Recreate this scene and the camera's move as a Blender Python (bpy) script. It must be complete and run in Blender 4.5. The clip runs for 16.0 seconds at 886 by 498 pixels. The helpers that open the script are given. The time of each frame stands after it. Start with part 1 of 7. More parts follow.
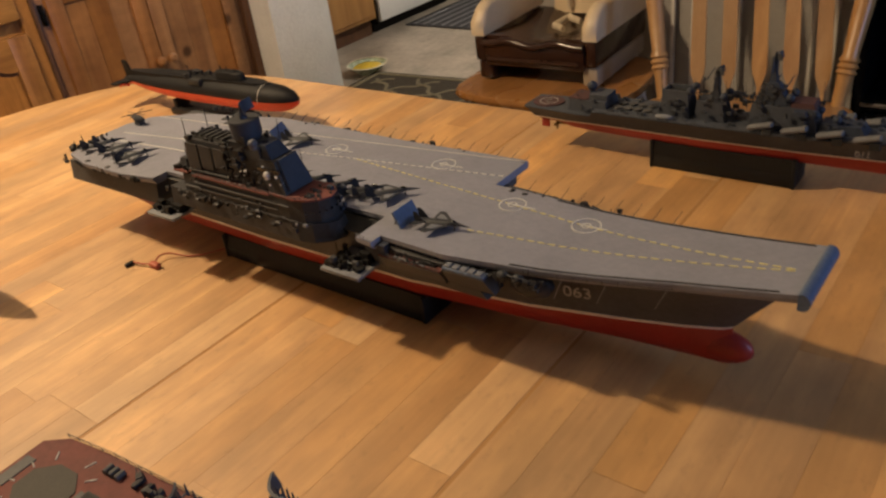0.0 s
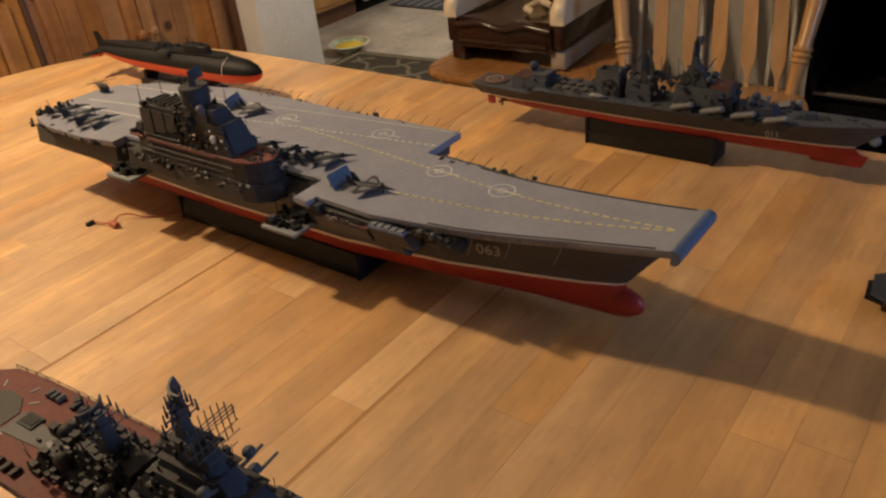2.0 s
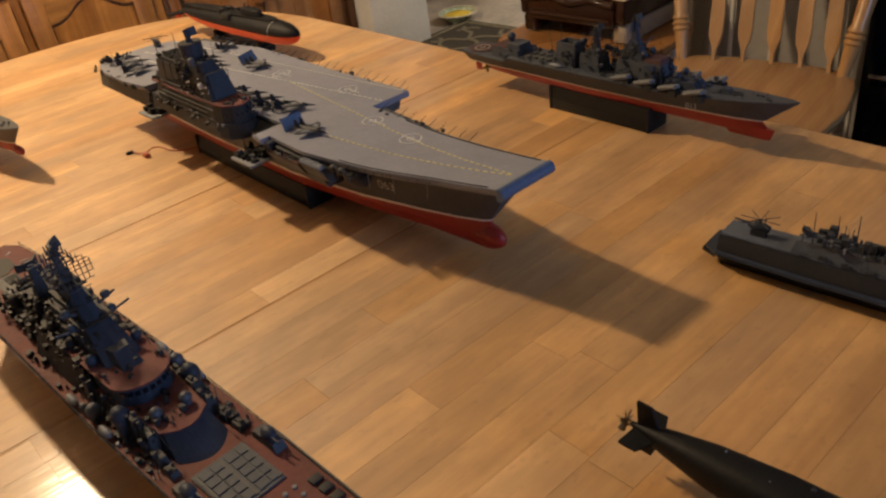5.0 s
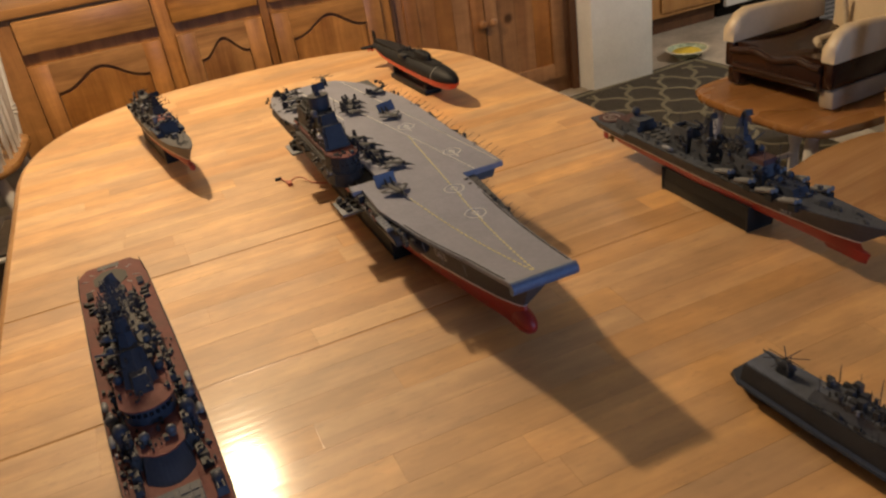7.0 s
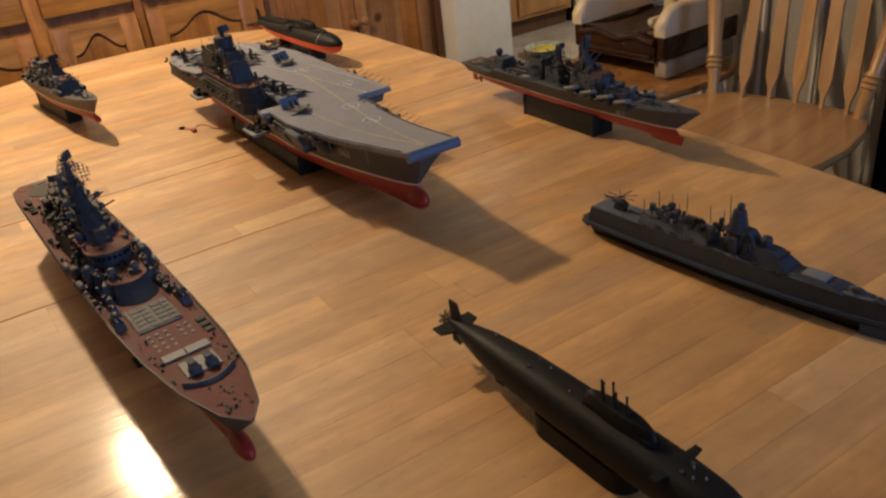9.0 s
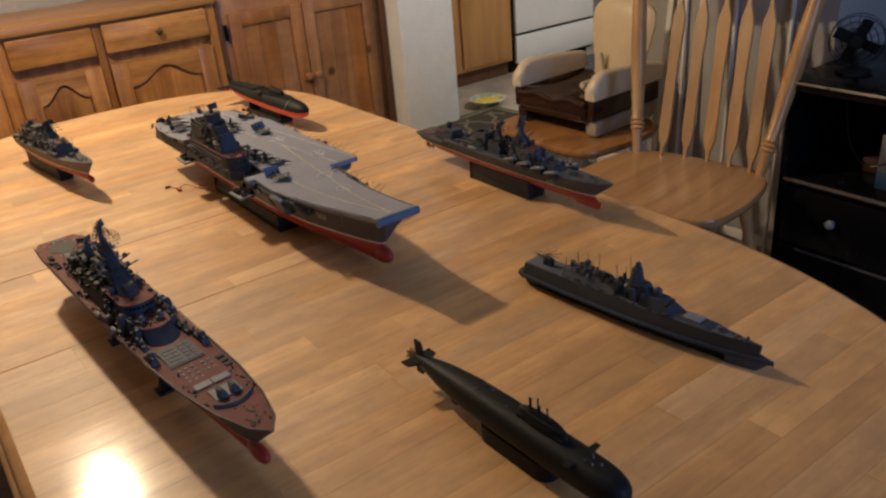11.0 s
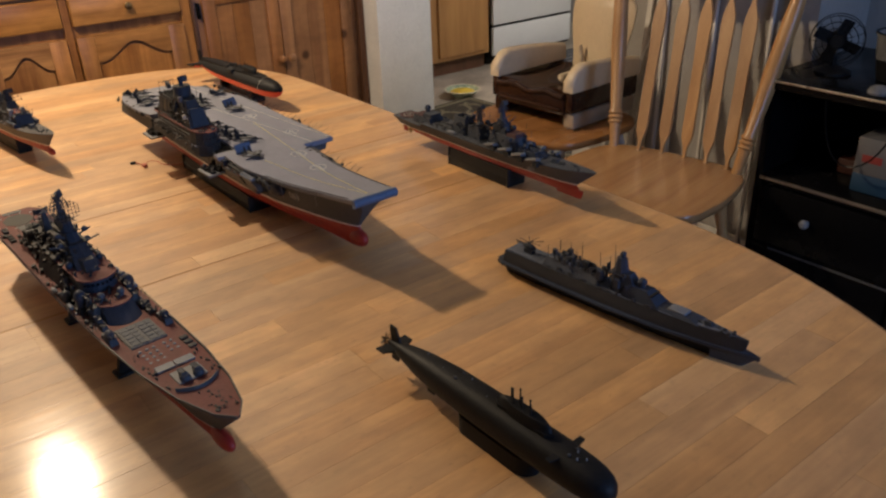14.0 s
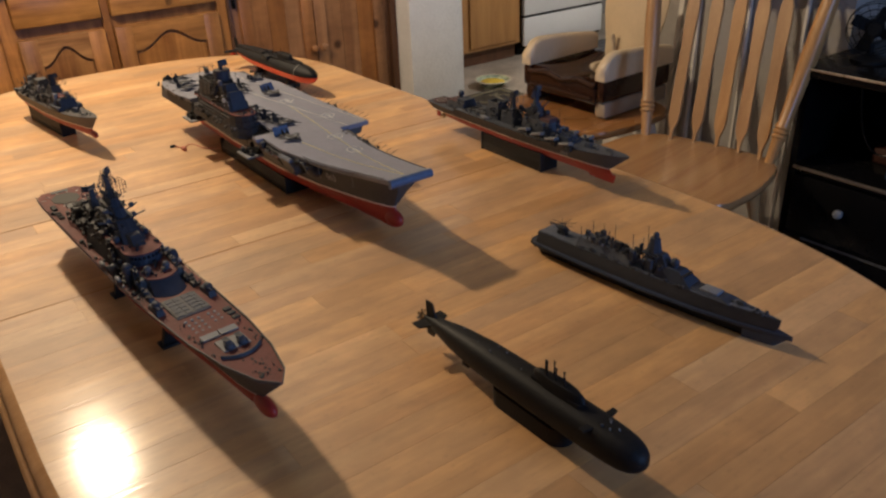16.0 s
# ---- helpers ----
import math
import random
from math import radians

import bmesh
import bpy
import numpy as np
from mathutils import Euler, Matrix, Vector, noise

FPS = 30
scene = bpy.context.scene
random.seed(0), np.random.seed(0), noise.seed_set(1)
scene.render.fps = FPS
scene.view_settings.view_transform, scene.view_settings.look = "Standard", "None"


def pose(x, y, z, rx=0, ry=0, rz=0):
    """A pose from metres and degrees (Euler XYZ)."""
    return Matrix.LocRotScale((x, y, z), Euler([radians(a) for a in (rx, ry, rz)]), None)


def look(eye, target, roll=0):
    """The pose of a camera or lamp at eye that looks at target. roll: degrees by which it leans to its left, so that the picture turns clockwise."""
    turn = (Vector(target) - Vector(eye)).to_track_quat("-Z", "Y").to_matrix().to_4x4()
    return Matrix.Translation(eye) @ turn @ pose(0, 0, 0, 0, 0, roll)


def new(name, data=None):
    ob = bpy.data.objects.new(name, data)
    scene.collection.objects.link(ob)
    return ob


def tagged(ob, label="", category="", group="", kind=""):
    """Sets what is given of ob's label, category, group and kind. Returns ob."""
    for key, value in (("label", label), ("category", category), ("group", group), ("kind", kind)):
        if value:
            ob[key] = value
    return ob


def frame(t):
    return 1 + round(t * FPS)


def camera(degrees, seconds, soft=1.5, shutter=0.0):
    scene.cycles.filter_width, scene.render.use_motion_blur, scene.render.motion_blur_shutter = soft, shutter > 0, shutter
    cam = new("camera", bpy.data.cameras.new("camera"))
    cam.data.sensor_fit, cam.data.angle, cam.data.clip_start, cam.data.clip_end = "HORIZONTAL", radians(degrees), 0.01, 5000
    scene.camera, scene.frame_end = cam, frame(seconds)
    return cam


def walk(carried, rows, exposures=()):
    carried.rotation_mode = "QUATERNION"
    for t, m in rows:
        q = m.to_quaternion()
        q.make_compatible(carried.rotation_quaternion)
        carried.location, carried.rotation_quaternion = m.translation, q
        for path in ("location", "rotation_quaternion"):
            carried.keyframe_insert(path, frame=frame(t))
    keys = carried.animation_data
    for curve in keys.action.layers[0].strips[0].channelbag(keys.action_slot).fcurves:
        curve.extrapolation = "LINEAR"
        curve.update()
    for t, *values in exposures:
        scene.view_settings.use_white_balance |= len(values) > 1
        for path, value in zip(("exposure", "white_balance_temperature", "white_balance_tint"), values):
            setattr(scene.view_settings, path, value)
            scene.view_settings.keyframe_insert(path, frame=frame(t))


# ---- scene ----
cam = camera(58.3, 16.0, 2.4, 0.4)
PATH = [
    (0, (-0.438, -0.301, 1.19), (0.876, 0.835, 0.198), -8.1),
    (0.5, (-0.399, -0.279, 1.185), (0.874, 0.895, 0.183), -6.2),
    (1, (-0.384, -0.299, 1.186), (0.853, 0.87, 0.137), -5.9),
    (1.5, (-0.436, -0.38, 1.196), (0.812, 0.791, 0.162), -7.8),
    (2, (-0.455, -0.387, 1.197), (0.857, 0.716, 0.166), -6.5),
    (2.5, (-0.446, -0.384, 1.178), (0.82, 0.799, 0.177), -7.9),
    (3, (-0.434, -0.444, 1.184), (0.78, 0.757, 0.142), -8),
    (3.5, (-0.467, -0.536, 1.21), (0.719, 0.642, 0.112), -7.2),
    (3.7, (-0.479, -0.57, 1.223), (0.694, 0.643, 0.148), -7),
    (5.8, (-0.332, -0.672, 1.212), (0.521, 0.808, 0.171), -8.7),
    (6, (-0.315, -0.658, 1.217), (0.43, 0.907, 0.219), -7.5),
    (6.5, (-0.268, -0.712, 1.231), (0.332, 0.933, 0.266), -8.4),
    (7, (-0.233, -0.783, 1.27), (0.357, 0.873, 0.314), -8.8),
    (7.5, (-0.307, -0.852, 1.254), (0.386, 0.8, 0.365), -5.7),
    (8, (-0.347, -0.926, 1.216), (0.477, 0.643, 0.29), -4.8),
    (8.2, (-0.332, -0.933, 1.201), (0.489, 0.631, 0.263), -6.8),
    (10.3, (-0.486, -1.09, 1.312), (0.468, 0.39, 0.363), -5.7),
    (10.5, (-0.49, -1.107, 1.332), (0.474, 0.395, 0.431), -6.7),
    (11, (-0.486, -1.12, 1.33), (0.534, 0.361, 0.455), -5),
    (11.5, (-0.486, -1.098, 1.323), (0.532, 0.387, 0.451), -3.7),
    (12, (-0.494, -1.087, 1.316), (0.522, 0.392, 0.433), -2.9),
    (12.5, (-0.492, -1.093, 1.31), (0.515, 0.389, 0.421), -3.3),
    (13, (-0.485, -1.105, 1.307), (0.567, 0.345, 0.418), -3.1),
    (13.5, (-0.485, -1.098, 1.307), (0.597, 0.327, 0.415), -2.6),
    (14, (-0.479, -1.084, 1.301), (0.6, 0.343, 0.406), -2.2),
    (14.5, (-0.478, -1.066, 1.295), (0.594, 0.356, 0.385), -1.9),
    (15, (-0.482, -1.068, 1.298), (0.583, 0.366, 0.398), -2),
    (15.5, (-0.497, -1.082, 1.298), (0.528, 0.391, 0.414), -2.6),
    (16, (-0.503, -1.098, 1.294), (0.516, 0.363, 0.386), -2.6),
]
walk(cam, [(t, look(eye, target, roll)) for t, eye, target, roll in PATH], [(0.0, 0.03, 6700, 10), (8.2, 0.03, 6700, 10), (11.0, 0.02, 6050, 10), (16.0, 0.02, 5950, 10)])

# ---- world and lights ----
world = bpy.data.worlds.new("night")
scene.world = world
world.use_nodes = True
world.node_tree.nodes["Background"].inputs[0].default_value = (0.02, 0.022, 0.03, 1)
world.node_tree.nodes["Background"].inputs[1].default_value = 0.3


def lamp(name, kind, where, watts, colour, size, aim=None):
    data = bpy.data.lights.new(name, kind)
    data.energy, data.color = watts, colour
    if kind == "AREA":
        data.size = size
    else:
        data.shadow_soft_size = size
    ob = new(name, data)
    ob.matrix_world = look(where, aim) if aim else Matrix.Translation(where)
    return ob


LAMP = (-0.265, 1.365, 2.075)
lamp("ceiling_bulb", "POINT", LAMP, 111.0, (1.0, 0.745, 0.465), 0.05)
lamp("kitchen_bulb", "POINT", (3.3, 0.8, 2.2), 88.0, (1.0, 0.92, 0.83), 0.12)

lamp("window_dusk", "AREA", (0.5, -2.79, 1.45), 29.0, (0.36, 0.56, 1.0), 1.0, (0.5, 0.3, 1.2))

# ---- materials ----
T = 0.75  # table height


def lin(c):
    return tuple(v / 12.92 if v <= 0.04045 else ((v + 0.055) / 1.055) ** 2.4 for v in c)


def base_mat(name, rough, metal=0.0):
    m = bpy.data.materials.new(name)
    m.use_nodes = True
    nt = m.node_tree
    b = nt.nodes["Principled BSDF"]
    b.inputs["Roughness"].default_value, b.inputs["Metallic"].default_value = rough, metal
    return m, nt, b


def paint(name, col, rough=0.6, var=0.25, scale=30.0, bump=0.05, metal=0.0, fine=8.0, dirt=None, coat=0.0):
    """A painted or plain surface: broad stains, fine grain, slight relief."""
    m, nt, b = base_mat(name, rough, metal)
    N, Lk = nt.nodes, nt.links
    tc = N.new("ShaderNodeTexCoord")
    a = N.new("ShaderNodeTexNoise"); a.inputs["Scale"].default_value, a.inputs["Detail"].default_value = scale, 5
    f = N.new("ShaderNodeTexNoise"); f.inputs["Scale"].default_value, f.inputs["Detail"].default_value = scale * fine, 3
    Lk.new(tc.outputs["Object"], a.inputs["Vector"]); Lk.new(tc.outputs["Object"], f.inputs["Vector"])
    r = N.new("ShaderNodeValToRGB")
    lo = tuple(v * (1 - var) for v in col) if dirt is None else dirt
    r.color_ramp.elements[0].position, r.color_ramp.elements[0].color = 0.3, (*lo, 1)
    r.color_ramp.elements[1].position, r.color_ramp.elements[1].color = 0.68, (*[min(1, v * (1 + var * 0.6)) for v in col], 1)
    mx = N.new("ShaderNodeMath"); mx.operation = "MULTIPLY_ADD"
    mx.inputs[1].default_value, mx.inputs[2].default_value = 0.35, 0.0
    ad = N.new("ShaderNodeMath"); ad.operation = "MULTIPLY_ADD"; ad.inputs[1].default_value = 0.65
    Lk.new(f.outputs["Fac"], mx.inputs[0]); Lk.new(a.outputs["Fac"], ad.inputs[0]); Lk.new(mx.outputs[0], ad.inputs[2])
    Lk.new(ad.outputs[0], r.inputs["Fac"]); Lk.new(r.outputs["Color"], b.inputs["Base Color"])
    rr = N.new("ShaderNodeMapRange"); rr.inputs[3].default_value, rr.inputs[4].default_value = max(0.03, rough - 0.1), min(1, rough + 0.12)
    Lk.new(a.outputs["Fac"], rr.inputs[0]); Lk.new(rr.outputs[0], b.inputs["Roughness"])
    if bump:
        bp = N.new("ShaderNodeBump"); bp.inputs["Strength"].default_value, bp.inputs["Distance"].default_value = bump, 0.3 / scale
        Lk.new(f.outputs["Fac"], bp.inputs["Height"]); Lk.new(bp.outputs[0], b.inputs["Normal"])
    b.inputs["Coat Weight"].default_value = coat
    return m


def wood(name, light, dark, rough=0.4, axis="X", grain=1.0, tint=0.0, knots=False, coat=0.0, bump=0.03, worn=0.0):
    """Grain that runs along one object axis; tint: how far pieces differ from one another."""
    m, nt, b = base_mat(name, rough)
    N, Lk = nt.nodes, nt.links
    tc = N.new("ShaderNodeTexCoord"); info = N.new("ShaderNodeObjectInfo")
    off = N.new("ShaderNodeVectorMath"); off.operation = "MULTIPLY_ADD"
    off.inputs[1].default_value = (7.3, 11.1, 5.7)
    cmb = N.new("ShaderNodeCombineXYZ")
    for i in range(3):
        Lk.new(info.outputs["Random"], cmb.inputs[i])
    Lk.new(cmb.outputs[0], off.inputs[0]); Lk.new(tc.outputs["Object"], off.inputs[2])

    def stretched(k, long, cross, detail, dist):
        mp = N.new("ShaderNodeMapping")
        mp.inputs["Scale"].default_value = tuple(long if "XYZ"[i] == axis else cross for i in range(3))
        Lk.new(off.outputs[0], mp.inputs["Vector"])
        n = N.new("ShaderNodeTexNoise")
        n.inputs["Scale"].default_value, n.inputs["Detail"].default_value, n.inputs["Distortion"].default_value = k, detail, dist
        Lk.new(mp.outputs[0], n.inputs["Vector"])
        return n
    broad, fine = stretched(grain, 1.2, 14, 4, 0.6), stretched(grain, 5, 160, 3, 0.2)
    blot = stretched(grain, 2.0, 5.0, 2, 0.0)
    s = N.new("ShaderNodeMath"); s.operation = "MULTIPLY_ADD"; s.inputs[1].default_value = 0.55
    s2 = N.new("ShaderNodeMath"); s2.operation = "MULTIPLY_ADD"; s2.inputs[1].default_value = 0.2
    s3 = N.new("ShaderNodeMath"); s3.operation = "MULTIPLY"; s3.inputs[1].default_value = 0.25
    Lk.new(blot.outputs["Fac"], s3.inputs[0]); Lk.new(fine.outputs["Fac"], s2.inputs[0]); Lk.new(s3.outputs[0], s2.inputs[2])
    Lk.new(broad.outputs["Fac"], s.inputs[0]); Lk.new(s2.outputs[0], s.inputs[2])
    r = N.new("ShaderNodeValToRGB")
    r.color_ramp.elements[0].position, r.color_ramp.elements[0].color = 0.34, (*dark, 1)
    r.color_ramp.elements[1].position, r.color_ramp.elements[1].color = 0.62, (*light, 1)
    Lk.new(s.outputs[0], r.inputs["Fac"])
    hs = N.new("ShaderNodeHueSaturation")
    v = N.new("ShaderNodeMapRange"); v.inputs[3].default_value, v.inputs[4].default_value = 1 - tint, 1 + tint * 0.6
    Lk.new(info.outputs["Random"], v.inputs[0]); Lk.new(v.outputs[0], hs.inputs["Value"])
    hv = N.new("ShaderNodeMath"); hv.operation = "MULTIPLY"; hv.inputs[1].default_value = 7.31
    hf = N.new("ShaderNodeMath"); hf.operation = "FRACT"
    hr = N.new("ShaderNodeMapRange"); hr.inputs[3].default_value, hr.inputs[4].default_value = 0.5 - tint * 0.012, 0.5 + tint * 0.022
    sr = N.new("ShaderNodeMapRange"); sr.inputs[3].default_value, sr.inputs[4].default_value = 1 + tint * 0.45, 1 - tint * 0.45
    Lk.new(info.outputs["Random"], hv.inputs[0]); Lk.new(hv.outputs[0], hf.inputs[0])
    Lk.new(hf.outputs[0], hr.inputs[0]); Lk.new(hr.outputs[0], hs.inputs["Hue"])
    Lk.new(hf.outputs[0], sr.inputs[0]); Lk.new(sr.outputs[0], hs.inputs["Saturation"])
    Lk.new(r.outputs["Color"], hs.inputs["Color"])
    out = hs.outputs["Color"]
    if knots:
        vo = N.new("ShaderNodeTexVoronoi"); vo.inputs["Scale"].default_value = 4.2
        Lk.new(off.outputs[0], vo.inputs["Vector"])
        kr = N.new("ShaderNodeValToRGB")
        kr.color_ramp.elements[0].position, kr.color_ramp.elements[0].color = 0.055, (0.25, 0.2, 0.15, 1)
        kr.color_ramp.elements[1].position, kr.color_ramp.elements[1].color = 0.12, (1, 1, 1, 1)
        mu = N.new("ShaderNodeMix"); mu.data_type, mu.blend_type = "RGBA", "MULTIPLY"
        mu.inputs[0].default_value = 1.0
        Lk.new(vo.outputs["Distance"], kr.inputs["Fac"]); Lk.new(out, mu.inputs[6]); Lk.new(kr.outputs["Color"], mu.inputs[7])
        out = mu.outputs[2]
    if worn:
        # handling wear: soft blotches, fine pale scuffs and dark flecks
        for k, lo_, hi_, c0, c1 in ((9.0, 0.35, 0.65, 1 - worn, 1 + worn * 0.6), (46.0, 0.40, 0.72, 1 - worn * 0.5, 1 + worn * 0.9), (150.0, 0.28, 0.40, 1 - worn * 0.8, 1.0)):
            nn = N.new("ShaderNodeTexNoise"); nn.inputs["Scale"].default_value, nn.inputs["Detail"].default_value = k, 5
            mp2 = N.new("ShaderNodeMapping"); mp2.inputs["Scale"].default_value = (0.45, 1.0, 1.0)
            Lk.new(tc.outputs["Object"], mp2.inputs["Vector"]); Lk.new(mp2.outputs[0], nn.inputs["Vector"])
            mr = N.new("ShaderNodeMapRange")
            mr.inputs[1].default_value, mr.inputs[2].default_value, mr.inputs[3].default_value, mr.inputs[4].default_value = lo_, hi_, c0, c1
            Lk.new(nn.outputs["Fac"], mr.inputs[0])
            mu2 = N.new("ShaderNodeMix"); mu2.data_type, mu2.blend_type = "RGBA", "MULTIPLY"
            mu2.inputs[0].default_value = 1.0
            Lk.new(out, mu2.inputs[6]); Lk.new(mr.outputs[0], mu2.inputs[7])
            out = mu2.outputs[2]
    Lk.new(out, b.inputs["Base Color"])
    rr = N.new("ShaderNodeMapRange"); rr.inputs[3].default_value, rr.inputs[4].default_value = rough - 0.06, rough + 0.1
    Lk.new(blot.outputs["Fac"], rr.inputs[0]); Lk.new(rr.outputs[0], b.inputs["Roughness"])
    bp = N.new("ShaderNodeBump"); bp.inputs["Strength"].default_value, bp.inputs["Distance"].default_value = bump, 0.002
    Lk.new(fine.outputs["Fac"], bp.inputs["Height"]); Lk.new(bp.outputs[0], b.inputs["Normal"])
    if coat:
        # the varnish follows the grain a little
        cb = N.new("ShaderNodeBump"); cb.inputs["Strength"].default_value, cb.inputs["Distance"].default_value = 0.2, 0.0014
        Lk.new(broad.outputs["Fac"], cb.inputs["Height"]); Lk.new(bp.outputs[0], cb.inputs["Normal"])
        Lk.new(cb.outputs[0], b.inputs["Coat Normal"])
    b.inputs["Coat Weight"].default_value = coat
    b.inputs["Coat Roughness"].default_value = 0.2
    return m


M_TABLE = wood("butcher_block", (0.64, 0.362, 0.134), (0.43, 0.218, 0.072), 0.58, "X", 1.0, 0.135, coat=0.42, bump=0.06, worn=0.16)
M_TABLE.node_tree.nodes["Principled BSDF"].inputs["Specular IOR Level"].default_value = 1.0
M_TABLE.node_tree.nodes["Principled BSDF"].inputs["Coat Roughness"].default_value = 0.145
M_SEAM = paint("seam_shadow_gap", (0.022, 0.011, 0.006), 0.9)
M_OAK = wood("oak_cabinet", (0.50, 0.245, 0.078), (0.21, 0.085, 0.023), 0.36, "X", 1.5, 0.14, worn=0.12)
M_OAKV = wood("oak_upright", (0.46, 0.215, 0.066), (0.21, 0.083, 0.024), 0.36, "Z", 1.5, 0.14, worn=0.12)
for m_ in (M_OAK, M_OAKV):
    cr_ = m_.node_tree.nodes["Color Ramp"].color_ramp
    cr_.elements[0].position, cr_.elements[1].position = 0.36, 0.60
M_COUNTER = wood("oak_top", (0.40, 0.205, 0.072), (0.27, 0.122, 0.040), 0.3, "X", 1.0, 0.05)
M_PINE = wood("knotty_pine", (0.36, 0.160, 0.054), (0.19, 0.074, 0.024), 0.40, "Z", 1.2, 0.18, True, worn=0.12)
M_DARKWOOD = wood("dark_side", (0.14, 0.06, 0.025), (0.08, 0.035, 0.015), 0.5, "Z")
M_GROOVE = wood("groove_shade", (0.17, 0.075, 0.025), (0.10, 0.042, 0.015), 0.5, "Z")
M_KITCHEN = wood("kitchen_oak", (0.56, 0.295, 0.100), (0.38, 0.175, 0.052), 0.36, "Z", 1.3, 0.10)
M_CHAIR = wood("chair_oak", (0.50, 0.285, 0.115), (0.35, 0.175, 0.065), 0.3, "Z", 1.4, 0.12)
M_SEAT = wood("seat_oak", (0.44, 0.235, 0.09), (0.27, 0.125, 0.045), 0.2, "X", 1.4, 0.08)
# seat oak darkened, so the stool's shade sits in its colour
M_STOOL = wood("shaded_stool_oak", (0.36, 0.165, 0.050), (0.22, 0.090, 0.026), 0.25, "X", 1.4, 0.08)
# wall and ceiling greys are darker than off-white to hold down bounced light
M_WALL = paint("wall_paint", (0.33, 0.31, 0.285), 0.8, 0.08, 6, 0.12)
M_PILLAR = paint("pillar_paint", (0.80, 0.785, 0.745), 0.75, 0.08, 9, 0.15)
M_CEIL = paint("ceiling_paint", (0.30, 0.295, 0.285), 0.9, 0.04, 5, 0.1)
M_FLOOR = paint("vinyl_floor", (0.50, 0.44, 0.36), 0.42, 0.30, 5, 0.03, fine=6, dirt=(0.26, 0.22, 0.165))
M_CARPET = paint("carpet_brown", (0.10, 0.062, 0.040), 0.95, 0.35, 30, 0.6)
M_WHITE = paint("white_enamel", (0.80, 0.80, 0.78), 0.3, 0.04, 4, 0.0)
M_CHAIRWHITE = paint("white_chair_paint", (0.64, 0.61, 0.56), 0.45, 0.1, 12, 0.05)
M_BLACK = paint("black_lacquer", (0.0042, 0.0040, 0.0042), 0.24, 0.3, 8, 0.02)
M_BLACK.node_tree.nodes["Principled BSDF"].inputs["Specular IOR Level"].default_value = 0.10
M_BLACKPL = paint("black_plastic", (0.006, 0.006, 0.0065), 0.5, 0.3, 40, 0.03)
M_BLACKPL.node_tree.nodes["Principled BSDF"].inputs["Specular IOR Level"].default_value = 0.2
M_METAL = paint("brushed_metal", (0.55, 0.53, 0.5), 0.3, 0.15, 60, 0.02, metal=1.0)
M_BEIGE = paint("beige_plastic", (0.62, 0.49, 0.32), 0.35, 0.08, 10, 0.02)
M_BROWN = paint("brown_plastic", (0.034, 0.014, 0.008), 0.13, 0.2, 9, 0.02)
# the beige plastic again, darkened to put in the shade on a foot
M_BEIGEDIM = paint("shaded_beige_plastic", (0.34, 0.27, 0.19), 0.45, 0.15, 20, 0.03)
M_BLUEHULL = paint("cruiser_hull_grey", (0.060, 0.067, 0.082), 0.55, 0.25, 30, 0.06)
M_DECKBLUE = paint("frigate_deck_blue", (0.105, 0.118, 0.145), 0.55, 0.25, 60, 0.06)
M_BONE = paint("pale_strap", (0.60, 0.50, 0.36), 0.6, 0.2, 60, 0.2)
M_RUG = paint("rug_brown", (0.048, 0.038, 0.025), 0.95, 0.3, 40, 0.5)
M_RUGLINE = paint("rug_beige", (0.19, 0.165, 0.105), 0.95, 0.25, 60, 0.5)
M_MAT = paint("mat_dark", (0.05, 0.05, 0.055), 0.95, 0.3, 40, 0.5)
M_MATLINE = paint("mat_grey", (0.18, 0.18, 0.19), 0.95, 0.3, 40, 0.5)
M_GREEN = paint("bowl_green", (0.48, 0.56, 0.40), 0.25, 0.5, 70, 0.0)
M_CREAM = paint("bowl_cream", (0.75, 0.70, 0.55), 0.25, 0.1, 30, 0.0)
M_YELLOW = paint("yellow_food", (0.75, 0.55, 0.05), 0.5, 0.25, 60, 0.3)
M_BRASS = paint("dark_brass", (0.22, 0.15, 0.07), 0.35, 0.3, 60, 0.05, metal=0.9)

M_DECK = paint("flight_deck_grey", (0.228, 0.234, 0.280), 0.62, 0.14, 22, 0.06)
M_GREY = paint("hull_grey", (0.075, 0.075, 0.077), 0.55, 0.25, 30, 0.06)
M_DARKGREY = paint("fitting_grey", (0.050, 0.053, 0.060), 0.55, 0.35, 60, 0.08)
M_LIGHTGREY = paint("light_grey", (0.18, 0.19, 0.21), 0.5, 0.2, 60, 0.06)
# the blue in these two greys is partly dusk light on forward faces
M_BLUEGREY = paint("dusk_blue_grey", (0.036, 0.044, 0.063), 0.5, 0.25, 45, 0.06)
M_BLUE = paint("dusk_lip_blue", (0.085, 0.125, 0.21), 0.5, 0.25, 40, 0.06)
M_RED = paint("hull_red", (0.30, 0.020, 0.014), 0.45, 0.18, 25, 0.04)
M_REDBRIGHT = paint("sub_red", (0.55, 0.045, 0.015), 0.42, 0.15, 25, 0.04)
M_REDDECK = paint("deck_red_brown", (0.152, 0.050, 0.041), 0.72, 0.3, 30, 0.06)
M_REDDECK.node_tree.nodes["Principled BSDF"].inputs["Specular IOR Level"].default_value = 0.3
M_LINE = paint("waterline_white", (0.66, 0.60, 0.55), 0.5, 0.12, 40, 0.0)
M_YLINE = paint("deck_yellow", (0.62, 0.56, 0.27), 0.6, 0.15, 60, 0.0)
M_WLINE = paint("deck_white", (0.60, 0.60, 0.58), 0.6, 0.15, 60, 0.0)
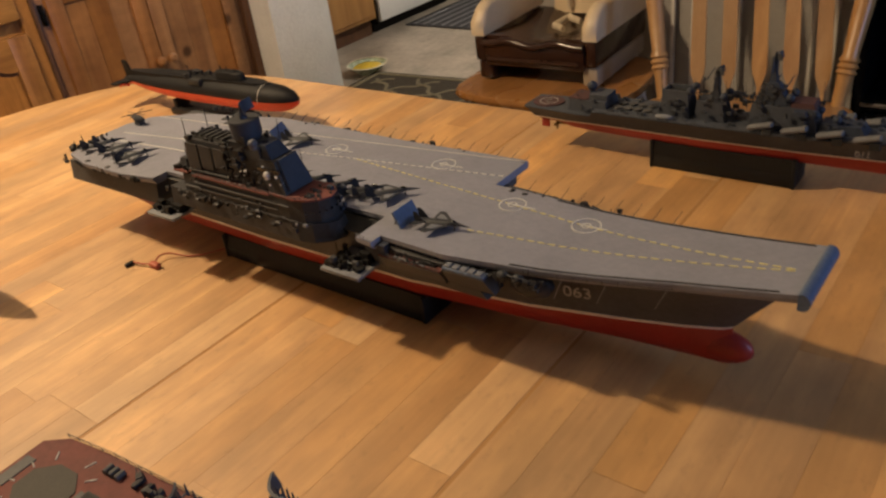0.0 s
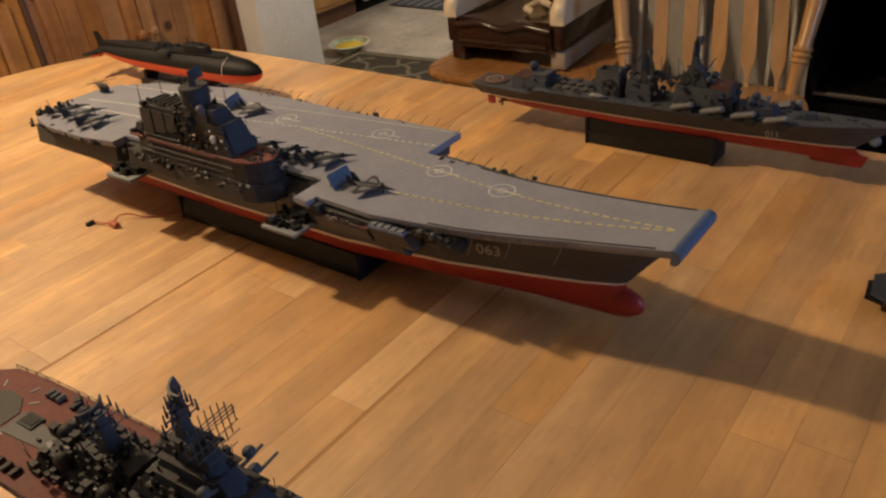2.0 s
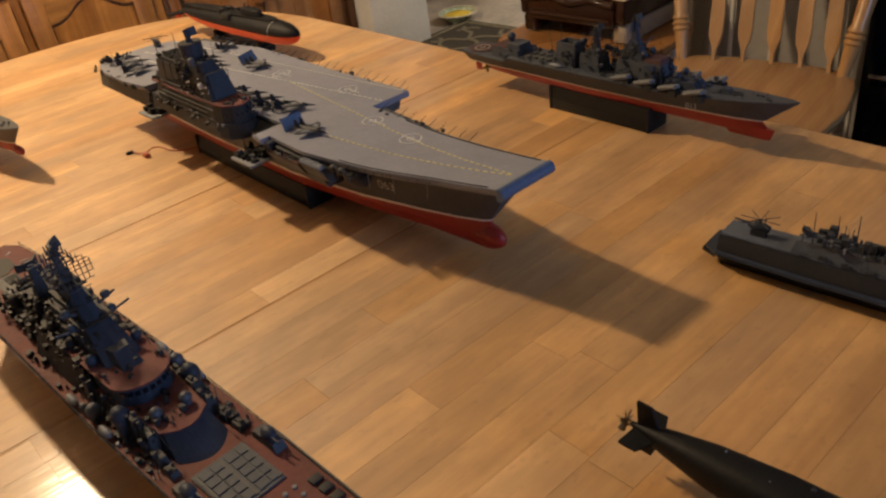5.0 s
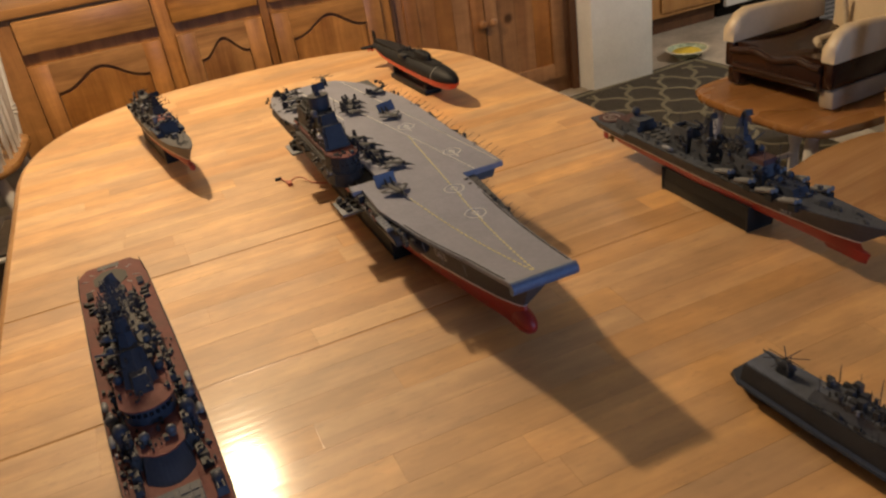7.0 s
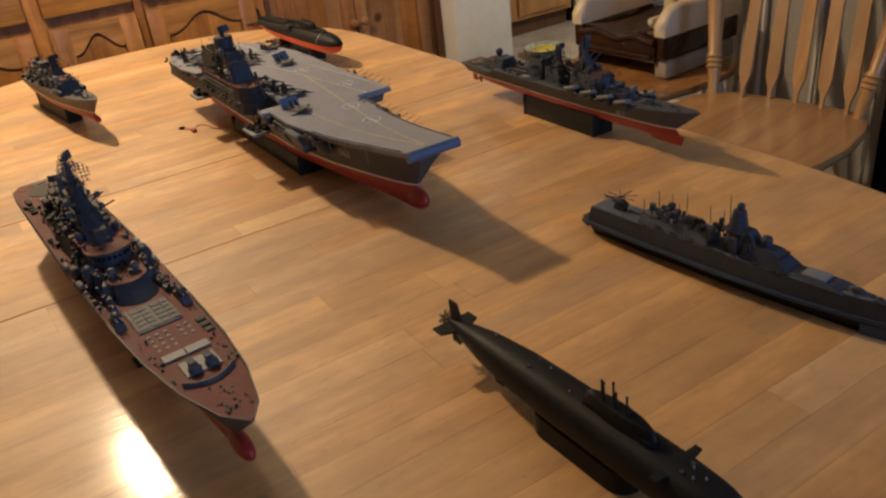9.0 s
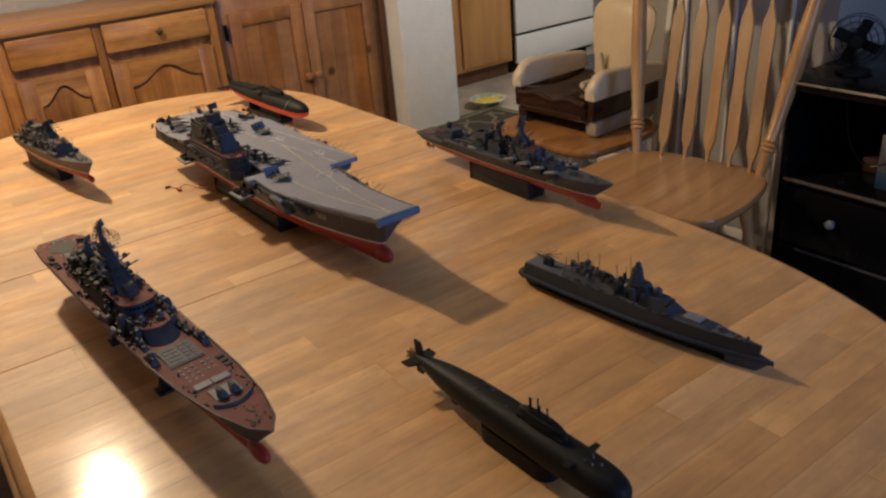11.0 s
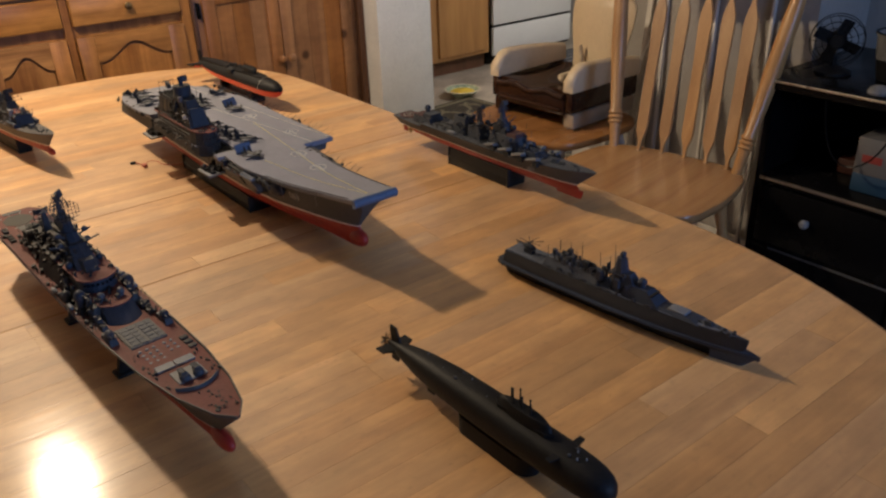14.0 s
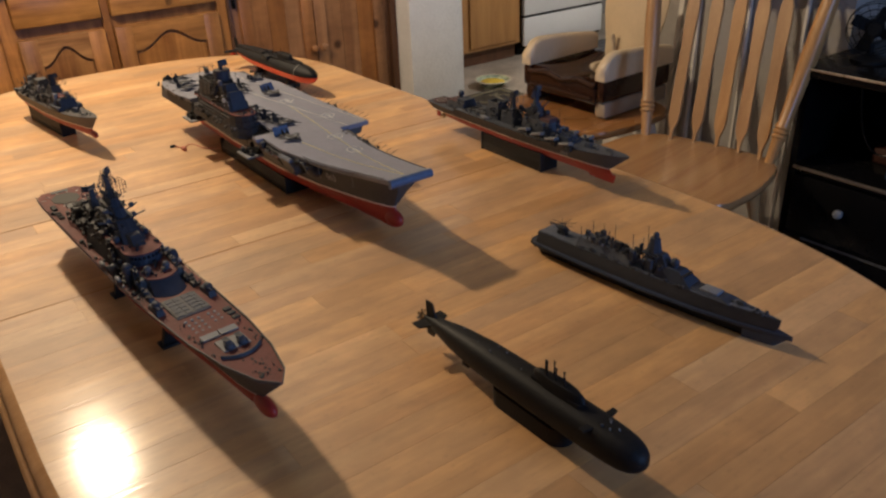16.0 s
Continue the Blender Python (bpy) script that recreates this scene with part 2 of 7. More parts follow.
M_REDDARK = paint("dull_dark_red", (0.070, 0.028, 0.028), 0.7, 0.3, 40, 0.06)
M_FRIGATE = paint("frigate_side_grey", (0.021, 0.022, 0.026), 0.5, 0.3, 40, 0.05)
M_PAD = paint("pad_grey", (0.050, 0.046, 0.038), 0.75, 0.3, 60, 0.06)
M_STAND = paint("stand_black", (0.0095, 0.0092, 0.0090), 0.5, 0.25, 30, 0.05)
M_SUB = paint("sub_black", (0.0085, 0.0085, 0.0095), 0.55, 0.35, 30, 0.06)
M_SUB.node_tree.nodes["Principled BSDF"].inputs["Specular IOR Level"].default_value = 0.18
M_CLUTTER = paint("sooty_fitting_grey", (0.030, 0.029, 0.031), 0.6, 0.4, 70, 0.08)
M_JET = paint("jet_grey", (0.034, 0.037, 0.044), 0.55, 0.3, 90, 0.05)
M_DARK = paint("dark_opening", (0.01, 0.01, 0.01), 0.8)
M_PINKWIRE = paint("red_wire", (0.42, 0.10, 0.05), 0.5, 0.2, 80, 0.0)
M_BRONZE = paint("propeller_bronze", (0.30, 0.20, 0.09), 0.4, 0.2, 60, 0.0, metal=0.8)
M_TOPSIDE = paint("topside_grey", (0.037, 0.038, 0.042), 0.5, 0.25, 40, 0.05)
M_PALEGREY = paint("destroyer_grey", (0.088, 0.085, 0.084), 0.5, 0.2, 50, 0.05)
M_TUBE = paint("launch_tube_grey", (0.120, 0.122, 0.130), 0.6, 0.25, 60, 0.06)
M_NUMBER = paint("number_white", (0.34, 0.33, 0.31), 0.6, 0.3, 200, 0.0)
M_GLASSDARK = paint("window_dark", (0.01, 0.012, 0.016), 0.15, 0.1, 60, 0.0)

for m_ in (M_BLUEHULL, M_DECKBLUE, M_DECK, M_GREY, M_DARKGREY, M_LIGHTGREY, M_BLUEGREY, M_CLUTTER, M_TOPSIDE, M_PALEGREY, M_JET, M_STAND, M_WLINE, M_YLINE):
    m_.node_tree.nodes["Principled BSDF"].inputs["Specular IOR Level"].default_value = 0.25

# ---- mesh helpers ----


def mesh_of(bm, name, material, smooth=0.0):
    me = bpy.data.meshes.new(name)
    bmesh.ops.recalc_face_normals(bm, faces=bm.faces)
    bm.to_mesh(me)
    bm.free()
    me.materials.append(material)
    if smooth:
        me.shade_smooth()
        me.set_sharp_from_angle(angle=radians(smooth))
    return me


def part(name, bm, material, parent=None, label="", smooth=35.0):
    ob = new(name, mesh_of(bm, name, material, smooth))
    ob.parent = parent
    if label:
        ob["label"] = label
    return ob


def thing(name, label, category, m=None, group="", kind=""):
    ob = new(name)
    ob.empty_display_size = 0.05
    ob.matrix_world = m or Matrix()
    return tagged(ob, label, category, group, kind)


def solid(name, bm, material, label, category="", kind="", group="", m=None, smooth=35.0):
    ob = new(name, mesh_of(bm, name, material, smooth))
    if m:
        ob.matrix_world = m
    return tagged(ob, label, category, group, kind)


def B():
    return bmesh.new()


def box(bm, x0, x1, y0, y1, z0, z1, bevel=0.0, m=None):
    c = [(x, y, z) for z in (z0, z1) for x, y in ((x0, y0), (x1, y0), (x1, y1), (x0, y1))]
    v = [bm.verts.new(m @ Vector(p) if m else p) for p in c]
    fs = [bm.faces.new([v[i] for i in f]) for f in ((3, 2, 1, 0), (4, 5, 6, 7), (0, 1, 5, 4), (1, 2, 6, 5), (2, 3, 7, 6), (3, 0, 4, 7))]
    if bevel:
        es = list({e for f in fs for e in f.edges})
        bmesh.ops.bevel(bm, geom=es, offset=bevel, segments=2, affect="EDGES", profile=0.5)
    return bm


def prism(bm, pts, z0, z1, top=None, m=None):
    """A plate from an outline; top: another outline for its upper face; z may be numbers or functions of (x, y)."""
    top = top or pts
    f0 = z0 if callable(z0) else (lambda x, y: z0)
    f1 = z1 if callable(z1) else (lambda x, y: z1)
    a = [Vector((x, y, f0(x, y))) for x, y in pts]
    b = [Vector((x, y, f1(x, y))) for x, y in top]
    if m:
        a, b = [m @ p for p in a], [m @ p for p in b]
    va, vb = [bm.verts.new(p) for p in a], [bm.verts.new(p) for p in b]
    n = len(pts)
    bm.faces.new(va[::-1]); bm.faces.new(vb)
    for i in range(n):
        bm.faces.new((va[i], va[(i + 1) % n], vb[(i + 1) % n], vb[i]))
    return bm


def tube(bm, a, b, r0, r1=None, n=10, caps=True):
    a, b = Vector(a), Vector(b)
    r1 = r0 if r1 is None else r1
    q = (b - a).to_track_quat("Z", "Y").to_matrix()
    ring = lambda c, r: [bm.verts.new(c + q @ Vector((r * math.cos(2 * math.pi * i / n), r * math.sin(2 * math.pi * i / n), 0))) for i in range(n)]
    va, vb = ring(a, r0), ring(b, r1)
    for i in range(n):
        bm.faces.new((va[i], va[(i + 1) % n], vb[(i + 1) % n], vb[i]))
    if caps:
        bm.faces.new(va[::-1]); bm.faces.new(vb)
    return bm


def turned(bm, profile, a=(0, 0, 0), b=(0, 0, 1), n=16):
    """A lathe form: profile of (distance along a to b, radius), in metres."""
    a, d = Vector(a), (Vector(b) - Vector(a)).normalized()
    q = d.to_track_quat("Z", "Y").to_matrix()
    rings = []
    for s, r in profile:
        c = a + d * s
        rings.append([bm.verts.new(c + q @ Vector((r * math.cos(2 * math.pi * i / n), r * math.sin(2 * math.pi * i / n), 0))) for i in range(n)])
    for p, q2 in zip(rings, rings[1:]):
        for i in range(n):
            bm.faces.new((p[i], p[(i + 1) % n], q2[(i + 1) % n], q2[i]))
    bm.faces.new(rings[0][::-1]); bm.faces.new(rings[-1])
    return bm


def ball(bm, c, r, sx=1, sy=1, sz=1, u=12, v=8):
    bmesh.ops.create_uvsphere(bm, u_segments=u, v_segments=v, radius=r, matrix=Matrix.Translation(c) @ Matrix.Diagonal((sx, sy, sz, 1)))
    return bm


def ring(bm, c, r, w, h, n=28, flat=True):
    """A flat ring (a painted circle or a rim)."""
    vs = []
    for rr, zz in ((r - w / 2, 0), (r + w / 2, 0), (r + w / 2, h), (r - w / 2, h)):
        vs.append([bm.verts.new((c[0] + rr * math.cos(2 * math.pi * i / n), c[1] + rr * math.sin(2 * math.pi * i / n), c[2] + zz)) for i in range(n)])
    for k in range(4):
        p, q = vs[k], vs[(k + 1) % 4]
        for i in range(n):
            bm.faces.new((p[i], p[(i + 1) % n], q[(i + 1) % n], q[i]))
    return bm


def loft(bm, rows, closed=False, cap=True):
    """Joins rows of points (each the same number) into a skin."""
    vr = [[bm.verts.new(p) for p in r] for r in rows]
    n = len(rows[0])
    for p, q in zip(vr, vr[1:]):
        for i in range(n if closed else n - 1):
            bm.faces.new((p[i], p[(i + 1) % n], q[(i + 1) % n], q[i]))
    if cap:
        for r in (vr[0], vr[-1]):
            try:
                bm.faces.new(r)
            except ValueError:
                pass
    return bm

# ---- the room ----
CEIL = 2.42


def wall(name, x0, x1, y0, y1, z0=0.0, z1=CEIL, mat=None, label="off-white painted wall, greyed to hold down bounced light"):
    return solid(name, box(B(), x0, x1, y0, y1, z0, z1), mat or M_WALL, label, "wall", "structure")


solid("floor", box(B(), -2.3, 4.6, -2.9, 3.7, -0.06, 0.0), M_FLOOR, "pale mottled vinyl floor", "floor", "structure")
solid("carpet", box(B(), -2.2, 1.22, -2.8, 2.44, 0.0005, 0.009), M_CARPET, "dark brown carpet under the dining table", "carpet", "structure")
# the unseen ceiling and south walls close the room for bounced light
solid("ceiling", box(B(), -2.3, 4.6, -2.9, 3.7, CEIL, CEIL + 0.06), M_CEIL, "unseen ceiling, greyed to hold down bounced light", "ceiling", "structure")
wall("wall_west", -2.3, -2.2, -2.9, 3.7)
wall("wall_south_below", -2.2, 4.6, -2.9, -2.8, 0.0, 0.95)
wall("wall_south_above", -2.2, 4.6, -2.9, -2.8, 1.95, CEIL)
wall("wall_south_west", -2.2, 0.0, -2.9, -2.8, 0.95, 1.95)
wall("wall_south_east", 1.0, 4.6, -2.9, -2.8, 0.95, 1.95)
win = thing("window_1", "white framed window with blue dusk outside", "window", pose(0.5, -2.85, 0), kind="structure")
for x0, x1, z0, z1 in ((-0.5, -0.46, 0.95, 1.95), (0.46, 0.5, 0.95, 1.95), (-0.46, 0.46, 0.95, 0.99), (-0.46, 0.46, 1.91, 1.95)):
    part("frame", box(B(), x0, x1, -0.03, 0.03, z0, z1), M_CHAIRWHITE, win)
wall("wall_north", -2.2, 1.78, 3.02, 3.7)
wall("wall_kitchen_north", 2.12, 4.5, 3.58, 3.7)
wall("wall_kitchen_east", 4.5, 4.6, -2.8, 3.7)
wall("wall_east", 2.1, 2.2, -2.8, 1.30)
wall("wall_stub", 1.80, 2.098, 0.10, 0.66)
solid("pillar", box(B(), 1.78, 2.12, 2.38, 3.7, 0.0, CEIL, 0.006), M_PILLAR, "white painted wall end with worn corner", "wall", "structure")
solid("baseboard", box(B(), 2.086, 2.098, 0.665, 1.30, 0.0, 0.09, 0.003), M_CHAIRWHITE, "white painted baseboard", "baseboard", "structure")


def curve_panel(bm, x0, x1, z0, z1, rise, y0, y1, n=16):
    """A door panel with an arched (ogee) upper edge."""
    pts = [(x0, z0), (x1, z0)]
    for i in range(n + 1):
        s = i / n
        x = x1 + (x0 - x1) * s
        k = 0.5 - 0.5 * math.cos(2 * math.pi * s)
        pts.append((x, z1 + rise * k ** 1.3))
    vs0, vs1 = [bm.verts.new((x, y0, z)) for x, z in pts], [bm.verts.new((x, y1, z)) for x, z in pts]
    bm.faces.new(vs0); bm.faces.new(vs1[::-1])
    for i in range(len(pts)):
        j = (i + 1) % len(pts)
        bm.faces.new((vs0[i], vs1[i], vs1[j], vs0[j]))
    return bm


def arched_rail(bm, a, b, z1, y, rise, drop):
    """The upper rail of a door: straight above, ogee-arched below, 2 cm thick."""
    n, t = 20, 0.02
    base = z1 - drop - rise
    rows = []
    for i in range(n + 1):
        s = i / n
        k = (0.5 - 0.5 * math.cos(2 * math.pi * s)) ** 1.3
        x, z = a + (b - a) * s, base + rise * k
        rows.append([(x, y, z), (x, y, z1), (x, y + t, z1), (x, y + t, z)])
    loft(bm, rows, closed=True)
    return base


# oak sideboard along the far wall
side = thing("sideboard", "honey oak sideboard with arched panel doors and drawers", "sideboard", pose(0, 2.5, 0))
body = B()
box(body, -0.66, 0.868, 0.022, 0.50, 0.0, 0.835)
part("body", body, M_OAKV, side)
part("countertop", box(B(), -0.68, 0.872, -0.02, 0.51, 0.837, 0.872, 0.006), M_COUNTER, side, "pale oak top board")
cols = ((-0.555, -0.075), (-0.015, 0.322), (0.362, 0.82))
for x0, x1 in ((-0.66, -0.56), (-0.07, -0.02), (0.327, 0.357), (0.825, 0.868)):
    part("face_stile", box(B(), x0, x1, 0.004, 0.0215, 0.0, 0.836), M_OAKV, side)
for x0, x1 in cols:
    dr = part("drawer", box(B(), x0, x1, -0.016, 0.02, 0.705, 0.825, 0.008), M_OAK, side)
    kb = B()
    turned(kb, [(0, 0.006), (0.012, 0.006), (0.016, 0.015), (0.024, 0.016), (0.029, 0.008)], ((x0 + x1) / 2 + 0.0, -0.016, 0.765), ((x0 + x1) / 2, -1, 0.765))
    if x0 > 0.3:
        part("knob", kb, M_BRASS, dr, "round dark metal knob")
    else:
        kb.free()
    d = B()
    base = arched_rail(d, x0 + 0.07, x1 - 0.07, 0.66, -0.016, 0.068, 0.042)
    door = part("door", d, M_OAK, side, smooth=20)
    part("stile", box(B(), x0, x0 + 0.07, -0.0162, 0.004, 0.10, 0.66, 0.002), M_OAKV, door)
    part("stile", box(B(), x1 - 0.07, x1, -0.0162, 0.004, 0.10, 0.66, 0.002), M_OAKV, door)
    part("rail", box(B(), x0 + 0.07, x1 - 0.07, -0.016, 0.004, 0.10, 0.17, 0.002), M_OAK, door)
    # groove piece: darker wood stands in for the shade round the panel
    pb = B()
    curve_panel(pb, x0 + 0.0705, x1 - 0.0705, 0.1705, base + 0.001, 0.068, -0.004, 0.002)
    part("groove", pb, M_GROOVE, door, "routed groove round the panel, shade put in as darker wood")
    pb = B()
    curve_panel(pb, x0 + 0.074, x1 - 0.074, 0.178, base - 0.0125, 0.066, -0.010, 0.001)
    part("panel", pb, M_OAKV, door)
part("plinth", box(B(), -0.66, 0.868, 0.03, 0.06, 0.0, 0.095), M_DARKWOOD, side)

# knotty pine cupboard
cup = thing("cupboard", "knotty pine cupboard with two closed doors", "cupboard", pose(0, 2.5, 0))
part("body", box(B(), 0.885, 1.74, 0.02, 0.51, 0.0, 1.05, 0.003), M_PINE, cup)
part("top", box(B(), 0.88, 1.745, -0.005, 0.51, 1.052, 1.075, 0.004), M_PINE, cup)
# end boards: the shade on them is put into a dark wood colour
part("side_edge", box(B(), 1.741, 1.775, 0.0, 0.5, 0.0, 1.05), M_DARKWOOD, cup, "end board, its shade put into dark wood")
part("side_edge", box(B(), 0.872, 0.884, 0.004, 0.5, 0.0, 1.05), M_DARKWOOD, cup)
for x0, x1 in ((0.925, 1.298), (1.304, 1.70)):
    d = B()
    for a, b in ((x0, x0 + 0.06), (x1 - 0.06, x1)):
        box(d, a, b, -0.004, 0.0185, 0.08, 0.775, 0.002)
    box(d, x0 + 0.06, x1 - 0.06, -0.004, 0.0185, 0.715, 0.775, 0.002)
    box(d, x0 + 0.06, x1 - 0.06, -0.004, 0.0185, 0.08, 0.15, 0.002)
    door = part("door", d, M_PINE, cup)
    w = (x1 - x0 - 0.12) / 3
    for i in range(3):
        part("panel_board", box(B(), x0 + 0.06 + i * w + 0.0008, x0 + 0.06 + (i + 1) * w - 0.0008, 0.006, 0.0185, 0.15, 0.715), M_PINE, door)
    kb = B()
    kx = 1.275 if x0 < 1 else 1.33
    turned(kb, [(0, 0.008), (0.012, 0.008), (0.017, 0.018), (0.028, 0.019), (0.035, 0.01)], (kx, -0.004, 0.42), (kx, -1, 0.42))
    part("knob", kb, M_PINE, door, "round wooden knob")
hb = box(B(), 0.90, 0.912, -0.002, 0.02, 0.66, 0.73, 0.001)
part("hinge", hb, M_BLACK, cup, "black iron hinge")

# kitchen cabinet and white appliance
kc = thing("kitchen_cabinet", "oak kitchen base cabinet with one door", "cabinet", pose(0, 2.93, 0))
part("body", box(B(), 2.13, 3.0, 0.0, 0.62, 0.10, 0.88), M_KITCHEN, kc)
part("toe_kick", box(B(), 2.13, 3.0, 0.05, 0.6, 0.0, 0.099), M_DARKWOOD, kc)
part("door", box(B(), 2.58, 2.975, -0.02, -0.001, 0.125, 0.84, 0.006), M_KITCHEN, kc)
part("worktop", box(B(), 2.13, 3.0, -0.02, 0.63, 0.882, 0.92, 0.004), M_COUNTER, kc)
ap = thing("oven", "white enamel kitchen range with lower drawer", "oven", pose(0, 2.93, 0))
part("body", box(B(), 3.025, 3.76, 0.012, 0.62, 0.05, 0.9, 0.004), M_BLACKPL, ap)
part("drawer_front", box(B(), 3.03, 3.755, -0.015, 0.011, 0.07, 0.25, 0.005), M_WHITE, ap)
part("door", box(B(), 3.03, 3.755, -0.015, 0.011, 0.268, 0.74, 0.005), M_WHITE, ap)
part("control_panel", box(B(), 3.03, 3.755, -0.015, 0.011, 0.755, 0.9, 0.005), M_WHITE, ap)
part("plinth", box(B(), 3.03, 3.755, 0.06, 0.6, 0.0, 0.049), M_BLACKPL, ap)

# rugs and bowl on the floor
rug = thing("rug", "dark brown rug with beige trellis pattern", "rug", pose(1.86, 1.66, 0.0, 0, 0, 4))
part("rug_body", box(B(), -0.62, 0.62, -0.75, 0.75, 0.001, 0.010, 0.003), M_RUG, rug)
for i in range(-9, 10):
    for s in (1, -1):
        m = Matrix.Translation((0, 0, 0)) @ Euler((0, 0, s * radians(52))).to_matrix().to_4x4()
        c = i * 0.155
        pts = []
        for k in range(-40, 41):
            p = m @ Vector((k * 0.03, c, 0))
            if abs(p.x) < 0.55 and abs(p.y) < 0.68:
                pts.append(p)
        if len(pts) > 2:
            d = (pts[-1] - pts[0]).normalized()
            nrm = Vector((-d.y, d.x, 0))
            ln = B()
            top = 0.0125 + 0.0006 * s
            rows = []
            for p in pts:
                c_ = p + nrm * (0.014 * math.sin((p - pts[0]).length * 2 * math.pi / 0.16 + i))
                rows.append([(q.x, q.y, z) for q, z in ((c_ - nrm * 0.009, 0.0095), (c_ + nrm * 0.009, 0.0095), (c_ + nrm * 0.009, top), (c_ - nrm * 0.009, top))])
            loft(ln, rows, closed=True)
            part("trellis_line", ln, M_RUGLINE, rug, smooth=0)
for x0, x1, y0, y1 in ((-0.60, 0.60, 0.70, 0.722), (-0.60, 0.60, -0.722, -0.70), (0.575, 0.597, -0.70, 0.70), (-0.597, -0.575, -0.70, 0.70)):
    part("border_line", box(B(), x0, x1, y0, y1, 0.0095, 0.0135), M_RUGLINE, rug, smooth=0)
mat2 = thing("kitchen_mat", "dark grey striped kitchen mat", "mat", pose(3.52, 2.62, 0, 0, 0, 0))
part("rug_body", box(B(), -0.32, 0.36, -0.30, 0.27, 0.001, 0.009, 0.003), M_MAT, mat2)
for i in range(8):
    part("stripe", box(B(), -0.30, 0.34, -0.27 + i * 0.067, -0.245 + i * 0.067, 0.0091, 0.0115), M_MATLINE, mat2)
bowl = thing("bowl", "patterned green bowl of yellow food on the floor", "bowl", pose(2.42, 2.50, 0))
part("dish", turned(B(), [(0, 0.05), (0.006, 0.055), (0.03, 0.085), (0.045, 0.105), (0.047, 0.108), (0.045, 0.102), (0.03, 0.08), (0.012, 0.06)], (0, 0, 0), (0, 0, 1), 28), M_GREEN, bowl)
rim = ring(B(), (0, 0, 0.0455), 0.1035, 0.012, 0.003)
part("rim", rim, M_CREAM, bowl, "cream glazed rim")
part("food", turned(B(), [(0.02, 0.04), (0.03, 0.075), (0.036, 0.066), (0.04, 0.03)], (0, 0, 0), (0, 0, 1), 20), M_YELLOW, bowl, "yellow food")


# ---- chairs ----
def arrow_chair(m, frame_mat, seat_mat, label, spindles=5, back=True, lean=0.135, shift=0.0, fan=0.234):
    """Windsor-like chair facing local -x; seat 0.45 m high."""
    ch = thing("dining_chair", label, "chair", m)
    n = 40
    pts = []
    for i in range(n):
        a = 2 * math.pi * i / n
        c, s = math.cos(a), math.sin(a)
        r = (abs(c) ** 4.2 + abs(s) ** 4.2) ** (-1 / 4.2)
        wave = 1 - 0.05 * math.exp(-((abs(math.degrees(math.atan2(s, c))) - 118) / 14) ** 2)
        pts.append((-0.02 + 0.222 * r * c, (0.262 - 0.024 * c) * r * s * wave))
    st = B()
    sh = lambda k: [(-0.02 + (x + 0.02) * k, y * k) for x, y in pts]
    rows = [[(x, y, z) for x, y in sh(k)] for k, z in ((0.90, 0.418), (0.985, 0.428), (1.0, 0.44), (0.985, 0.45), (0.93, 0.453), (0.6, 0.447))]
    loft(st, rows, closed=True)
    part("seat", st, seat_mat, ch, "saddled wooden seat with glossy finish", smooth=50)
    for sx, sy in ((-0.16, -0.17), (-0.16, 0.17), (0.13, -0.16), (0.13, 0.16)):
        foot = (sx * 1.4, sy * 1.35, 0.0)
        part("leg", turned(B(), [(0, 0.012), (0.1, 0.017), (0.18, 0.014), (0.2, 0.02), (0.24, 0.021), (0.27, 0.014), (0.36, 0.02), (0.43, 0.014)], foot, (sx, sy, 0.43), 14), frame_mat, ch)
    for sy in (-1, 1):
        part("stretcher", tube(B(), (-0.205, sy * 0.208, 0.15), (0.165, sy * 0.196, 0.15), 0.009), frame_mat, ch)
    part("stretcher", tube(B(), (-0.02, -0.2, 0.15), (-0.02, 0.2, 0.15), 0.009), frame_mat, ch)
    if not back:
        return ch
    top_z = 0.98
    for sy in (-1, 1):
        a, b = Vector((0.15, sy * 0.2, 0.447)), Vector((0.15 + lean, sy * 0.275 + 0.012, top_z))
        prof = [(0, 0.014), (0.05, 0.016), (0.075, 0.018), (0.08, 0.023), (0.088, 0.018), (0.094, 0.024), (0.102, 0.018), (0.108, 0.023), (0.12, 0.017), (0.3, 0.024), (0.45, 0.022), (0.535, 0.016)]
        part("back_post", turned(B(), prof, a, b, 14), frame_mat, ch)
    for i in range(spindles):
        s = (i + 0.5) / spindles * 2 - 1
        a = Vector((0.178 - 0.03 * s * s, s * 0.178 - shift, 0.447)); b = Vector((0.16 + lean + 0.02 - 0.02 * s * s, s * fan + 0.010, top_z - 0.03))
        d = b - a
        side_v = Vector((0.0, 1, 0)); side_v = (side_v - d.normalized() * side_v.dot(d.normalized())).normalized()
        nv = d.normalized().cross(side_v)
        prof = ((0, 0.0045), (0.06, 0.005), (0.12, 0.0155), (0.16, 0.0175), (0.5, 0.0160), (0.76, 0.0195), (0.82, 0.017), (0.89, 0.006), (1, 0.005))
        sp = B()
        rows = []
        for f, w in prof:
            c = a + d * f
            t = 0.0052
            rows.append([c - side_v * w - nv * t, c + side_v * w - nv * t, c + side_v * w + nv * t, c - side_v * w + nv * t])
        loft(sp, rows, closed=True)
        part("arrow_spindle", sp, frame_mat, ch, smooth=25)
    tp = B()
    rows = []
    for i in range(13):
        s = i / 12 * 2 - 1
        c = Vector((0.15 + lean + 0.025 * (1 - s * s), s * 0.295 + 0.012, top_z - 0.01))
        h = 0.05 + 0.03 * (1 - s * s)
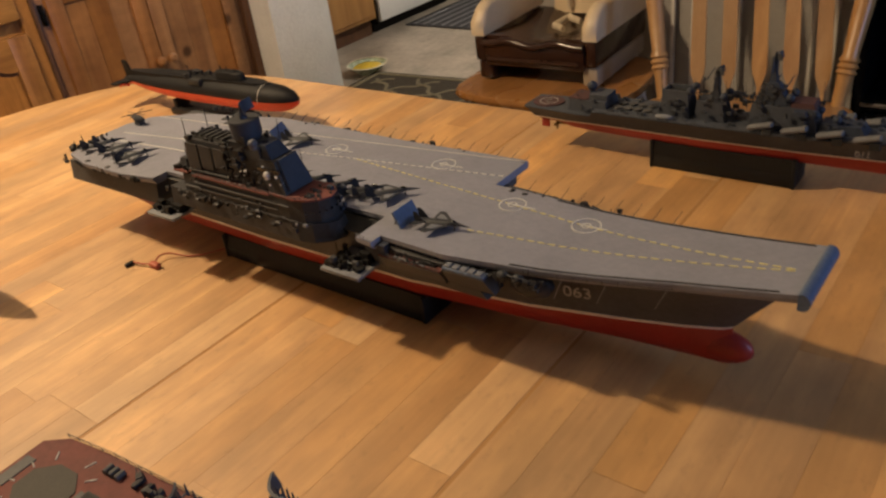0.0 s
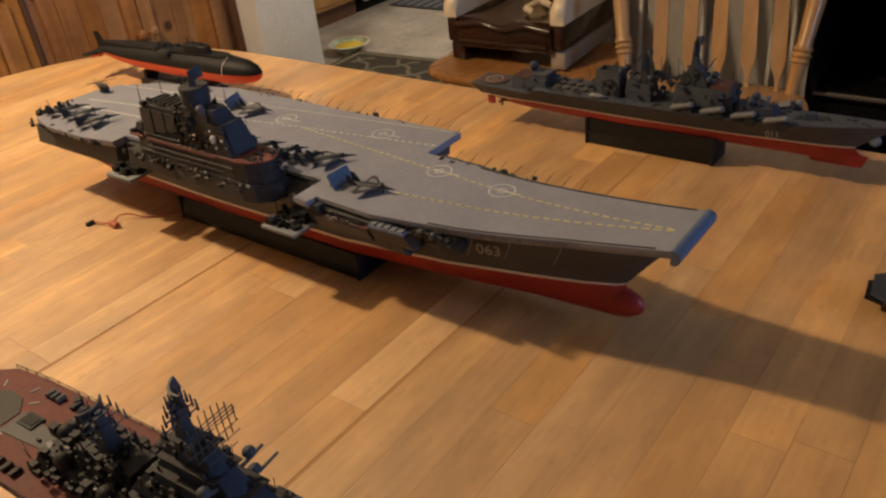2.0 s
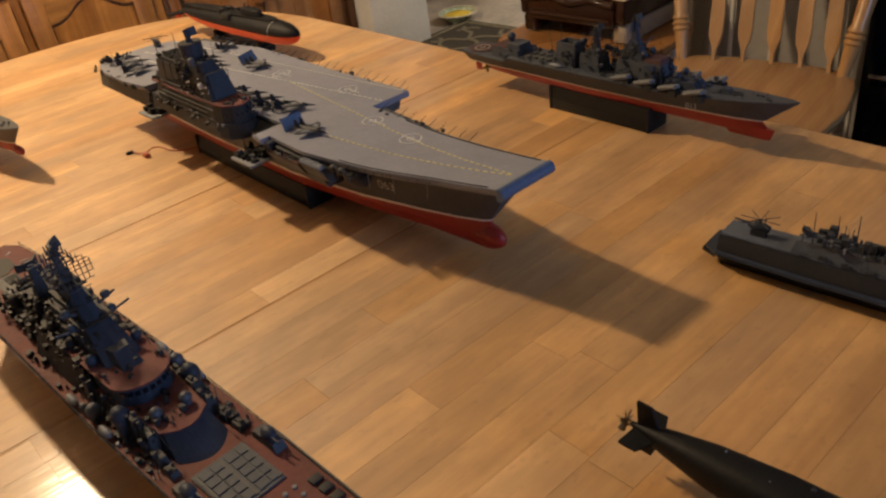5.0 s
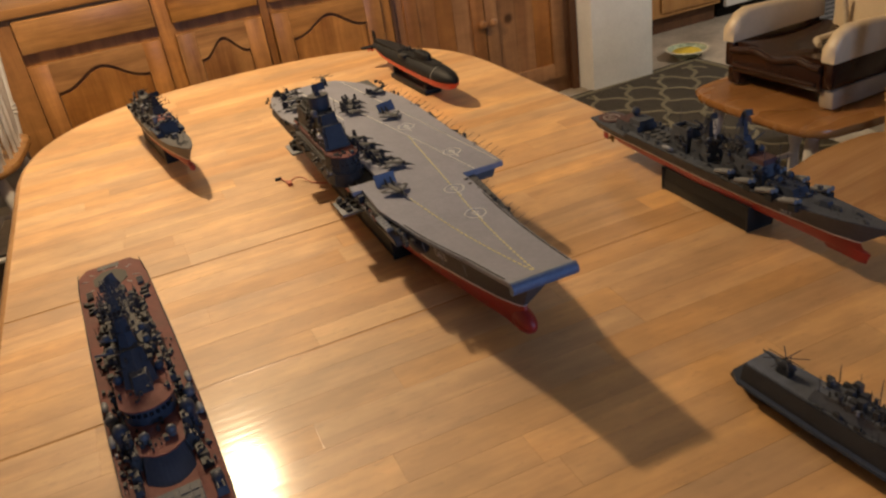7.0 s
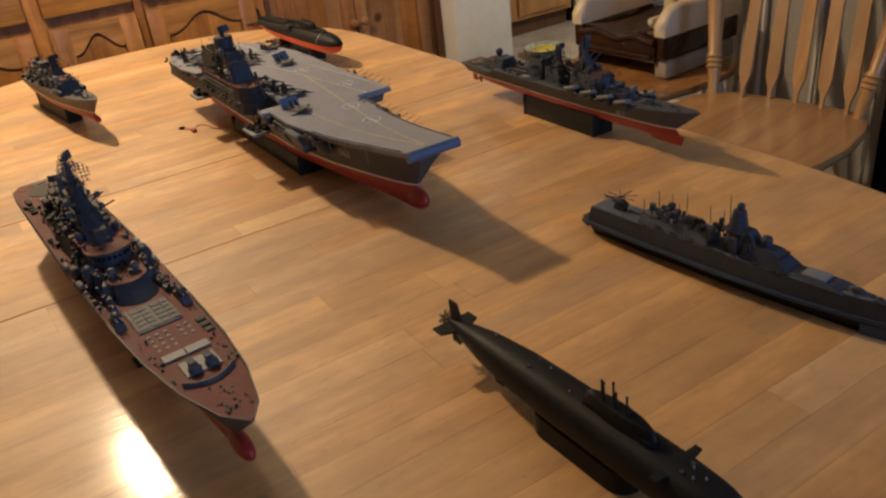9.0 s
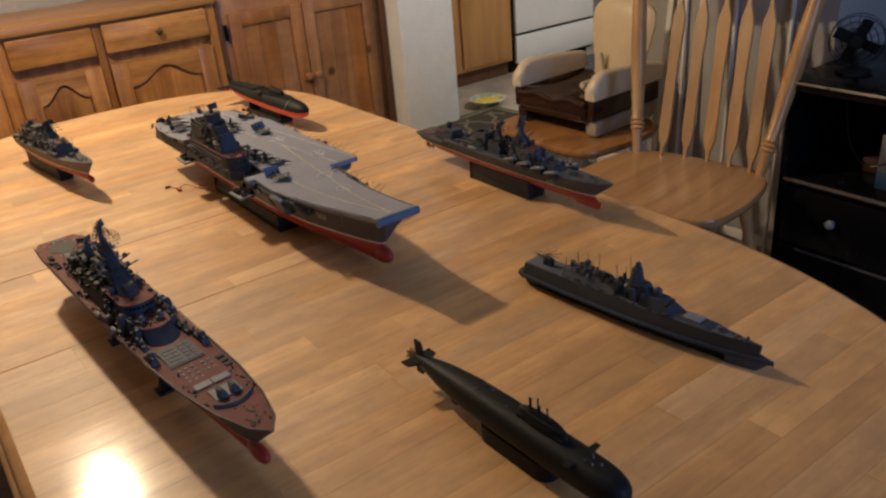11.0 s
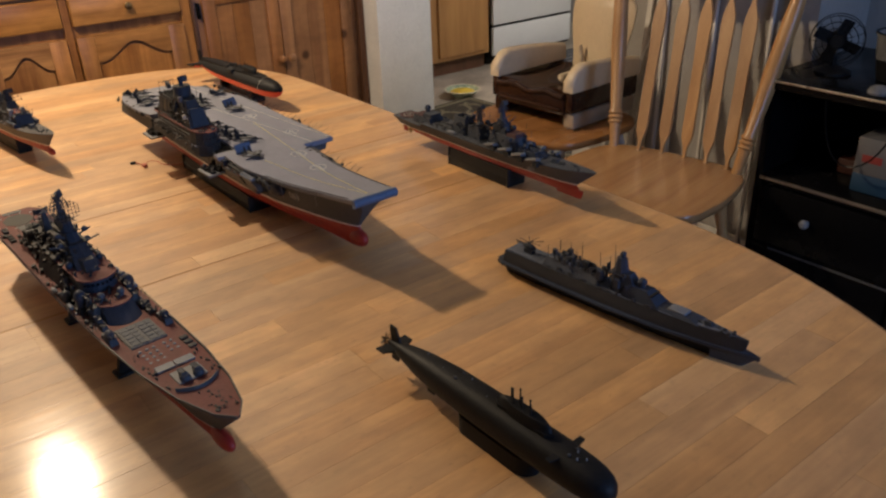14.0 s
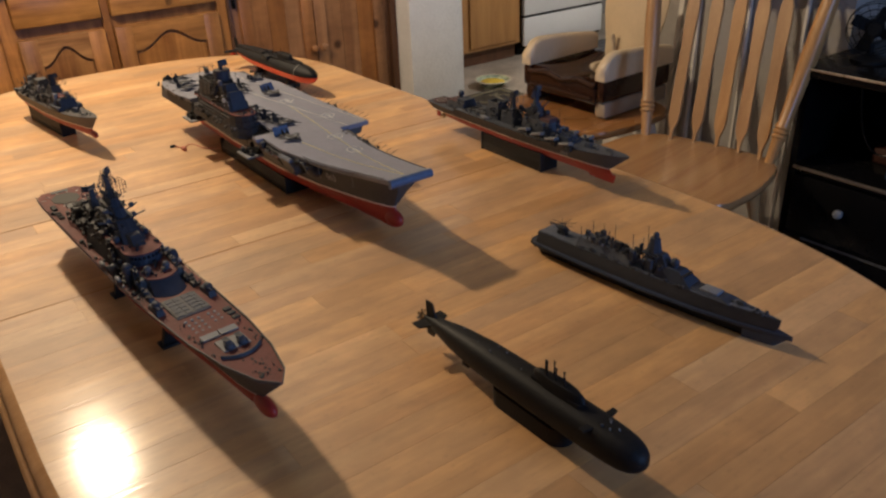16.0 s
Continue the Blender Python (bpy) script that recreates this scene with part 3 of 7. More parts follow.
        rows.append([c + Vector((-0.01, 0, -0.02)), c + Vector((0.012, 0, -0.02)), c + Vector((0.026, 0, h)), c + Vector((0.006, 0, h))])
    loft(tp, rows, closed=True)
    part("top_rail", tp, frame_mat, ch, smooth=30)
    return ch


arrow_chair(pose(1.285, 0.262, 0, 0, 0, 9.5), M_CHAIR, M_SEAT, "oak arrow-back dining chair beside the table", shift=0.024, fan=0.172)
arrow_chair(pose(1.50, 0.83, 0, 0, 0, 0), M_CHAIRWHITE, M_STOOL, "white-legged stool with oak seat under a booster seat", back=False)
tagged(arrow_chair(pose(-0.825, 2.21, 0.009, 0, 0, -6), M_CHAIRWHITE, M_SEAT, "white spindle-back chair with oak seat by the sideboard", 6, True, 0.02), group="")

# white slatted gate folded against the wall behind the chair
gate = thing("folding_gate", "white slatted folding gate leaning on the wall", "gate", pose(1.98, 0.62, 0, 0, 6, 0))
for k, y in enumerate((0.13, 0.24, 0.29)):
    part("slat", box(B(), 0.004 * (k % 3), 0.012 + 0.004 * (k % 3), y - 0.012 - 0.004 * (k % 2), y + 0.012 + 0.004 * (k % 2), 0.03, 1.02, 0.002), M_CHAIRWHITE, gate)
for a, b in (((-0.02, 0.40, 0.18), (-0.02, 0.10, 0.98)), ((-0.02, 0.33, 0.30), (-0.02, 0.13, 1.0))):
    part("brace", tube(B(), a, b, 0.012, 0.012, 8), M_CHAIRWHITE, gate)
for z in (0.06, 0.96):
    part("rail", box(B(), 0.0205, 0.034, 0.06, 0.31, z, z + 0.035, 0.002), M_CHAIRWHITE, gate)


lean_gate = thing("folding_gate", "white slatted gate leaning on the wall behind a chair", "gate", pose(1.762, 0.16, 0, 0, 1.6, 0))
for k, y in enumerate((0.02, 0.075, 0.27, 0.40, 0.46)):
    part("slat", box(B(), 0.0, 0.011, y - 0.0055, y + 0.0055, 0.02, 1.08, 0.002), M_CHAIRWHITE, lean_gate)
for z in (0.06, 1.02):
    part("rail", box(B(), 0.0112, 0.022, 0.0, 0.48, z, z + 0.035, 0.002), M_CHAIRWHITE, lean_gate)

# booster seat on the stool
bs = thing("booster_seat", "brown and beige plastic booster seat strapped to a stool", "booster seat", pose(1.40, 0.857, 0.453, 0, 0, 3) @ Matrix.Diagonal((1.0, 0.77, 1.0, 1.0)))
st = B()
rows = []
for i in range(11):
    s = i / 10
    x = 0.0 + 0.34 * s
    dip = -0.012 * math.sin(math.pi * s) + 0.01 * (1 - s)
    rows.append([(x, -0.20, 0.055), (x, 0.20, 0.055), (x, 0.20, 0.12 + dip), (x, 0.10, 0.118 + dip), (x, 0.05, 0.102 + dip), (x, -0.05, 0.102 + dip), (x, -0.10, 0.118 + dip), (x, -0.20, 0.12 + dip)])
loft(st, rows, closed=True)
part("seat", st, M_BROWN, bs, "glossy brown plastic seat", smooth=60)
lipb = B()
rows = []
for i in range(17):
    y = -0.2 + 0.4 * i / 16
    zc = 0.112 - 0.007 * math.cos(2 * math.pi * y / 0.2) * (1 if abs(y) < 0.15 else 0.4)
    rows.append([(-0.014 + 0.013 * math.cos(a), y, zc + 0.011 * math.sin(a)) for a in [k * math.pi / 5 for k in range(10)]])
loft(lipb, rows, closed=True)
part("front_lip", lipb, M_BROWN, bs, "wavy glossy brown front lip", smooth=60)
part("ridge", tube(B(), (-0.018, -0.185, 0.066), (-0.018, 0.185, 0.066), 0.007, 0.007, 10), M_BROWN, bs)
part("apron", box(B(), -0.016, 0.0, -0.2, 0.2, 0.045, 0.115, 0.007), M_BROWN, bs)
for sy in (-1, 1):
    part("foot", box(B(), 0.0, 0.33, sy * 0.212 - 0.03, sy * 0.212 + 0.03, 0.0, 0.054, 0.01), M_BROWN if sy > 0 else M_BEIGEDIM, bs)
    part("side_panel", box(B(), -0.012, 0.34, sy * 0.222 - 0.021, sy * 0.222 + 0.021, 0.055, 0.128, 0.01), M_BROWN, bs)
    arm = B()
    rows = []
    for i in range(13):
        s = i / 12
        x = -0.014 + 0.36 * s
        topz = 0.215 - 0.03 * s ** 2 - (0.04 * (1 - s * 6) ** 2 if s < 1 / 6 else 0)
        w = 0.026
        rows.append([(x, sy * 0.222 - w, 0.128), (x, sy * 0.222 + w, 0.128), (x, sy * 0.222 + w, topz - 0.012), (x, sy * 0.222 + w * 0.6, topz), (x, sy * 0.222 - w * 0.6, topz), (x, sy * 0.222 - w, topz - 0.012)])
    loft(arm, rows, closed=True)
    part("armrest", arm, M_BEIGE, bs, "beige moulded armrest", smooth=60)
bk = B()
rows = []
for i in range(15):
    s = i / 14
    z = 0.11 + 0.275 * s
    w = 0.135 + 0.045 * math.sin(math.pi * min(1, s * 1.1) * 0.62) ** 2 if s < 0.8 else 0.180 * math.sqrt(max(0.02, 1 - ((s - 0.8) / 0.2) ** 2 * 0.75))
    x = 0.335 + 0.05 * s
    t = 0.02
    rows.append([(x - t, -w * 0.85, z), (x - t, w * 0.85, z), (x - t * 0.3, w, z), (x + t, w * 0.9, z), (x + t, -w * 0.9, z), (x - t * 0.3, -w, z)])
loft(bk, rows, closed=True)
part("backrest", bk, M_BEIGE, bs, "beige rounded plastic backrest", smooth=60)
for a, b, r in (((0.17, 0.03, 0.112), (0.22, 0.0, 0.125), 0.012), ((0.22, 0.0, 0.125), (0.20, -0.06, 0.118), 0.011), ((0.31, 0.05, 0.125), (0.30, 0.06, 0.20), 0.010), ((0.17, 0.03, 0.113), (0.13, -0.03, 0.116), 0.011)):
    sb = B()
    tube(sb, a, b, r, r * 0.8, 8)
    part("strap", sb, M_BONE, bs, "pale webbing strap")

# black dresser with open shelf
dr = thing("dresser", "black lacquered dresser with open shelf and drawers", "dresser", pose(1.55, 0.078, 0))
part("top", box(B(), -0.02, 0.5, -1.3, 0.015, 0.690, 0.718, 0.004), M_BLACK, dr)
# silvery strip paints in the light line along the top's front edge
part("top_edge_highlight", box(B(), -0.0235, -0.0205, -1.295, 0.010, 0.7105, 0.7165, 0.001), M_METAL, dr, "thin silvery edge strip")
part("side_panel", box(B(), 0.0, 0.5, -0.022, 0.0, 0.0, 0.689), M_BLACK, dr)
part("side_panel", box(B(), 0.0, 0.5, -1.29, -1.268, 0.0, 0.689), M_BLACK, dr)
part("back_panel", box(B(), 0.48, 0.5, -1.267, -0.023, 0.0, 0.689), M_BLACK, dr)
part("shelf", box(B(), -0.012, 0.479, -1.267, -0.023, 0.42, 0.443, 0.003), M_BLACK, dr)
part("shelf_edge", box(B(), -0.018, -0.0125, -1.267, -0.023, 0.430, 0.4385, 0.001), M_METAL, dr, "thin silvery edge strip")
for z0, z1 in ((0.235, 0.41), (0.04, 0.215)):
    for k in range(3):
        y1 = -0.026 - k * 0.413
        d = part("drawer", box(B(), -0.010, 0.02, y1 - 0.40, y1, z0, z1, 0.004), M_BLACK, dr)
        kb = turned(B(), [(0, 0.006), (0.01, 0.006), (0.014, 0.013), (0.020, 0.013), (0.025, 0.007)], (-0.010, y1 - 0.155, (z0 + z1) / 2 + 0.015), (-1, y1 - 0.155, (z0 + z1) / 2 + 0.015))
        part("knob", kb, M_LIGHTGREY, d, "round silver knob")
part("rail", box(B(), -0.011, 0.02, -1.267, -0.023, 0.216, 0.234, 0.002), M_BLACK, dr)
part("rail_edge", box(B(), -0.016, -0.0115, -1.2, -0.08, 0.222, 0.228, 0.001), M_GREY, dr, "thin silvery edge strip")

# things on and in the dresser
fan = thing("desk_fan", "small black desk fan on the dresser", "fan", pose(1.69, -0.020, 0.718, 0, 0, 25) @ Matrix.Scale(0.80, 4))
part("base", turned(B(), [(0, 0.06), (0.01, 0.06), (0.018, 0.04), (0.03, 0.012), (0.06, 0.011)], (0, 0, 0.001), (0, 0, 1), 20), M_BLACKPL, fan)
FC = Vector((-0.01, 0, 0.115))
for r in (0.085, 0.065, 0.045, 0.025):
    for dx in (-0.03, 0.015):
        if r < 0.08 and dx > 0:
            continue
        g = B()
        n = 28
        rr = [[(FC.x + dx + 0.0018 * math.cos(b), FC.y + (r + 0.0018 * math.sin(b)) * math.cos(a), FC.z + (r + 0.0018 * math.sin(b)) * math.sin(a)) for b in (0, 2.1, 4.2)] for a in [2 * math.pi * k / n for k in range(n + 1)]]
        loft(g, rr, closed=True, cap=False)
        part("guard_ring", g, M_BLACKPL, fan)
for k in range(16):
    a = 2 * math.pi * k / 16
    part("guard_wire", tube(B(), (FC.x - 0.034, FC.y + 0.02 * math.cos(a), FC.z + 0.02 * math.sin(a)), (FC.x - 0.03, FC.y + 0.085 * math.cos(a), FC.z + 0.085 * math.sin(a)), 0.001, 0.001, 5), M_BLACKPL, fan)
part("motor", tube(B(), FC + Vector((-0.01, 0, 0)), FC + Vector((0.06, 0, 0)), 0.032, 0.026, 16), M_BLACKPL, fan)
part("hub", tube(B(), FC + Vector((-0.036, 0, 0)), FC + Vector((-0.028, 0, 0)), 0.02, 0.022, 16), M_BLACKPL, fan)
for k in range(4):
    bl = box(B(), -0.002, 0.002, -0.02, 0.02, 0.015, 0.075, 0, Matrix.Translation(FC + Vector((-0.018, 0, 0))) @ Matrix.Rotation(k * math.pi / 2 + 0.4, 4, "X") @ Matrix.Rotation(0.5, 4, "Z"))
    part("blade", bl, M_BLACKPL, fan)
M_CLOUDY = paint("cloudy_glass", (0.16, 0.16, 0.165), 0.18, 0.35, 30, 0.02)
M_CARTON = paint("carton_white", (0.13, 0.125, 0.12), 0.5, 0.08, 20, 0.0)
M_CARTBLUE = paint("carton_blue", (0.014, 0.045, 0.085), 0.5, 0.1, 20, 0.0)
M_CARTRED = paint("carton_red", (0.26, 0.035, 0.025), 0.5, 0.1, 20, 0.0)
M_ORANGE = paint("small_box_orange", (0.05, 0.016, 0.010), 0.5, 0.15, 30, 0.0)
ct = thing("carton", "white and blue carton with red print on the shelf", "box", pose(1.60, -0.240, 0.4435))
part("carton_body", box(B(), 0.0, 0.12, -0.09, 0.07, 0.05, 0.15, 0.002), M_CARTON, ct)
part("carton_foot", box(B(), 0.0, 0.12, -0.09, 0.07, 0.0, 0.0495, 0.002), M_CARTBLUE, ct)
part("print_bar", box(B(), -0.0012, 0.001, 0.0, 0.052, 0.085, 0.105), M_CARTRED, ct)
pot = thing("glass_pot", "cloudy glass pot with dark contents on the dresser", "pot", pose(1.73, -0.175, 0.718))
part("dark_contents", turned(B(), [(0, 0.045), (0.004, 0.050), (0.055, 0.058), (0.058, 0.052)], (0, 0, 0.001), (0, 0, 1), 24), M_BLACKPL, pot, "dark lower half")
part("glass_wall", turned(B(), [(0.0582, 0.0585), (0.115, 0.066), (0.120, 0.069), (0.123, 0.069), (0.123, 0.064), (0.115, 0.061), (0.0592, 0.054)], (0, 0, 0), (0, 0, 1), 24), M_CLOUDY, pot, "cloudy glass wall")
part("rim_band", ring(B(), (0, 0, 0.1232), 0.0665, 0.006, 0.003), M_BLACKPL, pot)
dsh = thing("small_dish", "small pale upturned dish on the dresser edge", "dish", pose(1.575, -0.205, 0.718))
part("dish_body", turned(B(), [(0, 0.026), (0.006, 0.028), (0.016, 0.022), (0.022, 0.010)], (0, 0, 0.001), (0, 0, 1), 20), M_CLOUDY, dsh)
solid("small_box", box(B(), 1.70, 1.76, -0.13, -0.08, 0.4435, 0.485, 0.002), M_ORANGE, "small dull orange box on the shelf", "box")
cable = B()
for k in range(14):
    a, b = k / 14, (k + 1) / 14
    f = lambda t: Vector((1.528, -0.10 - 0.16 * t + 0.02 * math.sin(5 * t), 0.69 - 0.16 * math.sin(math.pi * t * 0.9)))
    tube(cable, f(a), f(b), 0.0022, 0.0022, 6, caps=False)
solid("power_cable", cable, M_BLACK, "thin black cable hanging over the dresser front", "cable")

# ---- the table ----
TC = (0.028, 0.147)
HW, HL, ST, EXPO = 0.527, 1.185, 0.70, 2.5


NEAR_ST, NEAR_EXPO = 0.45, 2.25  # the near end is rounder than the far one


def half_at(v, wide, long):
    """Half the width of an oval of the given half width and half length at distance v from its middle."""
    st, ex = (ST, EXPO) if v > 0 else (NEAR_ST, NEAR_EXPO)
    v = abs(v)
    if v <= st:
        return wide
    k = min(1.0, (v - st) / (long - st))
    return wide * max(0.0, 1 - k ** ex) ** (1 / ex)


def half_width(v):
    return half_at(v, HW, HL)


RIM = 0.014  # the rounded border outside the boards


def board_half(v):
    """Half the length of the boards at distance v from the middle."""
    return half_at(v, HW - RIM, HL - RIM)


def outline(grow, n=44):
    far = [ST + (HL - ST) * math.sin(math.pi / 2 * i / n) for i in range(n + 1)]
    near = [-NEAR_ST - (HL - NEAR_ST) * math.sin(math.pi / 2 * i / n) for i in range(n + 1)]
    pts = [(half_width(v), v) for v in reversed(near)] + [(half_width(v), v) for v in far]
    pts = pts + [(-x, y) for x, y in reversed(pts)]
    out = []
    for i, (x, y) in enumerate(pts):
        if out and (Vector((x, y)) - Vector(out[-1])).length < 1e-4:
            continue
        out.append((x, y))
    if (Vector(out[0]) - Vector(out[-1])).length < 1e-4:
        out.pop()
    res = []
    for i in range(len(out)):
        a, b = Vector(out[i - 1]), Vector(out[(i + 1) % len(out)])
        d = (b - a).normalized()
        res.append((out[i][0] + d.y * grow, out[i][1] - d.x * grow))
    return res


table = thing("dining_table", "oval extending oak dining table with one leaf", "table", pose(TC[0], TC[1], 0))
sl = B()
rows = [[(x, y, z) for x, y in outline(g)] for g, z in ((-0.02, T - 0.036), (0.001, T - 0.034), (0.006, T - 0.029), (0.006, T - 0.023), (0.001, T - 0.0185), (-0.0025, T - 0.017), (-0.0015, T - 0.0145), (-0.001, T - 0.011), (-0.003, T - 0.0065), (-0.007, T - 0.003), (-0.0125, T - 0.0008), (-RIM - 0.0005, T - 0.0004))]
loft(sl, rows, closed=True)
part("tabletop", sl, wood("table_edge", (0.50, 0.28, 0.115), (0.34, 0.17, 0.062), 0.22, "X"), table, "rounded table edge", smooth=60)
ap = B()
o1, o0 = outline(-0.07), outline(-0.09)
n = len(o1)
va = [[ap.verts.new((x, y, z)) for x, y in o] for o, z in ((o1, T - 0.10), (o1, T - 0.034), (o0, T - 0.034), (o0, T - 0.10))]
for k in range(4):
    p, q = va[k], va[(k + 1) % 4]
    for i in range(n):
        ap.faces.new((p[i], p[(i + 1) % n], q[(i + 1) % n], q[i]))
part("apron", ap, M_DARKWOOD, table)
for sy in (-0.55, 0.55):
    ped = part("pedestal", turned(B(), [(0, 0.09), (0.04, 0.09), (0.08, 0.06), (0.2, 0.075), (0.34, 0.05), (0.44, 0.05), (0.5, 0.1), (0.56, 0.1)], (0, sy, 0.09), (0, sy, 1), 24), M_CHAIR, table)
    for a in (45, 135, 225, 315):
        c, s = math.cos(radians(a)), math.sin(radians(a))
        part("foot", tube(B(), (c * 0.05, sy + s * 0.05, 0.13), (c * 0.32, sy + s * 0.32, 0.03), 0.035, 0.028, 10), M_CHAIR, ped)

# staves of the tabletop, one board each, cut to the oval
rng = random.Random(5)
SEAMS = (-0.155, 0.153)
END = HL - RIM
edges = [-END]
for a, b in ((-END, SEAMS[0]), (SEAMS[0], SEAMS[1]), (SEAMS[1], END)):
    k = round((b - a) / 0.043)
    edges += [a + (b - a) * (i + 1) / k for i in range(k)]
for lo, hi in zip(edges, edges[1:]):
    g0 = 0.0021 if any(abs(lo - s) < 1e-6 for s in SEAMS) else 0.00015
    g1 = 0.0021 if any(abs(hi - s) < 1e-6 for s in SEAMS) else 0.00015
    y0, y1 = lo + g0, hi - g1
    wide = max(board_half(y0), board_half(y1)) if abs(y0) > NEAR_ST or abs(y1) > NEAR_ST else HW - RIM
    cuts, x = [-wide], -wide + rng.uniform(0.10, 0.55)
    while x < wide - 0.08:
        cuts.append(x)
        x += rng.uniform(0.26, 0.62)
    cuts.append(wide)
    for c0, c1 in zip(cuts, cuts[1:]):
        pts = []
        ys = [y0 + (y1 - y0) * i / 14 for i in range(15)] if abs(y0) > NEAR_ST or abs(y1) > NEAR_ST else [y0, y1]
        spans = [(max(c0 + 0.00015, -board_half(y)), min(c1 - 0.00015, board_half(y)), y) for y in ys]
        spans = [s for s in spans if s[1] - s[0] > 1e-3]
        if len(spans) < 2:
            continue
        right = [(b, y) for a, b, y in spans]
        left = [(a, y) for a, b, y in reversed(spans)]
        pts = [p for p in right + left]
        if max(p[0] for p in pts) - min(p[0] for p in pts) < 0.02:
            continue
        keep = []
        for p in pts:
            if not keep or (Vector(p) - Vector(keep[-1])).length > 2e-4:
                keep.append(p)
        if len(keep) > 2 and (Vector(keep[0]) - Vector(keep[-1])).length < 2e-4:
            keep.pop()
        if len(keep) < 3:
            continue
        part("stave", prism(B(), keep, T - 0.0017, T), M_TABLE, table, smooth=0)

for v in SEAMS:
    part("leaf_joint", box(B(), -board_half(v) + 0.004, board_half(v) - 0.004, v - 0.0020, v + 0.0020, T - 0.0016, T - 0.0008), M_SEAM, table, "dark joint between the table leaves", smooth=0)


# ---- model ships: helpers ----
def ship_pose(x, y, heading):
    """Origin amidships on the table; local x to the bow, y to port. heading 0: bow towards -y."""
    return pose(x, y, T, 0, 0, -90 + heading)


def hull(ship, stations, zw, upper_mat, lower_mat, stripe=0.003, lower_label="", deck_mat=None):
    """stations: x at waterline, rake of deck, rake of keel, half beams and heights of keel, waterline, deck."""
    up, st, low, dk = B(), B(), B(), B()
    ru, rs, rl, rd = [], [], [], []
    for x, kd, kk, bk, zk, bw, bd, zd in stations:
        t = stripe / (zd - zw)
        mid = (bw + (bd - bw) * t, zw + stripe, x + kd * t)
        flare = (bw + (bd - bw) * 0.4, zw + (zd - zw) * 0.55, x + kd * 0.55)
        ru.append([(mid[2], -mid[0], mid[1]), (mid[2], mid[0], mid[1]), (flare[2], flare[0], flare[1]), (x + kd, bd, zd), (x + kd, -bd, zd), (flare[2], -flare[0], flare[1])])
        e = 0.0004
        rs.append([(x, -bw - e, zw), (x, bw + e, zw), (mid[2], mid[0] + e, mid[1]), (mid[2], -mid[0] - e, mid[1])])
        b2, z2 = bk + (bw - bk) * 0.75, zk + (zw - zk) * 0.3
        rl.append([(x + kk, -bk, zk), (x + kk, bk, zk), (x + kk * 0.7, b2, z2), (x, bw, zw), (x, -bw, zw), (x + kk * 0.7, -b2, z2)])
    for bm, r in ((up, ru), (st, rs), (low, rl)):
        loft(bm, r, closed=True)
        bmesh.ops.remove_doubles(bm, verts=bm.verts, dist=1e-5)
    part("upper_hull", up, upper_mat, ship, smooth=40)
    part("waterline_stripe", st, M_LINE, ship, "thin pale waterline stripe", smooth=40)
    part("lower_hull", low, lower_mat, ship, lower_label, smooth=50)


def block(parent, name, mat, x0, x1, y0, y1, z0, z1, slope=(0, 0, 0, 0), label="", bevel=0.0):
    """A deckhouse: slope draws in its upper edges (aft, fore, starboard, port)."""
    bm = B()
    a = [(x0, y0), (x1, y0), (x1, y1), (x0, y1)]
    t = [(x0 + slope[0], y0 + slope[2]), (x1 - slope[1], y0 + slope[2]), (x1 - slope[1], y1 - slope[3]), (x0 + slope[0], y1 - slope[3])]
    prism(bm, a, z0, z1, t)
    if bevel:
        bmesh.ops.bevel(bm, geom=list(bm.edges), offset=bevel, segments=1, affect="EDGES")
    return part(name, bm, mat, parent, label, smooth=0)


def greebles(parent, rng, n, x0, x1, y0, y1, zf, size, mat, name="deck_clutter", tall=1.0):
    """Small deck fittings scattered over a deck: boxes, bollards and posts of one fittings mesh."""
    bm = B()
    for _ in range(n):
        x, y = rng.uniform(x0, x1), rng.uniform(y0, y1)
        z = zf(x, y) if callable(zf) else zf
        k = rng.random()
        s = size * rng.uniform(0.5, 1.5)
        if k < 0.6:
            box(bm, x - s, x + s, y - s * rng.uniform(0.4, 1), y + s * rng.uniform(0.4, 1), z - 0.0005, z + s * rng.uniform(0.6, 2.2) * tall)
        elif k < 0.85:
            tube(bm, (x, y, z - 0.0005), (x, y, z + s * rng.uniform(0.8, 2.5) * tall), s * 0.6, s * 0.5, 7)
        else:
            tube(bm, (x, y, z), (x + rng.uniform(-s, s), y + rng.uniform(-s, s), z + s * 4 * tall), s * 0.18, s * 0.1, 5)
    ob = part(name, bm, mat, parent, smooth=0)
    return tagged(ob, kind="stuff")


def mast(parent, x, y, z0, z1, w, mat, arms=3, label=""):
    """A tapered mast with cross yards and small aerials."""
    bm = B()
    prism(bm, [(x - w, y - w), (x + w, y - w), (x + w, y + w), (x - w, y + w)], z0, z1, [(x - w * 0.35, y - w * 0.35), (x + w * 0.35, y - w * 0.35), (x + w * 0.35, y + w * 0.35), (x - w * 0.35, y + w * 0.35)])
    m = part("mast", bm, mat, parent, label, smooth=0)
    for i in range(arms):
        z = z0 + (z1 - z0) * (0.45 + 0.5 * i / max(1, arms - 1) if arms > 1 else 0.8)
        yb = B()
        L = w * (2.6 - 0.5 * i)
        tube(yb, (x, y - L, z), (x, y + L, z), 0.0007, 0.0005, 6)
        for s in (-1, -0.5, 0.5, 1):
            tube(yb, (x, y + s * L, z - 0.002), (x, y + s * L, z + 0.006), 0.0008, 0.0004, 6)
        box(yb, x - w * 0.7, x + w * 0.7, y - w * 0.8, y + w * 0.8, z - 0.0015, z)
        part("yard", yb, mat, m, smooth=0)
    return m


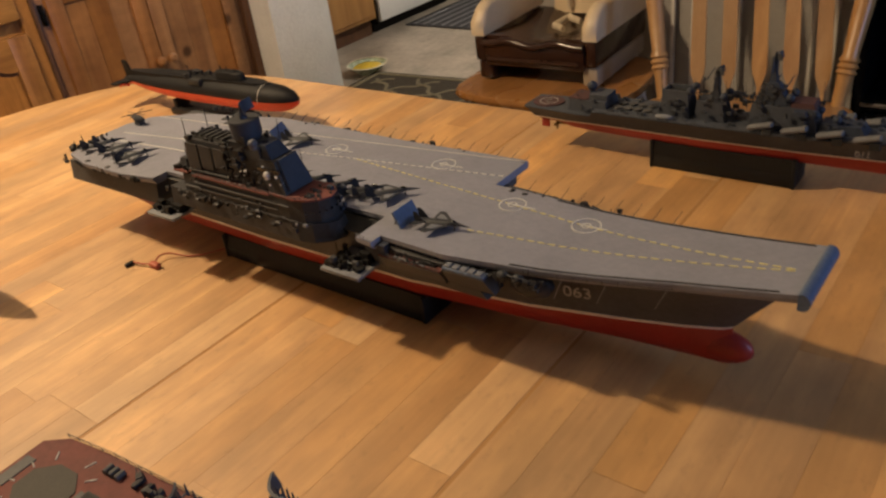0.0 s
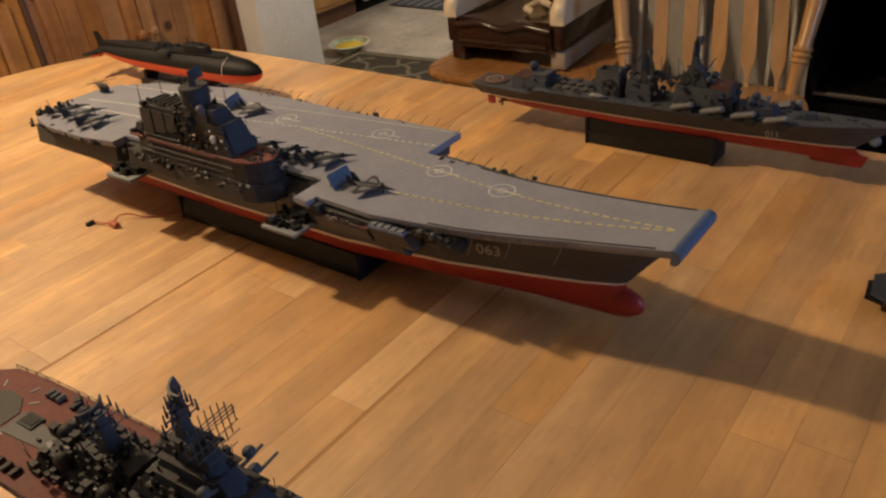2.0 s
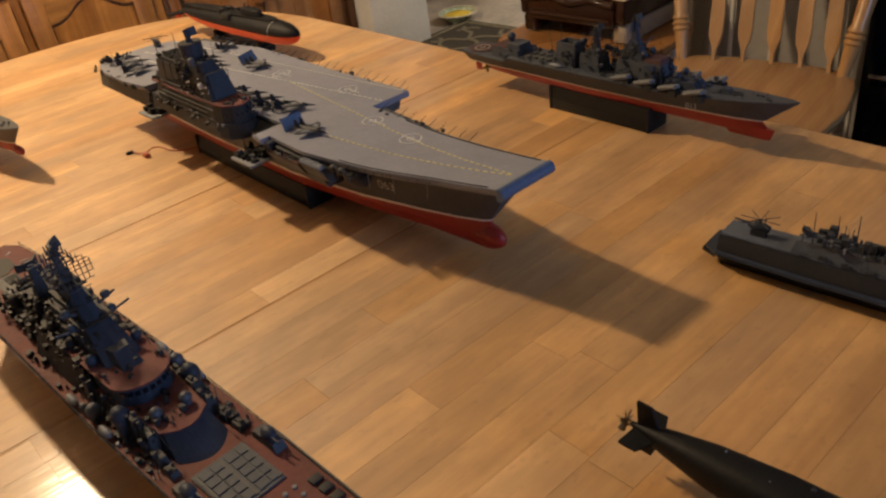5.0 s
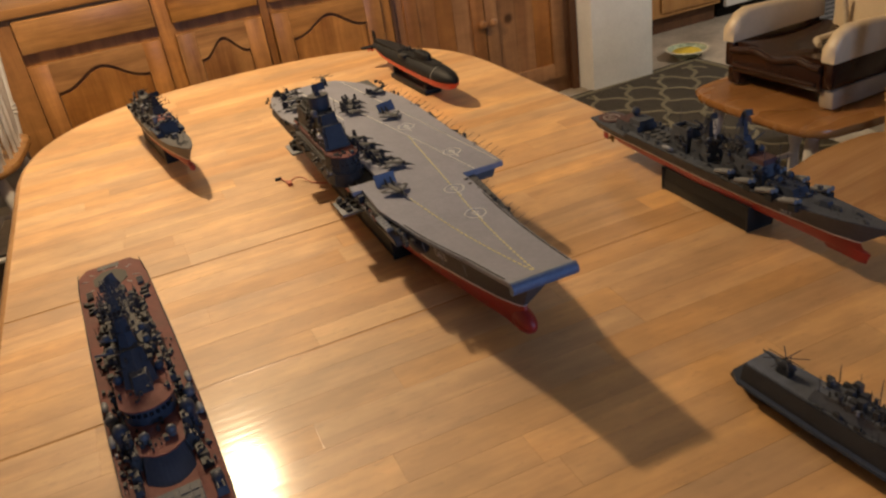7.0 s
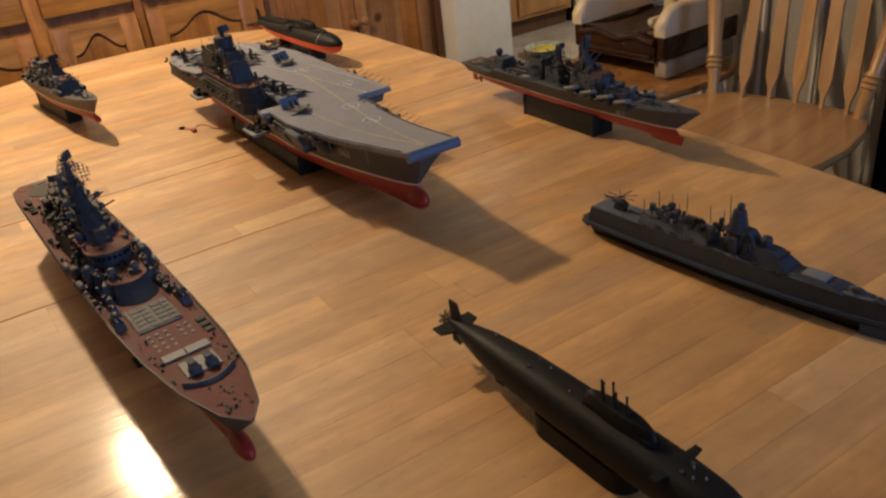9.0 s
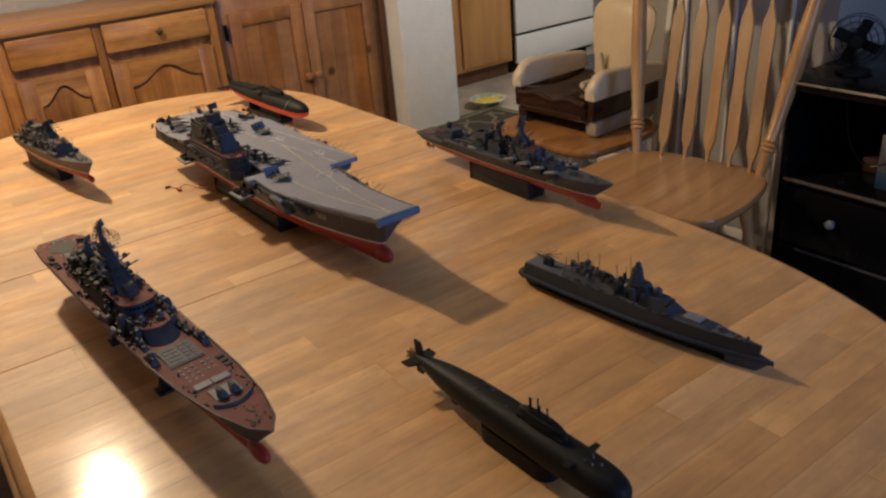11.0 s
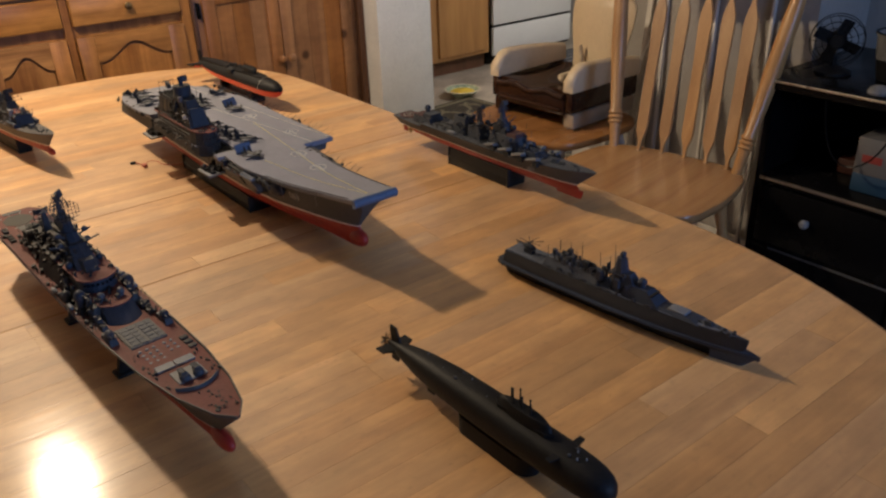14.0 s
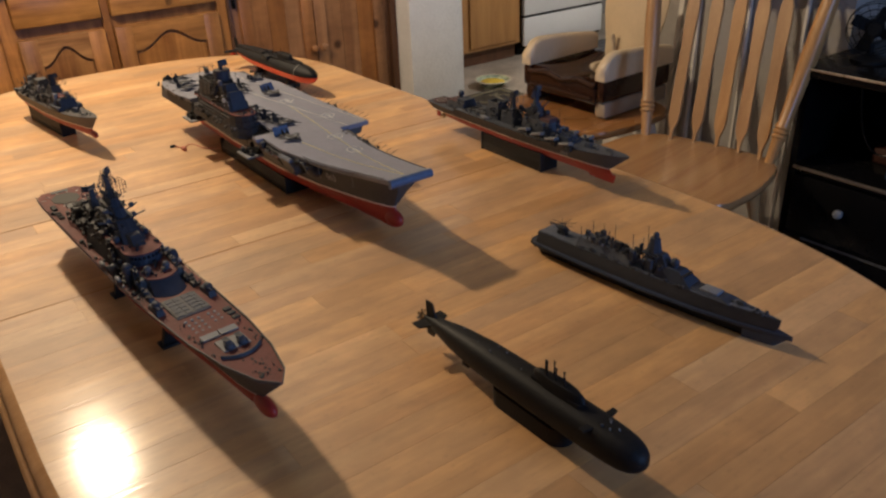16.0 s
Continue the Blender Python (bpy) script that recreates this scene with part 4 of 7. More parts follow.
def dish(parent, x, y, z, w, h, mat, turn=0.0, name="radar_antenna"):
    bm = B()
    m = Matrix.Translation((x, y, z)) @ Euler((0, radians(-12), radians(turn))).to_matrix().to_4x4()
    rows = []
    for i in range(7):
        s = i / 6 * 2 - 1
        rows.append([m @ Vector((0.004 * s * s, s * w / 2, -h / 2)), m @ Vector((0.004 * s * s, s * w / 2, h / 2)), m @ Vector((0.004 * s * s + 0.0015, s * w / 2, h / 2)), m @ Vector((0.004 * s * s + 0.0015, s * w / 2, -h / 2))])
    loft(bm, rows, closed=True)
    tube(bm, (x, y, z - h / 2 - 0.004), (x, y, z), 0.0015, 0.0015, 6)
    return part(name, bm, mat, parent, smooth=30)


M_DOME = paint("dome_grey", (0.075, 0.080, 0.095), 0.5, 0.2, 60, 0.06)


def radome(parent, x, y, z, r, mat=None):
    bm = B()
    ball(bm, (x, y, z + r * 1.2), r)
    tube(bm, (x, y, z - 0.0005), (x, y, z + r * 0.8), r * 0.75, r * 0.7, 10)
    return part("radome", bm, mat or M_DOME, parent, "pale rounded radar dome", smooth=60)


def gun(parent, x, y, z, s, aim, mat, barrels=2):
    """A faceted turret with barrels; aim: degrees from the bow."""
    m = Matrix.Translation((x, y, z)) @ Euler((0, 0, radians(aim))).to_matrix().to_4x4()
    bm = B()
    prism(bm, [(-s, -s * 0.7), (s * 0.8, -s * 0.6), (s * 0.8, s * 0.6), (-s, s * 0.7)], 0, s * 0.9, [(-s * 0.8, -s * 0.5), (s * 0.25, -s * 0.4), (s * 0.25, s * 0.4), (-s * 0.8, s * 0.5)], m)
    t = part("gun_turret", bm, mat, parent, smooth=0)
    for i in range(barrels):
        yb = (i - (barrels - 1) / 2) * s * 0.45
        gb = B()
        tube(gb, m @ Vector((s * 0.4, yb, s * 0.5)), m @ Vector((s * 2.1, yb, s * 0.68)), s * 0.09, s * 0.07, 7)
        part("barrel", gb, M_DARKGREY, t, smooth=60)
    return t


def railing(parent, pts, h, mat, step=0.012, name="railing"):
    bm = B()
    for a, b in zip(pts, pts[1:]):
        a, b = Vector(a), Vector(b)
        L = (b - a).length
        for k in range(max(1, int(L / step))):
            p = a + (b - a) * (k * step / L)
            tube(bm, p, p + Vector((0, 0, h)), 0.0003, 0.0003, 4)
        tube(bm, a + Vector((0, 0, h)), b + Vector((0, 0, h)), 0.00025, 0.00025, 4)
        tube(bm, a + Vector((0, 0, h * 0.5)), b + Vector((0, 0, h * 0.5)), 0.00025, 0.00025, 4)
    return part(name, bm, mat, parent, smooth=0)


def cradle(ship, x0, x1, w0, w1, h, label="black wooden display stand"):
    """A long display stand with end uprights under the keel."""
    stand = thing("display_stand", label, "stand", ship.matrix_world.copy(), group="ship stands")
    part("base", box(B(), x0, x1, -w0, w0, 0.0005, h * 0.5, 0.001), M_STAND, stand)
    bm = B()
    prism(bm, [(x0, -w0), (x1, -w0), (x1, w0), (x0, w0)], h * 0.5, h, [(x0, -w0 * 0.93), (x1, -w0 * 0.93), (x1, w0 * 0.93), (x0, w0 * 0.93)])
    part("cradle_top", bm, M_STAND, stand, smooth=0)
    for x in (x0, x1):
        part("end_plate", box(B(), x - 0.002, x + 0.002, -w0 - 0.001, w0 + 0.001, 0.0, h + 0.001, 0.0006), M_STAND, stand)
    return stand

# ---- aircraft carrier ----
CX, CY = 0.078, 0.2375
carrier = thing("aircraft_carrier_model", "grey model aircraft carrier with red hull bottom", "model ship", ship_pose(CX, CY, 0))
ZD = 0.105
SX = [-0.447, -0.440, -0.4265, -0.378, -0.30, -0.2465, -0.2464, -0.20, 0.0, 0.0005, 0.0680, 0.0685, 0.0880, 0.0885, 0.16, 0.25, 0.35, 0.436]
SY = [-0.030, -0.062, -0.083, -0.094, -0.094, -0.086, -0.066, -0.066, -0.066, -0.047, -0.047, -0.089, -0.091, -0.077, -0.080, -0.067, -0.049, -0.040]
PX = [-0.447, -0.435, -0.377, -0.240, -0.170, -0.03, 0.125, 0.1275, 0.165, 0.2375, 0.3165, 0.436]
PY = [0.015, 0.045, 0.078, 0.108, 0.109, 0.106, 0.110, 0.0500, 0.049, 0.044, 0.039, 0.031]


def deck_z(x):
    return ZD + 0.0165 * max(0.0, (x - 0.24) / 0.196) ** 1.6


hull(carrier, [
    (-0.430, -0.004, 0.03, 0.010, 0.040, 0.040, 0.052, 0.098),
    (-0.400, 0, 0.01, 0.014, 0.026, 0.050, 0.060, 0.098),
    (-0.300, 0, 0, 0.030, 0.025, 0.060, 0.068, 0.098),
    (-0.100, 0, 0, 0.034, 0.025, 0.064, 0.073, 0.098),
    (0.100, 0, 0, 0.032, 0.025, 0.061, 0.070, 0.098),
    (0.220, 0, 0, 0.019, 0.023, 0.046, 0.058, 0.098),
    (0.300, 0.004, 0, 0.010, 0.018, 0.028, 0.044, 0.100),
    (0.345, 0.014, 0.0, 0.007, 0.017, 0.016, 0.038, 0.105),
    (0.372, 0.036, 0.004, 0.006, 0.018, 0.006, 0.030, 0.110),
    (0.378, 0.050, 0.008, 0.004, 0.020, 0.001, 0.022, 0.114),
], 0.050, M_GREY, M_RED, 0.0032, "dark red lower hull with bulbous bow")
bb = B()
ball(bb, (0.372, 0, 0.0310), 0.0145, 1.7, 0.75, 1.0, 16, 10)
part("bulb", bb, M_RED, carrier, "red bulbous forefoot", smooth=80)
dk, xs = B(), sorted(set(SX + PX + [-0.46 + 0.02 * i for i in range(1, 45)] + [0.435]))
xs = [x for x in xs if -0.447 <= x <= 0.436]
rows = []
for x in xs:
    s, p, z = float(np.interp(x, SX, SY)), float(np.interp(x, PX, PY)), deck_z(x)
    rows.append([(x, s + 0.004, z - 0.009), (x, s, z - 0.004), (x, s, z), (x, p, z), (x, p, z - 0.004), (x, p - 0.004, z - 0.009)])
loft(dk, rows, closed=True)
part("flight_deck", dk, M_DECK, carrier, "mid grey flight deck with ski-jump bow", smooth=30)
# rounded lips at bow and angled deck's end, bow blue partly dusk light
lp = B()
rows = []
for k in range(9):
    a = radians(90 - k * 22)
    z = deck_z(0.436) - 0.006 + 0.0068 * math.sin(a)
    x = 0.4345 + 0.0065 * math.cos(a)
    rows.append([(x, -0.041, z), (x, 0.032, z)])
rows.append([(0.4325, -0.041, deck_z(0.436) - 0.012), (0.4325, 0.032, deck_z(0.436) - 0.012)])
rows.append([(0.4325, -0.041, deck_z(0.4325) + 0.0006), (0.4325, 0.032, deck_z(0.4325) + 0.0006)])
for a, b in zip(rows, rows[1:] + rows[:1]):
    lp.faces.new([lp.verts.new(p) for p in (a[0], a[1], b[1], b[0])])
for s in (0, 1):
    lp.faces.new([lp.verts.new(r[s]) for r in rows])
bmesh.ops.remove_doubles(lp, verts=lp.verts, dist=1e-5)
part("bow_lip", lp, M_BLUE, carrier, "rounded grey bow lip, its blue partly painted dusk light", smooth=50)
part("angle_lip", box(B(), 0.1252, 0.1282, 0.051, 0.110, ZD - 0.008, ZD + 0.0003, 0.001), M_DECK, carrier)


def dash_line(a, b, n, mat, w=0.0014, fill=0.62, label=""):
    a, b = Vector(a), Vector(b)
    d = (b - a) / n
    u = d.normalized(); nn = Vector((-u.y, u.x)) * w / 2
    bm = B()
    for i in range(n):
        p, q = a + d * i, a + d * (i + fill)
        pts = [(v.x, v.y) for v in (p - nn, q - nn, q + nn, p + nn)]
        prism(bm, pts, lambda x, y: deck_z(x) - 0.0002, lambda x, y: deck_z(x) + 0.0005)
    return part("deck_line", bm, mat, carrier, label, smooth=0)


dash_line((-0.05, 0.0440), (0.425, -0.008), 48, M_YLINE, label="dashed yellow deck line")
dash_line((0.155, -0.036), (0.425, -0.009), 28, M_YLINE, label="dashed yellow deck line")
dash_line((-0.13, 0.034), (0.128, 0.069), 28, M_WLINE, label="dashed white deck line")
dash_line((-0.42, -0.008), (-0.135, 0.033), 40, M_WLINE, 0.0012, 0.95)
dash_line((-0.42, -0.030), (-0.20, -0.012), 16, M_WLINE, 0.0014, 1.0)
dash_line((-0.42, 0.050), (0.12, 0.1055), 40, M_WLINE, 0.0008, 1.0)
for x, y in ((-0.093, 0.0565), (0.050, 0.0695), (0.166, 0.0205), (0.246, 0.0120)):
    c = ring(B(), (x, y, deck_z(x) - 0.0002), 0.0125, 0.0010, 0.0008)
    part("spot_circle", c, M_WLINE, carrier, "white painted landing circle", smooth=0)
    c = B()
    box(c, x - 0.006, x + 0.024, y - 0.0007, y + 0.0007, deck_z(x) - 0.0003, deck_z(x) + 0.0006)
    ring(c, (x, y, deck_z(x) - 0.0002), 0.004, 0.001, 0.0008, 14)
    part("spot_mark", c, M_WLINE, carrier, smooth=0)


def lettering(parent, text, size, m, mat, label):
    """Painted characters as a thin mesh; m places them, reading along local x, upright along y."""
    cu = bpy.data.curves.new("lettering", "FONT")
    cu.body, cu.size, cu.extrude, cu.align_x = text, size, 0.0002, "CENTER"
    tmp = new("lettering_source", cu)
    me = bpy.data.meshes.new_from_object(tmp.evaluated_get(bpy.context.evaluated_depsgraph_get()))
    bpy.data.objects.remove(tmp)
    me.materials.append(mat)
    me.transform(m)
    ob = new("hull_number", me)
    ob.parent = parent
    ob["label"] = label
    return ob


lettering(carrier, "063", 0.0165, pose(0.268, -0.0462, 0.0735, 101, 0, 10), M_NUMBER, "faded white painted number on the hull side")

# island: skirt on the hull side, rounded lower house, funnel block, tower, bridge and beacon
ISL = [(-0.172, -0.096), (-0.004, -0.0975), (0.014, -0.0945), (0.028, -0.0865), (0.034, -0.074), (0.029, -0.061), (0.014, -0.052), (-0.172, -0.052)]
SKIRT = [(-0.203, -0.0975), (0.006, -0.1000), (0.024, -0.0965), (0.037, -0.087), (0.043, -0.073), (0.038, -0.060), (0.026, -0.052), (-0.203, -0.058)]


def drawn_in(pts, k, x0=-0.09, y0=-0.074):
    """The outline drawn in towards a middle line by k metres at its edges."""
    out = []
    for x, y in pts:
        out.append((x - k * (1 if x > x0 else -0.3), y + (k if y < y0 else -k)))
    return out


skirt = prism(B(), SKIRT, ZD - 0.016, ZD + 0.004, drawn_in(SKIRT, 0.003))
isl = part("island", skirt, M_TOPSIDE, carrier, "stepped grey island superstructure", smooth=0)
lowh = prism(B(), ISL, ZD + 0.0042, ZD + 0.028, drawn_in(ISL, 0.002))
low_house = part("lower_house", lowh, M_TOPSIDE, isl, "rounded blackish lower house", smooth=0)
part("prow_face", prism(B(), [(0.0245, -0.0965), (0.0375, -0.087), (0.0436, -0.073), (0.0385, -0.0597), (0.026, -0.0515), (0.022, -0.066)], ZD - 0.015, ZD + 0.0045, [(0.018, -0.092), (0.030, -0.084), (0.035, -0.073), (0.031, -0.062), (0.020, -0.055), (0.016, -0.066)]), M_BLUEGREY, isl, "sloping blue-grey prow above the lift well", smooth=0)
for i in range(9):
    a = radians(-70 + i * 16)
    part("window", tube(B(), (0.010 + 0.0235 * math.cos(a), -0.0735 + 0.0235 * math.sin(a), ZD + 0.0175), (0.0118 + 0.0235 * math.cos(a), -0.0735 + 0.0240 * math.sin(a), ZD + 0.0175), 0.0011, 0.0011, 6), M_GLASSDARK, low_house)
part("red_deck", prism(B(), [(-0.030, -0.0945), (0.003, -0.0965), (0.018, -0.0925), (0.030, -0.083), (0.0340, -0.073), (0.029, -0.061), (0.016, -0.054), (-0.030, -0.054)], ZD + 0.0282, ZD + 0.0300), M_REDDECK, isl, "red-brown rounded bridge deck", smooth=0)
part("red_deck", box(B(), -0.150, -0.0305, -0.0975, -0.0885, ZD + 0.0282, ZD + 0.0296), M_REDDECK, isl, "red-brown side walkway")
fun = block(isl, "funnel_block", M_TOPSIDE, -0.160, -0.090, -0.0905, -0.056, ZD + 0.0284, ZD + 0.070, (0.003, 0.0, 0.003, 0.003))
for i in range(3):
    block(fun, "side_panel", M_TOPSIDE, -0.157 + i * 0.0225, -0.1375 + i * 0.0225, -0.0925, -0.0895, ZD + 0.036 + 0.004 * i, ZD + 0.066, (0, 0, 0.0015, 0))
block(fun, "ledge", M_GREY, -0.160, -0.090, -0.0935, -0.0895, ZD + 0.0335, ZD + 0.0347, label="pale weathered ledge")
block(fun, "funnel_top", M_DARK, -0.148, -0.098, -0.084, -0.061, ZD + 0.0702, ZD + 0.0735, (0.003, 0.003, 0.003, 0.003), "black funnel opening")
for i in range(6):
    part("funnel_grille", box(B(), -0.1465 + i * 0.0088, -0.1445 + i * 0.0088, -0.083, -0.062, ZD + 0.0733, ZD + 0.0750), M_TOPSIDE, fun, smooth=0)
block(isl, "aft_balcony", M_REDDECK, -0.185, -0.1605, -0.0955, -0.056, ZD + 0.0283, ZD + 0.0300, label="rusty aft balcony")
block(isl, "aft_director", M_TOPSIDE, -0.182, -0.166, -0.090, -0.072, ZD + 0.0302, ZD + 0.042, (0.003, 0.003, 0.003, 0.003))
tow = block(isl, "tower", M_TOPSIDE, -0.0895, -0.036, -0.0905, -0.057, ZD + 0.0284, ZD + 0.077, (0.002, 0.006, 0.004, 0.004))
bri = block(isl, "bridge", M_TOPSIDE, -0.052, -0.008, -0.0925, -0.056, ZD + 0.0303, ZD + 0.0640, (0.010, 0.012, 0.004, 0.004))
block(bri, "upper_bridge", M_BLUEGREY, -0.050, -0.026, -0.0860, -0.062, ZD + 0.0642, ZD + 0.0780, (0.002, 0.009, 0.003, 0.003))
prow = B()
prism(prow, [(-0.0080, -0.0890), (-0.0050, -0.0880), (-0.0050, -0.0600), (-0.0080, -0.0590)], ZD + 0.034, ZD + 0.0655, [(-0.0205, -0.0860), (-0.0175, -0.0850), (-0.0175, -0.0620), (-0.0205, -0.0610)])
part("phased_radar_panel", prow, M_BLUEGREY, bri, "flat blue-grey radar panel leaning back", smooth=0)
for i in range(7):
    part("window", box(B(), -0.044 + i * 0.0046, -0.0406 + i * 0.0046, -0.0915, -0.0885, ZD + 0.0525, ZD + 0.0565), M_GLASSDARK, bri)
BX, BY = -0.069, -0.0745
part("beacon_base", tube(B(), (BX, BY, ZD + 0.0770), (BX, BY, ZD + 0.0815), 0.0125, 0.0140, 20), M_TOPSIDE, isl, smooth=40)
part("beacon_tower", tube(B(), (BX, BY, ZD + 0.0815), (BX, BY, ZD + 0.0985), 0.0150, 0.0150, 24), M_BLUEGREY, isl, "blue-grey cylindrical radio beacon tower", smooth=40)
part("beacon_rim", tube(B(), (BX, BY, ZD + 0.0987), (BX, BY, ZD + 0.1005), 0.0155, 0.0148, 24), M_TOPSIDE, isl, smooth=40)
part("radar_post", tube(B(), (BX, BY, ZD + 0.1003), (BX, BY, ZD + 0.113), 0.0042, 0.0022, 10), M_BLUEGREY, isl)
dish(isl, BX + 0.003, BY, ZD + 0.1135, 0.020, 0.012, M_BLUEGREY, 20)
radome(isl, -0.043, -0.090, ZD + 0.0765, 0.0048)
radome(isl, -0.030, -0.0925, ZD + 0.046, 0.0036, M_WLINE)
radome(isl, -0.095, -0.062, ZD + 0.070, 0.004)
for i, (x, y, z, h) in enumerate(((-0.155, -0.06, 0.07, 0.026), (-0.158, -0.086, 0.07, 0.024), (-0.118, -0.058, 0.07, 0.022), (-0.092, -0.088, 0.07, 0.020), (-0.085, -0.060, 0.077, 0.026), (-0.04, -0.06, 0.077, 0.022), (-0.018, -0.058, 0.030, 0.036))):
    part("whip_aerial", tube(B(), (x, y, ZD + z), (x + 0.002, y, ZD + z + h), 0.0006, 0.0003, 5), M_DARKGREY, isl)
rg = random.Random(11)
# pipes, lockers and rafts crowd the starboard wall, most of all beside the tower
greebles(isl, rg, 30, -0.2, 0.02, -0.101, -0.0965, lambda x, y: ZD + rg.uniform(-0.006, 0.003), 0.0018, M_CLUTTER)
greebles(isl, rg, 46, -0.098, -0.058, -0.0945, -0.089, lambda x, y: ZD + rg.uniform(0.028, 0.074), 0.0022, M_CLUTTER)
greebles(isl, rg, 20, -0.064, -0.030, -0.0960, -0.090, lambda x, y: ZD + rg.uniform(0.028, 0.050), 0.0019, M_CLUTTER)
greebles(isl, rg, 26, -0.185, -0.160, -0.097, -0.058, ZD + 0.030, 0.0028, M_CLUTTER, tall=1.4)
greebles(isl, rg, 24, -0.157, -0.092, -0.088, -0.058, ZD + 0.070, 0.0022, M_CLUTTER)
greebles(isl, rg, 16, -0.088, -0.040, -0.088, -0.060, ZD + 0.077, 0.0020, M_CLUTTER, tall=1.5)
greebles(isl, rg, 22, 0.006, 0.030, -0.088, -0.058, ZD + 0.030, 0.0015, M_CLUTTER)
greebles(isl, rg, 30, -0.17, 0.02, -0.055, -0.051, lambda x, y: ZD + rg.uniform(0.0, 0.026), 0.0022, M_CLUTTER)
greebles(isl, rg, 30, -0.010, 0.034, -0.066, -0.052, lambda x, y: ZD + rg.uniform(0.004, 0.03), 0.0019, M_BLUEGREY)
greebles(isl, rg, 18, -0.2, 0.03, -0.1000, -0.0965, lambda x, y: ZD + rg.uniform(0.002, 0.006), 0.0012, M_LIGHTGREY)
greebles(isl, rg, 14, -0.1, 0.0, -0.0955, -0.091, lambda x, y: ZD + rg.uniform(0.028, 0.06), 0.0009, M_WLINE)
railing(isl, [(-0.200, -0.0965, ZD + 0.004), (0.008, -0.0985, ZD + 0.004)], 0.0032, M_DARKGREY, 0.007)
greebles(isl, rg, 18, -0.165, -0.005, -0.0980, -0.0955, lambda x, y: ZD + rg.uniform(0.005, 0.026), 0.0011, M_CLUTTER)
for z, x0_, x1_ in ((0.0135, -0.168, -0.02), (0.0205, -0.150, -0.004)):
    part("ledge", box(B(), x0_, x1_, -0.0982, -0.0950, ZD + z, ZD + z + 0.0008), M_GREY, low_house, smooth=0)
greebles(isl, rg, 8, -0.165, 0.005, -0.0985, -0.0960, lambda x, y: ZD + rg.uniform(0.005, 0.026), 0.0008, M_LIGHTGREY)
for x in (-0.172, -0.150, -0.118, -0.064, -0.050, -0.022):
    part("raft_canister", tube(B(), (x, -0.1010, ZD + 0.0012), (x + 0.006, -0.1010, ZD + 0.0012), 0.0015, 0.0015, 7), M_GREY, isl, smooth=40)
railing(isl, [(-0.150, -0.0973, ZD + 0.0296), (0.000, -0.0962, ZD + 0.0300), (0.018, -0.0922, ZD + 0.0300), (0.030, -0.083, ZD + 0.0300)], 0.0032, M_DARKGREY, 0.006)
isl.matrix_local = Matrix.Translation((-0.07, 0, ZD)) @ Matrix.Diagonal((0.97, 1.0, 0.90, 1.0)) @ Matrix.Translation((0.07, 0, -ZD))
# lift well, lowered lifts, side galleries
# near-black plate and wall stand in for the shade in the lift well
part("lift_well_shade", box(B(), 0.0012, 0.0676, -0.0745, -0.0475, 0.0982, 0.0990), M_DARK, carrier, "dark plate for the shade in the lift well", smooth=0)
part("well_wall", box(B(), 0.0010, 0.0678, -0.0468, -0.0440, 0.0982, ZD - 0.0086), M_DARK, carrier, smooth=0)
for x in (-0.2177, 0.057):
    lift = part("lift_platform", box(B(), x - 0.024, x + 0.024, -0.108, -0.062, 0.071, 0.0745, 0.0005), M_LIGHTGREY, carrier, "pale grey lowered lift platform")
    r_ = random.Random(int(x * 1000) + 500)
    greebles(lift, r_, 22, x - 0.017, x + 0.017, -0.102, -0.080, 0.0745, 0.0040, M_STAND, tall=1.0)
    greebles(lift, r_, 8, x - 0.017, x + 0.017, -0.103, -0.080, 0.0745, 0.0022, M_GREY, tall=1.6)
block(carrier, "sponson", M_GREY, 0.0690, 0.20, -0.077, -0.050, ZD - 0.036, ZD - 0.0095, (0, 0.02, -0.004, 0))
block(carrier, "sponson", M_GREY, -0.436, -0.25, -0.086, -0.045, ZD - 0.034, ZD - 0.0095, (0.0, 0, 0.004, 0))
block(carrier, "sponson", M_GREY, -0.42, 0.12, 0.05, 0.097, ZD - 0.022, ZD - 0.0095, (0.0, 0.002, 0, -0.006))
gal = block(carrier, "gallery", M_GREY, 0.090, 0.160, -0.0790, -0.070, ZD - 0.030, ZD - 0.0150, (0, 0, -0.0085, 0), "open side gallery under the deck edge")
part("gallery_floor", box(B(), 0.0905, 0.1595, -0.0868, -0.0770, ZD - 0.0149, ZD - 0.0138), M_REDDECK, gal, "reddish gallery floor")
block(gal, "gallery_locker", M_BLUEGREY, 0.0910, 0.0990, -0.0865, -0.0785, ZD - 0.0137, ZD - 0.004)
greebles(gal, random.Random(61), 26, 0.101, 0.158, -0.0860, -0.0790, ZD - 0.0137, 0.0018, M_CLUTTER, tall=1.1)
greebles(gal, random.Random(62), 10, 0.101, 0.158, -0.0865, -0.0830, ZD - 0.0137, 0.0011, M_LIGHTGREY)
shelf = block(carrier, "launcher_shelf", M_GREY, 0.1615, 0.209, -0.0780, -0.0700, ZD - 0.028, ZD - 0.0105, (0, 0.004, -0.0090, 0))
part("launcher_lid", box(B(), 0.1625, 0.2045, -0.0868, -0.0780, ZD - 0.0104, ZD - 0.0075, 0.0008), M_BLUE, shelf, "pale blue slab of launcher lids")
for i in range(5):
    part("launcher_cell", box(B(), 0.1640 + i * 0.0080, 0.1700 + i * 0.0080, -0.0858, -0.0790, ZD - 0.0078, ZD - 0.0060, 0.0006), M_LIGHTGREY, shelf, smooth=0)
bul = B()
